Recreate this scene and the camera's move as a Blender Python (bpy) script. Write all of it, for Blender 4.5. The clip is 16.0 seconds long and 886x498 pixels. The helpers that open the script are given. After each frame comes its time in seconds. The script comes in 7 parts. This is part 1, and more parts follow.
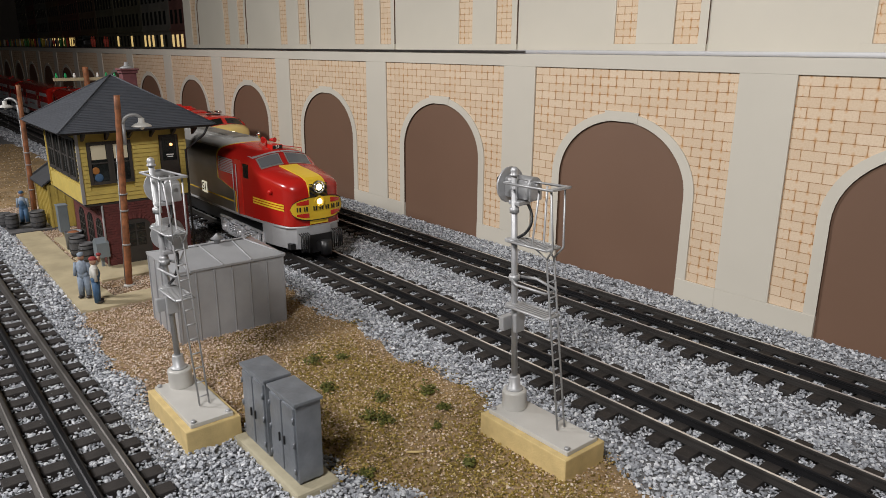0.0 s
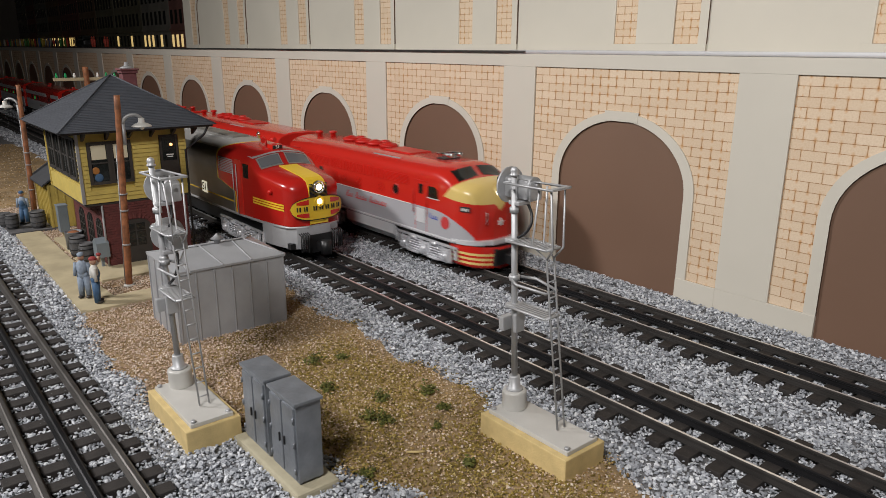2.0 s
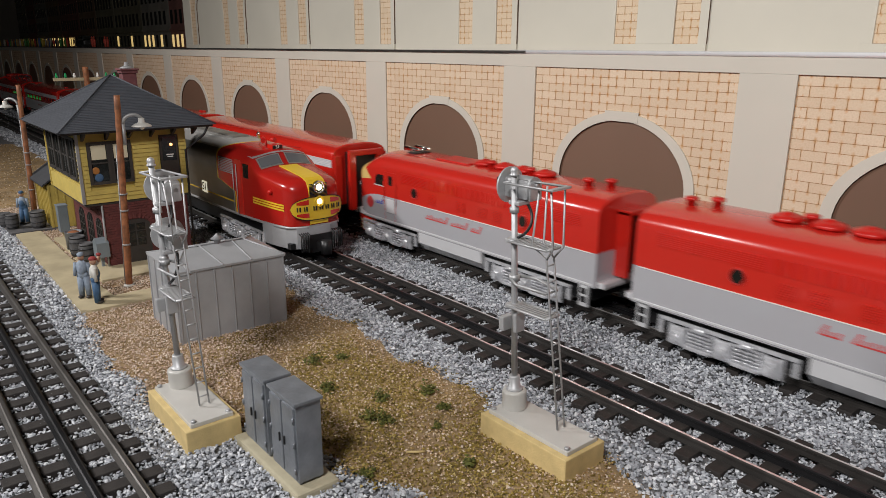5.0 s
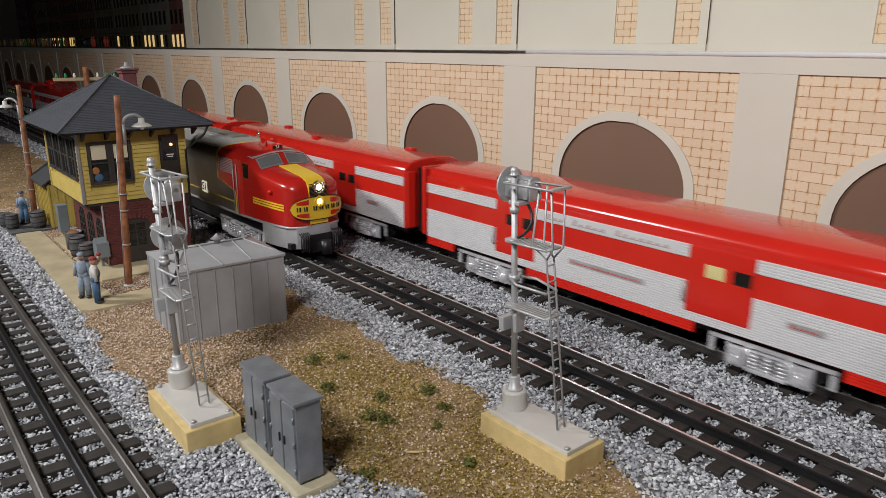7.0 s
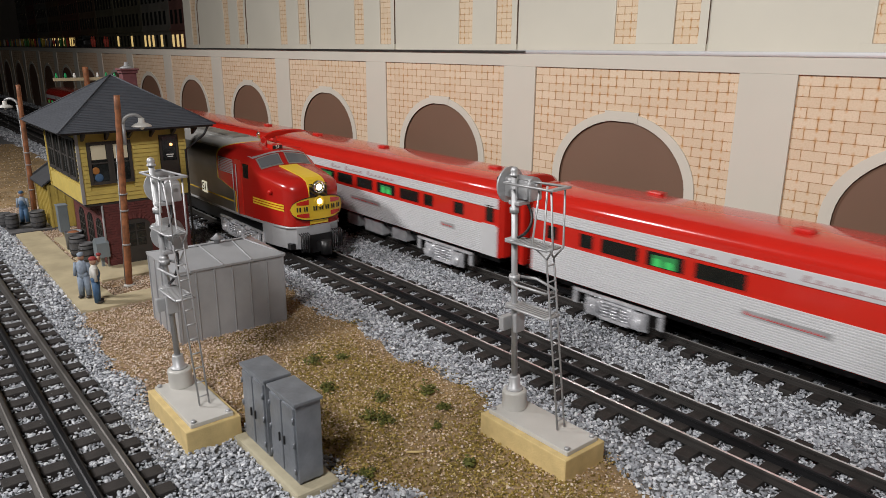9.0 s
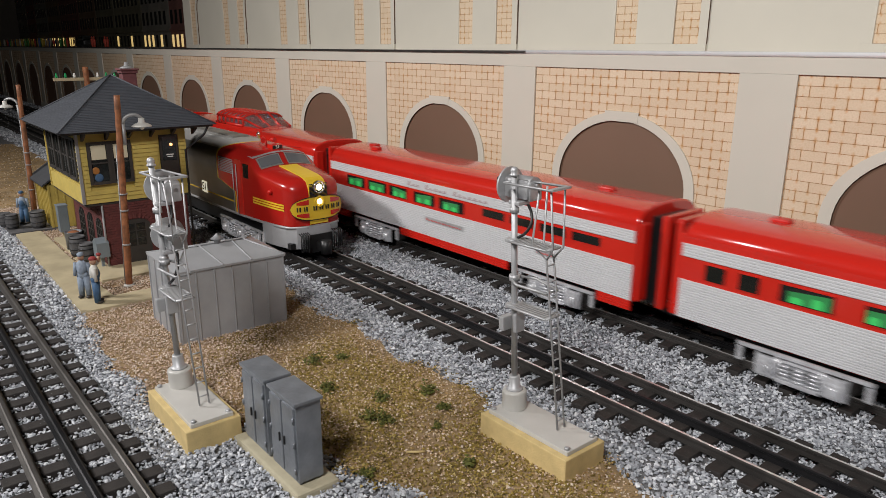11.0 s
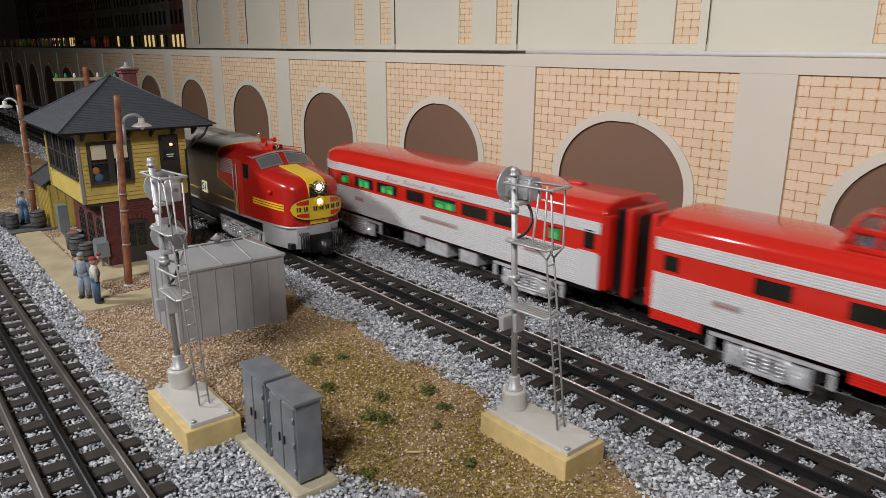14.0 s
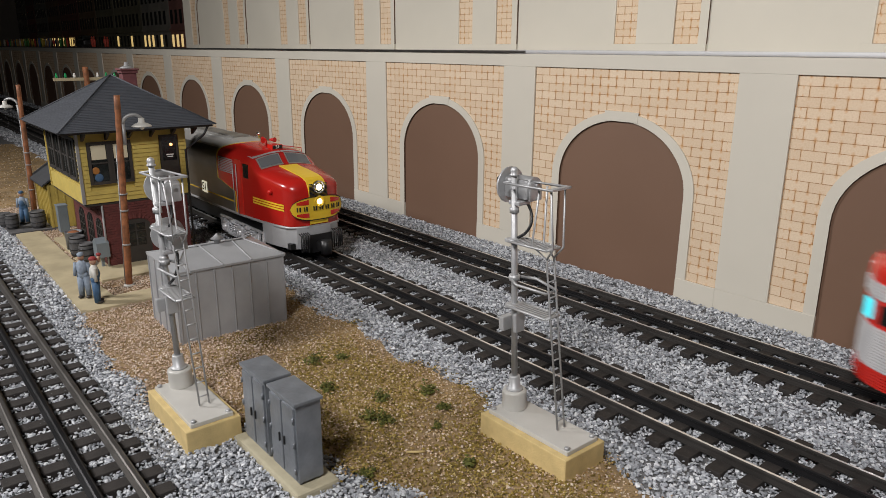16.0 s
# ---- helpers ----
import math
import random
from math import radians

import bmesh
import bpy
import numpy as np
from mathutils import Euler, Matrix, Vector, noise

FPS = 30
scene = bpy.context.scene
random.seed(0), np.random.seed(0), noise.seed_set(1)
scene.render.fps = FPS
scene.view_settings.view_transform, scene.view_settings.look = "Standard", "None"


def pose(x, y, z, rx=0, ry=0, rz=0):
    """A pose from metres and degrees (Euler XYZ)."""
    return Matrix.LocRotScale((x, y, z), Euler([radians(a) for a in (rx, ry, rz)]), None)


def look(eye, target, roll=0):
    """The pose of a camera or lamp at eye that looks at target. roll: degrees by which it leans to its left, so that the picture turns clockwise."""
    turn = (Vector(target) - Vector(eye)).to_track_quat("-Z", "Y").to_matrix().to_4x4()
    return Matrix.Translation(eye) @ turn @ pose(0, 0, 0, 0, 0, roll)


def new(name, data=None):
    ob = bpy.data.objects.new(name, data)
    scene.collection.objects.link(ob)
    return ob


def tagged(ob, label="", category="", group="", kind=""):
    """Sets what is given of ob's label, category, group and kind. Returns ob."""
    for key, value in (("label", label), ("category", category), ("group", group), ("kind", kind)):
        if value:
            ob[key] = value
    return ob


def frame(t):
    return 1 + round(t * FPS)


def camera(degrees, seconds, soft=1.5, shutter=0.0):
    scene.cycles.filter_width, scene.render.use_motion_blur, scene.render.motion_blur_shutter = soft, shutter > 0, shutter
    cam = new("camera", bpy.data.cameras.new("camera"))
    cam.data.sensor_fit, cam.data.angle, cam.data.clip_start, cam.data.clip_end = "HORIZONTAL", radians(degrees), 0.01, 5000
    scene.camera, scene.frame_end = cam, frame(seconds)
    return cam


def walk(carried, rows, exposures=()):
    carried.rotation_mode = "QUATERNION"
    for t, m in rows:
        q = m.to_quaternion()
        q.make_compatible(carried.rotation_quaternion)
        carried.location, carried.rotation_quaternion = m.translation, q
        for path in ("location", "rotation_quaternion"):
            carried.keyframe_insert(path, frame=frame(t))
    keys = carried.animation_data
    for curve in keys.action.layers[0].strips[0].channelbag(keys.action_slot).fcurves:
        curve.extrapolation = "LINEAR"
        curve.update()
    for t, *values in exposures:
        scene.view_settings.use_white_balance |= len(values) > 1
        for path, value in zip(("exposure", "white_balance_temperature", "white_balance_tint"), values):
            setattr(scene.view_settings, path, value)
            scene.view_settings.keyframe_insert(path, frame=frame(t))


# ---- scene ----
cam = camera(64.27, 16.0, soft=0.68, shutter=0.5)
EYE = Vector((0.0, 0.0, 0.1851))
AIM = Vector((-0.7405, 0.6138, -0.2737))
VIEW = look(EYE, EYE + AIM, 0.315)
walk(cam, [(0.0, VIEW), (16.0, VIEW)], [(0.0, 0.0), (16.0, 0.0)])

# ---- light: a room with ceiling lamps above and behind the layout ----
world = bpy.data.worlds.new("room_air")
world.use_nodes = True
world.node_tree.nodes["Background"].inputs[0].default_value = (0.9, 0.85, 0.78, 1)
world.node_tree.nodes["Background"].inputs[1].default_value = 0.012
scene.world = world


def area_lamp(name, eye, target, sx, sy, watts, colour, spread=180):
    data = bpy.data.lights.new(name, "AREA")
    data.shape, data.size, data.size_y = "RECTANGLE", sx, sy
    data.energy, data.color, data.spread = watts, colour, radians(spread)
    ob = new(name, data)
    ob.matrix_world = look(eye, target)
    return ob


area_lamp("ceiling_lamp_light", (0.12, -0.48, 0.78), (-0.12, 0.3, 0.0), 0.24, 0.16, 9.6, (1.0, 0.97, 0.955))
area_lamp("ceiling_lamp_light", (-0.95, -0.48, 0.62), (-0.34, 0.25, 0.0), 0.14, 0.11, 6.2, (1.0, 0.97, 0.955), 165)

# ---- plan ----
ZR = 0.008                      # top of the rails
TRACK_Y = {"middle": 0.2987, "wall": 0.4011, "front": 0.0512}
WALL_Y = 0.4674
BAY, BAY0, PANEL = 0.2273, -1.348, 0.188
X_FAR, X_NEAR = -4.2, 0.75


# ---- materials ----
def mat(name):
    m = bpy.data.materials.new(name)
    m.use_nodes = True
    return m, m.node_tree, m.node_tree.nodes["Principled BSDF"]


def link(nt, a, b):
    nt.links.new(a, b)


def math_node(nt, op, a, b=None, c=None, clamp=False):
    n = nt.nodes.new("ShaderNodeMath")
    n.operation, n.use_clamp = op, clamp
    for i, v in enumerate((a, b, c)):
        if v is None:
            continue
        if isinstance(v, (int, float)):
            n.inputs[i].default_value = v
        else:
            nt.links.new(v, n.inputs[i])
    return n.outputs[0]


def mix_col(nt, fac, a, b, kind="MIX"):
    n = nt.nodes.new("ShaderNodeMix")
    n.data_type, n.blend_type = "RGBA", kind
    for sock, v in ((n.inputs[0], fac), (n.inputs[6], a), (n.inputs[7], b)):
        if isinstance(v, (int, float)):
            sock.default_value = v
        elif isinstance(v, tuple):
            sock.default_value = (*v[:3], 1)
        else:
            nt.links.new(v, sock)
    return n.outputs[2]


def noise_tex(nt, scale, detail=4, rough=0.55, vec=None):
    n = nt.nodes.new("ShaderNodeTexNoise")
    n.inputs["Scale"].default_value, n.inputs["Detail"].default_value = scale, detail
    n.inputs["Roughness"].default_value = rough
    if vec is None:
        tc = nt.nodes.new("ShaderNodeTexCoord")
        vec = tc.outputs["Object"]
    nt.links.new(vec, n.inputs["Vector"])
    return n.outputs["Fac"]


def ramp(nt, fac, stops):
    n = nt.nodes.new("ShaderNodeValToRGB")
    el = n.color_ramp.elements
    while len(el) < len(stops):
        el.new(0.5)
    for e, (p, c) in zip(el, stops):
        e.position, e.color = p, (*c[:3], 1)
    nt.links.new(fac, n.inputs[0])
    return n.outputs[0]


def bump(nt, bsdf, height, strength, dist):
    n = nt.nodes.new("ShaderNodeBump")
    n.inputs["Strength"].default_value, n.inputs["Distance"].default_value = strength, dist
    nt.links.new(height, n.inputs["Height"])
    nt.links.new(n.outputs[0], bsdf.inputs["Normal"])


def surface(name, col, rough=0.5, metal=0.0, var=0.12, scale=60.0, fine=900.0, relief=0.0002, coat=0.0, rvar=0.12, stain=None):
    """A painted, moulded or natural surface with variation at two scales."""
    m, nt, b = mat(name)
    big, small = noise_tex(nt, scale, 3), noise_tex(nt, fine, 3)
    dark = tuple(c * (1 - var) for c in col)
    light = tuple(min(1, c * (1 + var)) for c in col)
    c1 = ramp(nt, big, [(0.3, dark), (0.7, light)])
    c2 = mix_col(nt, math_node(nt, "MULTIPLY", small, var), c1, stain or tuple(c * 0.6 for c in col))
    link(nt, c2, b.inputs["Base Color"])
    link(nt, math_node(nt, "MULTIPLY_ADD", big, rvar, rough - rvar / 2), b.inputs["Roughness"])
    b.inputs["Metallic"].default_value = metal
    b.inputs["Coat Weight"].default_value = coat
    b.inputs["Coat Roughness"].default_value = 0.08
    if relief:
        bump(nt, b, small, 0.6, relief)
    return m


def island(name, stops, rough=0.85, fine=900.0, relief=0.0003, by_object=False):
    """Loose or cut pieces whose colour differs from one to the next."""
    m, nt, b = mat(name)
    g = nt.nodes.new("ShaderNodeObjectInfo" if by_object else "ShaderNodeNewGeometry")
    c = ramp(nt, g.outputs["Random" if by_object else "Random Per Island"], stops)
    n = noise_tex(nt, fine, 3)
    link(nt, mix_col(nt, math_node(nt, "MULTIPLY", n, 0.45), c, tuple(v * 0.45 for v in stops[0][1])), b.inputs["Base Color"])
    b.inputs["Roughness"].default_value = rough
    bump(nt, b, n, 0.7, relief)
    return m


def glow(name, col, strength, base=(0.8, 0.8, 0.8)):
    m, nt, b = mat(name)
    b.inputs["Base Color"].default_value = (*base, 1)
    b.inputs["Emission Color"].default_value = (*col, 1)
    b.inputs["Emission Strength"].default_value = strength
    return m


M_CREAM = surface("cream_wall_paint", (0.585, 0.553, 0.478), 0.6, var=0.04, scale=9, fine=1500, relief=0.00005)
M_DOOR = surface("brown_arch_board", (0.172, 0.100, 0.066), 0.5, var=0.06, scale=7, fine=1800, relief=0.00006)
M_BALLAST_BED = surface("ballast_bed", (0.16, 0.16, 0.165), 0.9, var=0.4, scale=300, fine=900, relief=0.001)
M_STONE = island("grey_ballast_stone", [(0.0, (0.20, 0.21, 0.23)), (0.25, (0.38, 0.40, 0.435)), (0.65, (0.58, 0.605, 0.65)), (1.0, (0.90, 0.92, 0.95))])
M_TIE = surface("dark_brown_tie", (0.024, 0.020, 0.018), 0.7, var=0.3, scale=200, fine=1500, relief=0.0003)
M_RAIL = surface("worn_steel_rail", (0.075, 0.070, 0.066), 0.4, metal=0.6, var=0.25, scale=60, fine=900, relief=0.0)
# polished head; its reflected bright line is put into the pale, less metallic colour
M_RAILTOP = surface("polished_rail_head_glint", (0.80, 0.79, 0.77), 0.25, metal=0.6, var=0.1, scale=40, relief=0.0)
M_RAILGREY = surface("grey_rail_steel", (0.12, 0.112, 0.105), 0.40, metal=0.6, var=0.25, relief=0.0)
# pale colour stands in for lamplight caught by the ledge strip
M_STRIPLIT = surface("aluminium_strip_highlight", (0.88, 0.88, 0.90), 0.22, metal=0.2, var=0.05, relief=0.0)
M_RAILBLACK = surface("blackened_rail", (0.03, 0.03, 0.032), 0.35, metal=0.6, var=0.2, relief=0.0)
M_SILVER = surface("silver_paint", (0.46, 0.465, 0.475), 0.5, metal=0.5, var=0.1, scale=80, relief=0.00006)
M_SILVER_CAR = surface("silver_car_paint", (0.63, 0.635, 0.65), 0.30, metal=0.15, rvar=0.02, var=0.02, scale=60, relief=0.0)
M_RED = surface("glossy_red_paint", (0.57, 0.020, 0.012), 0.2, var=0.05, scale=30, relief=0.0, coat=0.6, rvar=0.05)
M_BLACK = surface("satin_black", (0.012, 0.012, 0.013), 0.45, var=0.2, relief=0.0)
M_GREYSHED = surface("grey_shed_sheet", (0.345, 0.35, 0.362), 0.45, metal=0.15, var=0.1, scale=50, relief=0.0001)
M_CABINET = surface("grey_cabinet_sheet", (0.20, 0.217, 0.243), 0.40, metal=0.4, var=0.22, scale=90, fine=700, relief=0.0002, stain=(0.35, 0.36, 0.36))
M_PAD = surface("pale_concrete_pad", (0.42, 0.38, 0.27), 0.8, var=0.15, scale=90)
M_YBLOCK = surface("yellow_board_block", (0.58, 0.44, 0.20), 0.75, var=0.14, scale=110, fine=1100, relief=0.0004)
M_PLATE = surface("pale_grey_plastic", (0.50, 0.49, 0.46), 0.38, var=0.06, relief=0.00005)
M_PLATFORM = surface("tan_platform_concrete", (0.42, 0.355, 0.225), 0.8, var=0.16, scale=50, relief=0.0002)
M_YELLOW = surface("mustard_clapboard", (0.46, 0.35, 0.085), 0.6, var=0.1, scale=120)
M_ROOF = surface("slate_grey_roofing", (0.046, 0.051, 0.062), 0.7, var=0.15, scale=150, relief=0.0003)
M_BRICKRED = surface("dark_red_brick", (0.115, 0.028, 0.026), 0.75, var=0.25, scale=200)
M_TRIM = surface("dark_brown_trim", (0.035, 0.030, 0.026), 0.6, var=0.2)
M_WOODPOLE = surface("stained_wood_pole", (0.25, 0.092, 0.035), 0.65, var=0.55, scale=160, fine=900, relief=0.0005)
M_DIRT = surface("brown_turf_ground", (0.30, 0.21, 0.11), 0.95, var=0.35, scale=30, fine=1200, relief=0.0006)


# ---- mesh helpers ----
def part(name, bm, material, parent=None, label="", smooth=False):
    me = bpy.data.meshes.new(name)
    bm.to_mesh(me)
    bm.free()
    for m in (material if isinstance(material, (list, tuple)) else [material]):
        me.materials.append(m)
    if smooth:
        for p in me.polygons:
            p.use_smooth = True
    ob = new(name, me)
    if parent is not None:
        ob.parent = parent
    if label:
        ob["label"] = label
    return ob


def empty(name, label, category, x=0, y=0, z=0, rz=0, group="", kind=""):
    ob = new(name)
    ob.empty_display_size = 0.01
    ob.matrix_basis = pose(x, y, z, 0, 0, rz)
    return tagged(ob, label, category, group, kind)


def box(bm, x0, x1, y0, y1, z0, z1, bev=0.0, idx=0):
    r = bmesh.ops.create_cube(bm, size=1.0)
    vs = r["verts"]
    for v in vs:
        v.co = Vector(((x0 + x1) / 2 + v.co.x * (x1 - x0), (y0 + y1) / 2 + v.co.y * (y1 - y0), (z0 + z1) / 2 + v.co.z * (z1 - z0)))
    fs = {f for v in vs for f in v.link_faces}
    for f in fs:
        f.material_index = idx
    if bev:
        es = list({e for v in vs for e in v.link_edges})
        bmesh.ops.bevel(bm, geom=es, offset=bev, segments=2, affect="EDGES", profile=0.6)
    return bm


def boxm(*a, bev=0.0):
    return box(bmesh.new(), *a, bev=bev)


def cyl(bm, a, b, r0, r1=None, n=12, cap=True):
    a, b = Vector(a), Vector(b)
    d = b - a
    r = bmesh.ops.create_cone(bm, segments=n, radius1=r0, radius2=r0 if r1 is None else r1, depth=d.length, cap_ends=cap)
    m = Matrix.Translation((a + b) / 2) @ d.to_track_quat("Z", "Y").to_matrix().to_4x4()
    bmesh.ops.transform(bm, matrix=m, verts=r["verts"])
    for v in r["verts"]:
        for f in v.link_faces:
            f.smooth = len(f.verts) == 4
    return bm


def cylm(a, b, r0, r1=None, n=12):
    return cyl(bmesh.new(), a, b, r0, r1, n)


def tube(bm, pts, r, n=6):
    """A bent wire swept through points."""
    pts = [Vector(p) for p in pts]
    side = None
    rows = []
    for i, p in enumerate(pts):
        d = (pts[min(i + 1, len(pts) - 1)] - pts[max(i - 1, 0)])
        d = d.normalized() if d.length > 1e-9 else Vector((0, 0, 1))
        if side is None:
            side = d.orthogonal().normalized()
        else:
            side = side - d * side.dot(d)
            side = side.normalized() if side.length > 1e-6 else d.orthogonal().normalized()
        up = d.cross(side)
        rows.append([bm.verts.new(p + (side * math.cos(6.28319 * k / n) + up * math.sin(6.28319 * k / n)) * r) for k in range(n)])
    for a, b in zip(rows, rows[1:]):
        for k in range(n):
            bm.faces.new((a[k], a[(k + 1) % n], b[(k + 1) % n], b[k])).smooth = True
    bm.faces.new(rows[0][::-1])
    bm.faces.new(rows[-1])
    return bm


def sphere(bm, c, r, sx=1, sy=1, sz=1, u=12, v=8):
    s = bmesh.ops.create_uvsphere(bm, u_segments=u, v_segments=v, radius=r)
    for w in s["verts"]:
        w.co = Vector((c[0] + w.co.x * sx, c[1] + w.co.y * sy, c[2] + w.co.z * sz))
        for f in w.link_faces:
            f.smooth = True
    return bm


def revolve(bm, prof, n=16, at=(0, 0, 0), cap=True):
    """A turned shape from (radius, height) pairs."""
    rows = []
    for r, z in prof:
        rows.append([bm.verts.new((at[0] + r * math.cos(2 * math.pi * i / n), at[1] + r * math.sin(2 * math.pi * i / n), at[2] + z)) for i in range(n)])
    for a, b in zip(rows, rows[1:]):
        for i in range(n):
            f = bm.faces.new((a[i], a[(i + 1) % n], b[(i + 1) % n], b[i]))
            f.smooth = True
    if cap:
        bm.faces.new(rows[0][::-1])
        bm.faces.new(rows[-1])
    else:
        for i in range(n):
            bm.faces.new((rows[-1][i], rows[-1][(i + 1) % n], rows[0][(i + 1) % n], rows[0][i]))
    return bm


def prism(bm, pts, axis, a, b):
    """A flat outline of (u, v) pairs drawn out along x, y or z from a to b."""
    def at(u, v, w):
        return {"x": (w, u, v), "y": (u, w, v), "z": (u, v, w)}[axis]
    lo = [bm.verts.new(at(u, v, a)) for u, v in pts]
    hi = [bm.verts.new(at(u, v, b)) for u, v in pts]
    n = len(pts)
    fs = [bm.faces.new((lo[i], lo[(i + 1) % n], hi[(i + 1) % n], hi[i])) for i in range(n)]
    fs += [bm.faces.new(lo[::-1]), bm.faces.new(hi)]
    bmesh.ops.recalc_face_normals(bm, faces=fs)
    return bm


def raw_mesh(name, verts, faces, materials, fsize):
    """A mesh of many like faces from arrays."""
    me = bpy.data.meshes.new(name)
    nv, nf = len(verts), len(faces)
    me.vertices.add(nv)
    me.vertices.foreach_set("co", np.asarray(verts, np.float32).ravel())
    me.loops.add(nf * fsize)
    me.loops.foreach_set("vertex_index", np.asarray(faces, np.int32).ravel())
    me.polygons.add(nf)
    me.polygons.foreach_set("loop_start", np.arange(0, nf * fsize, fsize, dtype=np.int32))
    me.polygons.foreach_set("loop_total", np.full(nf, fsize, np.int32))
    for m in materials:
        me.materials.append(m)
    me.polygons.foreach_set("use_smooth", np.zeros(nf, bool))
    me.update(calc_edges=True)
    me.validate()
    return me


def grains(xy, z, size, rng, flat=0.75):
    """Angular little stones, one eight-faced solid for each place."""
    n = len(xy)
    base = np.array([(1, 0, 0), (-1, 0, 0), (0, 1, 0), (0, -1, 0), (0, 0, 1), (0, 0, -1)], float)
    tri = np.array([(0, 2, 4), (2, 1, 4), (1, 3, 4), (3, 0, 4), (2, 0, 5), (1, 2, 5), (3, 1, 5), (0, 3, 5)])
    v = np.repeat(base[None], n, 0) * rng.uniform(0.55, 1.25, (n, 6, 1)) + rng.normal(0, 0.16, (n, 6, 3))
    ax = rng.normal(size=(n, 3))
    ax /= np.linalg.norm(ax, axis=1)[:, None]
    an = rng.uniform(0, 6.28, n)
    c, s = np.cos(an)[:, None, None], np.sin(an)[:, None, None]
    k = np.repeat(ax[:, None], 6, 1)
    v = v * c + np.cross(k, v) * s + k * (k * v).sum(2, keepdims=True) * (1 - c)
    v *= np.asarray(size).reshape(-1, 1, 1) * np.array([1, 1, flat])
    v[:, :, 0] += xy[:, None, 0]
    v[:, :, 1] += xy[:, None, 1]
    v[:, :, 2] += np.asarray(z).reshape(-1, 1)
    f = tri[None] + 6 * np.arange(n)[:, None, None]
    return v.reshape(-1, 3), f.reshape(-1, 3)


# ---- ground ----
def soil(x, y):
    """How much a place is island soil (1) and not ballast (0)."""
    edge = 0.004 * np.sin(x * 61) + 0.003 * np.sin(x * 143 + 1) + 0.002 * np.sin(x * 317)
    far = 0.238 + edge
    near = 0.098 + edge * 0.7 + 0.011 * np.clip((-0.50 - x) / 0.04, 0, 1) + 0.045 * np.clip((x + 0.36) / 0.10, 0, 1) + 0.04 * np.clip((x + 0.26) / 0.12, 0, 1)
    return (y < far) & (y > near)


def ground():
    bm = bmesh.new()
    box(bm, X_FAR, X_NEAR, -0.6, 0.62, -0.03, 0.0)
    tagged(part("ground", bm, M_BALLAST_BED), "grey layout base under loose ballast", "ground", kind="structure")
    bm = bmesh.new()
    n = 90
    top, bot = [], []
    xs = np.linspace(-1.6, -0.10, n)
    e = 0.004 * np.sin(xs * 61) + 0.003 * np.sin(xs * 143 + 1) + 0.002 * np.sin(xs * 317)
    near = 0.098 + e * 0.7 + 0.011 * np.clip((-0.50 - xs) / 0.04, 0, 1) + 0.045 * np.clip((xs + 0.36) / 0.10, 0, 1) + 0.04 * np.clip((xs + 0.26) / 0.12, 0, 1)
    a = [bm.verts.new((x, y, 0.0012)) for x, y in zip(xs, near)]
    b = [bm.verts.new((x, y, 0.0012)) for x, y in zip(xs, 0.238 + e)]
    for i in range(n - 1):
        bm.faces.new((a[i], a[i + 1], b[i + 1], b[i]))
    tagged(part("soil", bm, M_DIRT), "brown turf and dry soil island between tracks", "soil", kind="structure")


def ballast():
    rng = np.random.default_rng(4)
    xs, ys, ss = [], [], []
    for x0, x1, n, size in ((-0.55, 0.02, 150000, 0.00120), (-1.0, -0.55, 60000, 0.0016), (-1.9, -1.0, 36000, 0.0024), (-3.4, -1.9, 9000, 0.004)):
        x, y = rng.uniform(x0, x1, n), rng.uniform(-0.02, 0.466, n)
        keep = ~soil(x, y)
        # leave out what lies nearer the lens than the picture shows
        keep &= y > 0.0
        xs.append(x[keep]); ys.append(y[keep]); ss.append(rng.uniform(0.55, 1.25, keep.sum()) * size)
    x, y, s = map(np.concatenate, (xs, ys, ss))
    z = rng.uniform(0.0, 0.0022, len(x))
    for c in TRACK_Y.values():
        inside = np.abs(y - c) < 0.0285
        z = np.where(inside, np.clip(z * 0.8 + (0.0018 if c < 0.1 else 0.0010), 0, 0.0034), z)
        s = np.where(inside, s * 0.85, s)
    v, f = grains(np.stack([x, y], 1), z, s, rng)
    ob = new("ballast", raw_mesh("ballast", v, f, [M_STONE], 3))
    tagged(ob, "loose light and dark grey crushed stone ballast", "ballast", kind="stuff")


# ---- tracks ----
TIE = 0.0156


def rail_mesh(y, black):
    bm = bmesh.new()
    h, w = ZR, 0.00135
    prof = [(-0.0026, 0.0042), (-0.0026, 0.0048), (-0.0007, 0.0053), (-0.0007, h - 0.0016), (-w, h - 0.0012), (-w, h - 0.0004), (-w * 0.52, h), (w * 0.52, h), (w, h - 0.0004), (w, h - 0.0012), (0.0007, h - 0.0016), (0.0007, 0.0053), (0.0026, 0.0048), (0.0026, 0.0042)]
    prism(bm, [(y + u, v) for u, v in prof], "x", X_FAR, X_NEAR)
    if not black:
        bm.faces.ensure_lookup_table()
        for f in bm.faces:
            if f.normal.z > 0.9 and f.calc_center_median().z > h - 0.0001:
                f.material_index = 1
    return bm


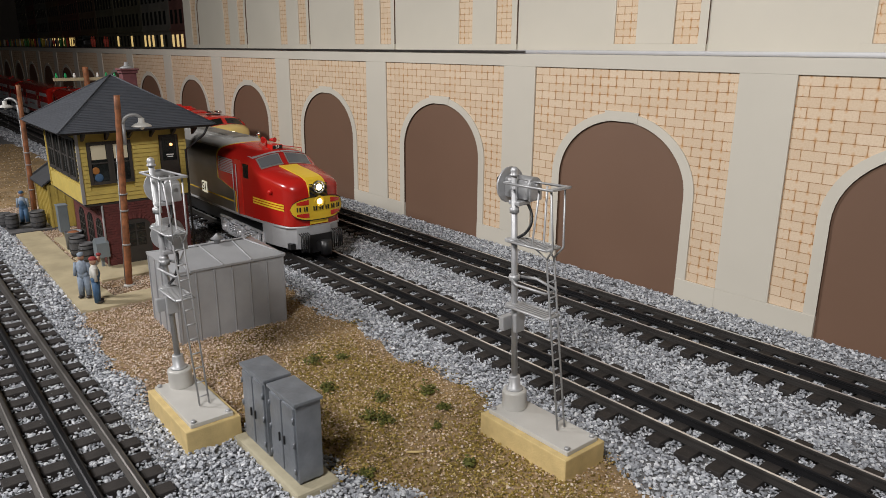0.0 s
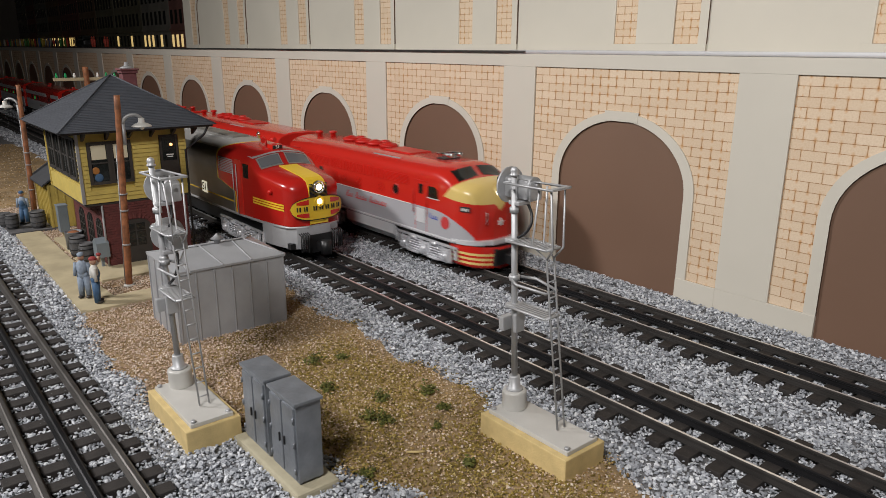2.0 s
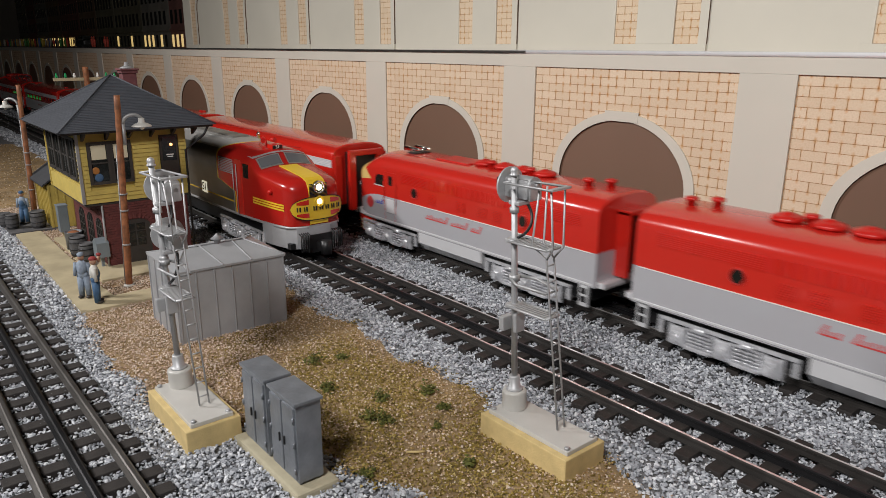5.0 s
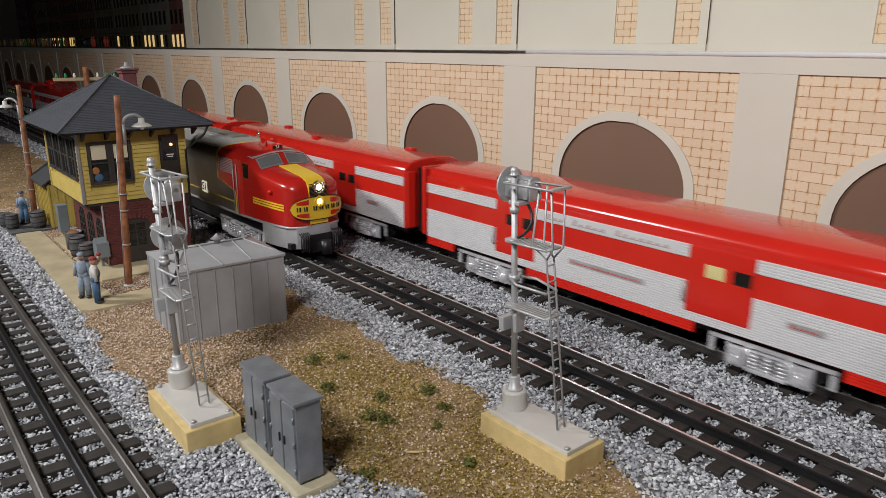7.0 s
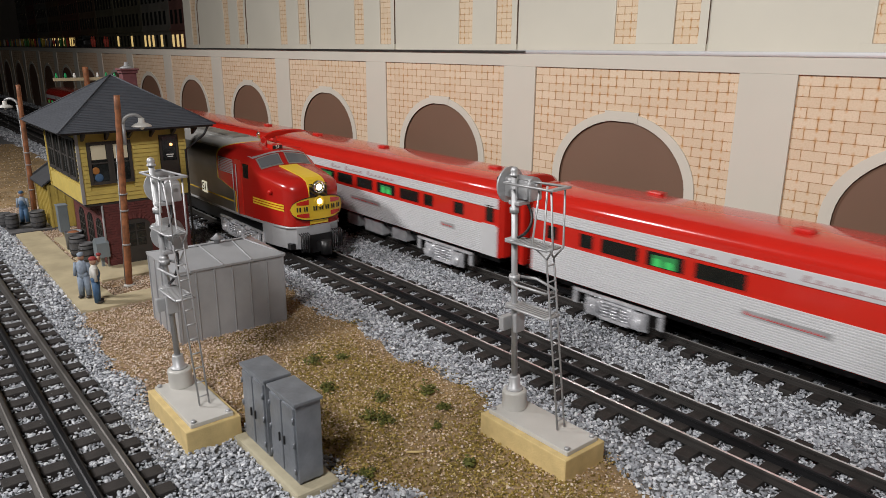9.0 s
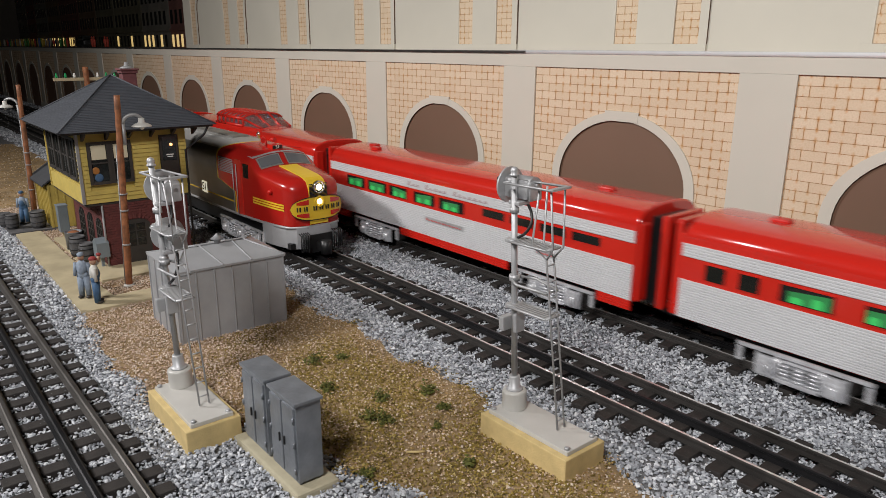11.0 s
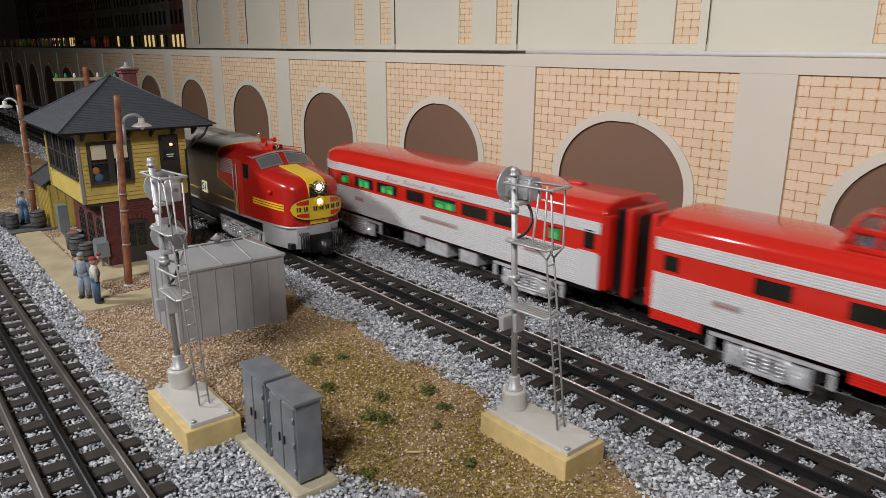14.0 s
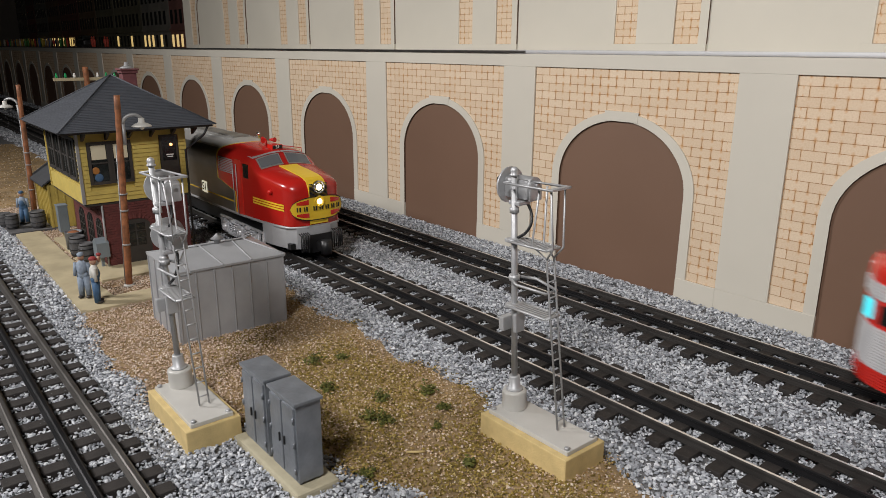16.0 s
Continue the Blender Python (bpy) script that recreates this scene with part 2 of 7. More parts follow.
def track(key):
    c = TRACK_Y[key]
    root = empty("railway_track", "three-rail model railway track on dark ties in grey ballast", "track", 0, c, 0, group="model railway tracks", kind="structure")
    for y, black in ((-0.01675, False), (0.0, True), (0.01675, False)):
        part("rail", rail_mesh(y, black), [M_RAILBLACK if black else (M_RAILGREY if key == "front" else M_RAIL), M_RAILGREY if key == "front" else M_RAILTOP], root, "blackened centre rail" if black else "steel rail with polished head")
    first = None
    far = bmesh.new()
    k = 0
    x = -0.1516 + 18 * TIE
    rng = random.Random(len(key))
    while x > X_FAR:
        if x > -1.75:
            if first is None:
                bm = boxm(-0.0038, 0.0038, -0.0285, 0.0285, -0.001, 0.0042, bev=0.0004)
                first = part("tie", bm, M_TIE, root)
                first.location.x = x
            else:
                t = new("tie", first.data)
                t.parent = root
                t.location = (x + rng.uniform(-0.0004, 0.0004), rng.uniform(-0.0006, 0.0006), 0)
                t.rotation_euler.z = rng.uniform(-0.02, 0.02)
        else:
            box(far, x - 0.0038, x + 0.0038, -0.0285, 0.0285, -0.001, 0.0042)
        x -= TIE
    tagged(part("far_ties", far, M_TIE, root), kind="stuff")


# ---- arcade wall ----
def arch_outline(cx, half, spring, rise, z0, n=28):
    pts = [(cx - half, z0)]
    pts += [(cx - half * math.cos(math.pi * i / n), spring + rise * math.sin(math.pi * i / n)) for i in range(n + 1)]
    pts.append((cx + half, z0))
    return pts


def strip_faces(bm, outer, inner, y):
    """Quads between two outlines of the same count, on the plane y."""
    a = [bm.verts.new((u, y, v)) for u, v in outer]
    b = [bm.verts.new((u, y, v)) for u, v in inner]
    for i in range(len(a) - 1):
        bm.faces.new((a[i], a[i + 1], b[i + 1], b[i]))
    return a, b


HALF, SPRING, RISE = 0.0612, 0.0795, 0.0512     # arch opening
RIM = 0.0081
Z_BOT, Z_TOP = 0.016, 0.1701                   # recessed panel
DEEP = 0.0015                                  # recess depth


def arcade(name, y, x_first, count, dz, fill, wall_top, label, brick_parts):
    """A row of arched bays cut from board: piers, recessed block panels, arch rims and board fills."""
    root = empty(name, label, "wall", 0, y, dz, kind="structure")
    x0, x1 = x_first - (BAY - PANEL), x_first + count * BAY
    # piers, top band and foot
    for k in range(count + 1):
        px0 = x_first + k * BAY - (BAY - PANEL)
        part("pier", boxm(px0, px0 + BAY - PANEL, 0, 0.012, Z_BOT, Z_TOP, bev=0.0003), M_CREAM, root)
    part("top_band", boxm(x0, x1, 0, 0.012, Z_TOP, wall_top, bev=0.0003), M_CREAM, root)
    n = 28
    for k in range(count):
        xa = x_first + k * BAY
        c = xa + 0.0937
        # foot on both sides of the opening
        bm = boxm(xa - (BAY - PANEL), c - HALF, 0, 0.012, -0.02, Z_BOT, bev=0.0003)
        part("foot", bm, M_CREAM, root)
        if k == count - 1:
            part("foot", boxm(c + HALF, xa + PANEL + 0.04, 0, 0.012, -0.02, Z_BOT, bev=0.0003), M_CREAM, root)
        else:
            part("foot", boxm(c + HALF, xa + PANEL, 0, 0.012, -0.02, Z_BOT, bev=0.0003), M_CREAM, root)
        # rim with keystone block
        bm = bmesh.new()
        out = arch_outline(c, HALF + RIM, SPRING, RISE + RIM * 0.8, Z_BOT)
        inn = arch_outline(c, HALF, SPRING, RISE, Z_BOT)
        for yy in (0.0005, 0.012):
            strip_faces(bm, out, inn, yy)
        bm.verts.ensure_lookup_table()
        m = len(out)
        for off in (0, m):
            for i in range(m - 1):
                f = bm.faces.new((bm.verts[off + i], bm.verts[off + i + 1], bm.verts[2 * m + off + i + 1], bm.verts[2 * m + off + i]))
                f.material_index = 1 if off else 0
        box(bm, c - 0.016, c + 0.016, 0.0002, 0.0118, SPRING + RISE - 0.0006, SPRING + RISE + 0.0072)
        bmesh.ops.recalc_face_normals(bm, faces=bm.faces)
        part("arch_rim", bm, [M_CREAM, M_BURNT], root)
        # board behind the opening
        part("arch_board", boxm(c - HALF - 0.004, c + HALF + 0.004, 0.0024, 0.0060, -0.02, SPRING + RISE + 0.006), fill, root)
        # block panel: backing with an arched cut
        bm = bmesh.new()
        top = [(xa, Z_BOT)] + [(xa + PANEL * i / n, Z_TOP) for i in range(n + 1)] + [(xa + PANEL, Z_BOT)]
        strip_faces(bm, top, arch_outline(c, HALF + 0.002, SPRING, RISE + 0.002, Z_BOT), DEEP + 0.00014)
        part("mortar_panel", bm, M_MORTAR, root)
        bricks(root, xa, c, brick_parts(k))
    return root


M_BURNT = surface("burnt_board_edge", (0.11, 0.062, 0.038), 0.8, var=0.2)
M_MORTAR = surface("scorched_joint", (0.33, 0.17, 0.065), 0.85, var=0.35, scale=60)
COURSE, BLEN = (Z_TOP - Z_BOT) / 23, 0.0157
BRICK_SHARED = {}


def both_fac(nt, a, b, k):
    return math_node(nt, "MULTIPLY", math_node(nt, "MULTIPLY", a, b), k)


def brick_material():
    m, nt, b = mat("tan_cut_block")
    g = nt.nodes.new("ShaderNodeObjectInfo")
    gi = nt.nodes.new("ShaderNodeNewGeometry")
    pos = gi.outputs["Position"]
    r = math_node(nt, "FRACT", math_node(nt, "ADD", g.outputs["Random"], gi.outputs["Random Per Island"]))
    base = ramp(nt, r, [(0.0, (0.65, 0.505, 0.36)), (0.5, (0.68, 0.54, 0.39)), (1.0, (0.71, 0.57, 0.42))])
    fine = noise_tex(nt, 900, 4, vec=pos)
    c = mix_col(nt, math_node(nt, "MULTIPLY", math_node(nt, "SUBTRACT", fine, 0.40), 0.9, clamp=True), base, (0.48, 0.32, 0.17))
    # scorch left by the cut joints, strongest where they cross
    uv = nt.nodes.new("ShaderNodeUVMap")
    sp = nt.nodes.new("ShaderNodeSeparateXYZ")
    link(nt, uv.outputs["UV"], sp.inputs[0])
    du = math_node(nt, "ABSOLUTE", math_node(nt, "SUBTRACT", sp.outputs[0], 0.5))
    dv = math_node(nt, "ABSOLUTE", math_node(nt, "SUBTRACT", sp.outputs[1], 0.5))
    end = math_node(nt, "MULTIPLY", math_node(nt, "SUBTRACT", du, 0.37), 8.0, clamp=True)
    edge = math_node(nt, "MULTIPLY", math_node(nt, "SUBTRACT", dv, 0.20), 3.6, clamp=True)
    end = both_fac(nt, end, end, 1.0)
    corner = math_node(nt, "MULTIPLY", end, math_node(nt, "MULTIPLY_ADD", edge, 0.75, 0.25))
    thin = math_node(nt, "MULTIPLY", math_node(nt, "SUBTRACT", dv, 0.42), 6.0, clamp=True)
    # the neighbour course's joint also scorches the middle of a block's edge
    mid = math_node(nt, "MULTIPLY", math_node(nt, "SUBTRACT", 0.10, du), 9.0, clamp=True)
    lip = math_node(nt, "MULTIPLY", math_node(nt, "SUBTRACT", dv, 0.12), 3.4, clamp=True)
    cross = math_node(nt, "MAXIMUM", corner, both_fac(nt, mid, lip, 0.9))
    some = math_node(nt, "MULTIPLY", math_node(nt, "SUBTRACT", noise_tex(nt, 42, 2, vec=pos), 0.36), 4.0, clamp=True)
    c = mix_col(nt, both_fac(nt, cross, some, 1.0), c, (0.52, 0.22, 0.035))
    upright = math_node(nt, "MULTIPLY", math_node(nt, "SUBTRACT", du, 0.465), 25.0, clamp=True)
    c = mix_col(nt, math_node(nt, "MULTIPLY", upright, 0.55), c, (0.40, 0.20, 0.06))
    c = mix_col(nt, math_node(nt, "MULTIPLY", thin, 0.45), c, (0.42, 0.23, 0.08))
    link(nt, c, b.inputs["Base Color"])
    b.inputs["Roughness"].default_value = 0.75
    bump(nt, b, fine, 0.5, 0.0002)
    return m


M_BLOCK = brick_material()


def brick_shape(a, b, z0, z1, bottom):
    """One cut block, its lower edge following the arch where the two meet."""
    n = len(bottom) - 1
    v, f = [], []
    for i, zb in enumerate(bottom):
        x = a + (b - a) * i / n
        v += [(x, DEEP, zb), (x, DEEP, z1), (x, DEEP + 0.001, zb), (x, DEEP + 0.001, z1)]
    for i in range(n):
        o, q = 4 * i, 4 * i + 4
        f += [(o, q, q + 1, o + 1), (o + 1, q + 1, q + 3, o + 3), (o + 2, q + 2, q, o)]
    q = 4 * n
    f += [(2, 0, 1, 3), (q, q + 2, q + 3, q + 1)]
    t = [((x - a) / (b - a), (z - z0) / (z1 - z0)) for x, y, z in v]
    return v, f, t


def brick_mesh(name, shapes):
    v, f, t = [], [], []
    for sv, sf, st in shapes:
        o = len(v)
        v += sv
        f += [tuple(o + i for i in q) for q in sf]
        t += st
    me = raw_mesh(name, v, f, [M_BLOCK], 4)
    layer = me.uv_layers.new(name="UVMap")
    idx = np.empty(len(me.loops), np.int32)
    me.loops.foreach_get("vertex_index", idx)
    layer.data.foreach_set("uv", np.asarray(t, np.float32)[idx].ravel())
    return me


def bricks(root, xa, c, as_parts):
    """Courses of cut blocks in a panel, cut round the arch rim."""
    joint = 0.00015
    w, rise = HALF + RIM * 0.5, RISE + RIM * 0.4
    blocks = []

    def arch_z(x):
        q = 1 - ((x - c) / w) ** 2
        return SPRING + rise * math.sqrt(q) if q > 0 else -1.0

    for r in range(23):
        z0, z1 = Z_TOP - (r + 1) * COURSE + joint, Z_TOP - r * COURSE - joint
        x = xa - (BLEN / 2 if r % 2 else 0) 
        while x < xa + PANEL:
            a, b = max(x + joint, xa + 0.0002), min(x + BLEN - joint, xa + PANEL - 0.0002)
            x += BLEN
            if b - a < 0.0012:
                continue
            if z1 <= SPRING:
                spans = [(a, min(b, c - w)), (max(a, c + w), b)] if b > c - w and a < c + w else [(a, b)]
                for p, s in spans:
                    if s - p > 0.0006:
                        blocks.append((p, s, z0, z1, [z0, z0]))
            elif max(arch_z(a), arch_z(b), arch_z(min(max(c, a), b))) <= z0:
                blocks.append((a, b, z0, z1, [z0, z0]))
            else:
                q = 1 - ((z1 - SPRING) / rise) ** 2
                xi = w * math.sqrt(q) if q > 0 else 0.0
                spans = [(a, min(b, c - xi)), (max(a, c + xi), b)] if xi > 0 else [(a, b)]
                for p, s in spans:
                    if s - p > 0.0004:
                        blocks.append((p, s, z0, z1, [min(z1, max(z0, arch_z(p + (s - p) * i / 6))) for i in range(7)]))
    if as_parts:
        for a, b, z0, z1, low in blocks:
            ca, cz = (a + b) / 2, (z0 + z1) / 2
            key = (round((b - a) * 2e4), tuple(round((q - z0) * 2e4) for q in low))
            if key not in BRICK_SHARED:
                BRICK_SHARED[key] = brick_mesh("brick", [brick_shape(a - ca, b - ca, z0 - cz, z1 - cz, [q - cz for q in low])])
            o = new("brick", BRICK_SHARED[key])
            o.parent = root
            o.location = (ca, 0, cz)
    elif blocks:
        ob = new("block_courses", brick_mesh("block_courses", [brick_shape(*q) for q in blocks]))
        ob.parent = root
        tagged(ob, kind="stuff")


def walls():
    arcade("wall_lower", WALL_Y, BAY0 - 9 * BAY, 16, 0, M_DOOR, 0.1815, "cream arcade retaining wall with tan block panels and brown arches", lambda k: k in (13, 14))
    arcade("wall_upper", 0.573, BAY0 + 0.0653 - 1 * BAY, 8, 0.174, M_CREAM, 0.30, "cream upper arcade wall with tan block strips set back", lambda k: False)
    # ledge between the two walls, with an edge strip
    tagged(part("ledge", boxm(X_FAR, X_NEAR, WALL_Y + 0.002, 0.95, 0.176, 0.1812), M_CREAM), "cream ledge on top of the arcade wall", "ledge", kind="structure")
    # one metal strip in two colours: the near length carries the lamp's highlight
    tagged(part("trim_ledge", cylm((-0.47, WALL_Y + 0.0005, 0.1825), (X_NEAR, WALL_Y - 0.0005, 0.1825), 0.0017, None, 20), M_STRIPLIT), "metal strip along the ledge edge, lamp highlight put into its colour", "trim", kind="structure")
    tagged(part("trim_ledge_dull", boxm(X_FAR, -0.4502, WALL_Y - 0.002, WALL_Y + 0.004, 0.1814, 0.1836, bev=0.0006), M_RAIL), "metal strip along the ledge edge beyond the painted highlight, darker grey", "trim", kind="structure")


# ---- more paints ----
M_CREAMNOSE = surface("cream_nose_paint", (0.72, 0.56, 0.20), 0.3, var=0.05, relief=0.0, coat=0.4)
M_YELLOWPAINT = surface("warm_yellow_paint", (0.75, 0.50, 0.03), 0.35, var=0.05, relief=0.0)
M_WHITE = surface("white_paint", (0.75, 0.74, 0.70), 0.5, var=0.05, relief=0.0)
M_REDTEXT = surface("red_lettering", (0.55, 0.05, 0.05), 0.5, var=0.1, relief=0.0)
M_BLUETEXT = surface("blue_lettering", (0.04, 0.07, 0.40), 0.5, var=0.1, relief=0.0)
M_FADED = surface("faded_grey_red_lettering", (0.40, 0.30, 0.31), 0.5, var=0.1, relief=0.0)
M_GLASSDARK = surface("dark_tinted_pane", (0.012, 0.014, 0.013), 0.12, var=0.2, relief=0.0)
# glow given to cabin wall and seat shapes in place of lamps inside
M_GREENLIT = glow("green_cabin_light", (0.03, 0.70, 0.14), 0.24, (0.05, 0.4, 0.1))
M_GREENDIM = glow("dim_green_cabin_light", (0.02, 0.50, 0.10), 0.10, (0.03, 0.2, 0.06))
M_TEALLIT = glow("teal_marker_light", (0.0, 0.7, 0.85), 1.0, (0.1, 0.5, 0.5))
M_WARMPANE = surface("pale_yellow_blind", (0.62, 0.55, 0.25), 0.5, var=0.1, relief=0.0)
M_LAMPLIT = glow("headlamp_glow", (1.0, 0.93, 0.75), 4.0)
M_BULB = glow("small_bulb_glow", (1.0, 0.36, 0.09), 2.0)
M_TRUCK = surface("silver_truck_paint", (0.70, 0.71, 0.74), 0.24, metal=0.45, var=0.25, scale=150, relief=0.0001)
M_WHEEL = surface("worn_wheel_steel", (0.14, 0.13, 0.12), 0.35, metal=0.8, var=0.3, relief=0.0)
M_CHROME = surface("chrome", (0.8, 0.8, 0.8), 0.12, metal=1.0, var=0.03, relief=0.0)
M_FAN = surface("red_roof_casting", (0.54, 0.015, 0.010), 0.35, var=0.1, relief=0.0)


def coords(nt):
    tc = nt.nodes.new("ShaderNodeTexCoord")
    s = nt.nodes.new("ShaderNodeSeparateXYZ")
    nt.links.new(tc.outputs["Object"], s.inputs[0])
    return s.outputs


def both(nt, *terms):
    r = terms[0]
    for t in terms[1:]:
        r = math_node(nt, "MULTIPLY", r, t)
    return r


def diesel_livery():
    """Red over grey, the grey sweeping down to the nose, with a cream nose top."""
    m, nt, b = mat("red_grey_cream_livery")
    x, y, z = coords(nt)
    gt, lt = (lambda a, v: math_node(nt, "GREATER_THAN", a, v)), (lambda a, v: math_node(nt, "LESS_THAN", a, v))
    ex = math_node(nt, "POWER", math_node(nt, "MAXIMUM", math_node(nt, "DIVIDE", math_node(nt, "ADD", x, 0.062), 0.046), 0.0), 2.0)
    ez = math_node(nt, "POWER", math_node(nt, "MAXIMUM", math_node(nt, "DIVIDE", math_node(nt, "ADD", z, -0.0295), 0.0235), 0.0), 2.0)
    grey = lt(math_node(nt, "ADD", ex, ez), 1.0)
    low = math_node(nt, "SUBTRACT", 0.0665, math_node(nt, "MULTIPLY", math_node(nt, "ADD", x, 0.045), 0.13))
    side = math_node(nt, "ADD", math_node(nt, "SUBTRACT", z, 0.0665), -0.0455)
    point = math_node(nt, "MULTIPLY", math_node(nt, "MAXIMUM", math_node(nt, "SUBTRACT", 0.006, math_node(nt, "ABSOLUTE", y)), 0.0), 1.0)
    cream = both(nt, gt(z, math_node(nt, "SUBTRACT", low, point)), gt(x, side))
    c = mix_col(nt, grey, (0.57, 0.020, 0.012), (0.41, 0.42, 0.445))
    n = noise_tex(nt, 40, 3)
    c = mix_col(nt, cream, c, (0.74, 0.56, 0.19))
    link(nt, mix_col(nt, math_node(nt, "MULTIPLY", n, 0.12), c, (0.25, 0.06, 0.05)), b.inputs["Base Color"])
    b.inputs["Roughness"].default_value = 0.25
    b.inputs["Coat Weight"].default_value = 0.5
    return m


def warbonnet_livery():
    """Red nose edged in yellow over bare silver sides."""
    m, nt, b = mat("red_yellow_silver_livery")
    x, y, z = coords(nt)
    t = math_node(nt, "DIVIDE", math_node(nt, "SUBTRACT", z, 0.0540), 0.008, clamp=True)
    t = math_node(nt, "SMOOTH_MIN", t, 1.0, 0.1)
    f = math_node(nt, "SUBTRACT", -0.1005, math_node(nt, "MULTIPLY", t, 0.040))
    up = math_node(nt, "DIVIDE", math_node(nt, "SUBTRACT", z, 0.0880), 0.012, clamp=True)
    f = math_node(nt, "ADD", f, math_node(nt, "MULTIPLY", math_node(nt, "MULTIPLY", up, up), 0.040))
    d = math_node(nt, "SUBTRACT", x, f)
    red = math_node(nt, "GREATER_THAN", d, 0.0)
    line = math_node(nt, "LESS_THAN", math_node(nt, "ABSOLUTE", d), 0.0015)
    belt = both(nt, math_node(nt, "LESS_THAN", math_node(nt, "ABSOLUTE", math_node(nt, "SUBTRACT", z, 0.0435)), 0.0006), math_node(nt, "LESS_THAN", d, 0.0))
    edge = math_node(nt, "MAXIMUM", line, belt)
    n = noise_tex(nt, 60, 4)
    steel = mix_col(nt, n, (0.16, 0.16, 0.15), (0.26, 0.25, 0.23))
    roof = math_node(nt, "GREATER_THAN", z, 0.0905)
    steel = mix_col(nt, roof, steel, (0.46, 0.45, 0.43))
    c = mix_col(nt, red, steel, (0.42, 0.014, 0.010))
    link(nt, mix_col(nt, edge, c, (0.72, 0.48, 0.04)), b.inputs["Base Color"])
    metal = both(nt, math_node(nt, "SUBTRACT", 1.0, red), math_node(nt, "SUBTRACT", 1.0, edge))
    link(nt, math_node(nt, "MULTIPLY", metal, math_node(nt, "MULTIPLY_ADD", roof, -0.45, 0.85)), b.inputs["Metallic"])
    link(nt, math_node(nt, "MULTIPLY_ADD", metal, 0.10, 0.24), b.inputs["Roughness"])
    b.inputs["Coat Weight"].default_value = 0.3
    return m


M_DIESEL, M_WARBONNET = diesel_livery(), warbonnet_livery()


# ---- railway vehicles: local x runs back from the nose, z from the ground ----
def loft(stations, na=10, ns=4):
    """A shell through upright sections (x, half width, floor, shoulder, top, squareness)."""
    bm = bmesh.new()
    rows = []
    for x, w, zb, zs, zt, n in stations:
        half = [(w, zb + (zs - zb) * i / ns) for i in range(ns)]
        for i in range(na + 1):
            a = math.pi / 2 * i / na
            half.append((w * max(0.0, math.cos(a)) ** (2 / n), zs + (zt - zs) * math.sin(a) ** (2 / n)))
        full = half + [(-u, v) for u, v in half[-2::-1]]
        rows.append([bm.verts.new((x, u, v)) for u, v in full])
    for a, b in zip(rows, rows[1:]):
        for i in range(len(a) - 1):
            f = bm.faces.new((a[i], a[i + 1], b[i + 1], b[i]))
            f.smooth = True
        bm.faces.new((a[0], b[0], b[-1], a[-1]))
    bm.faces.new(rows[0])
    bm.faces.new(rows[-1][::-1])
    bmesh.ops.recalc_face_normals(bm, faces=bm.faces)
    return bm


def smart(ob, angle=0.6):
    """Rounded faces read smooth and hard edges stay sharp."""
    me = ob.data
    for p in me.polygons:
        p.use_smooth = True
    bm = bmesh.new()
    bm.from_mesh(me)
    for e in bm.edges:
        if len(e.link_faces) == 2 and e.calc_face_angle(0) > angle:
            e.smooth = False
    bm.to_mesh(me)
    bm.free()
    return ob


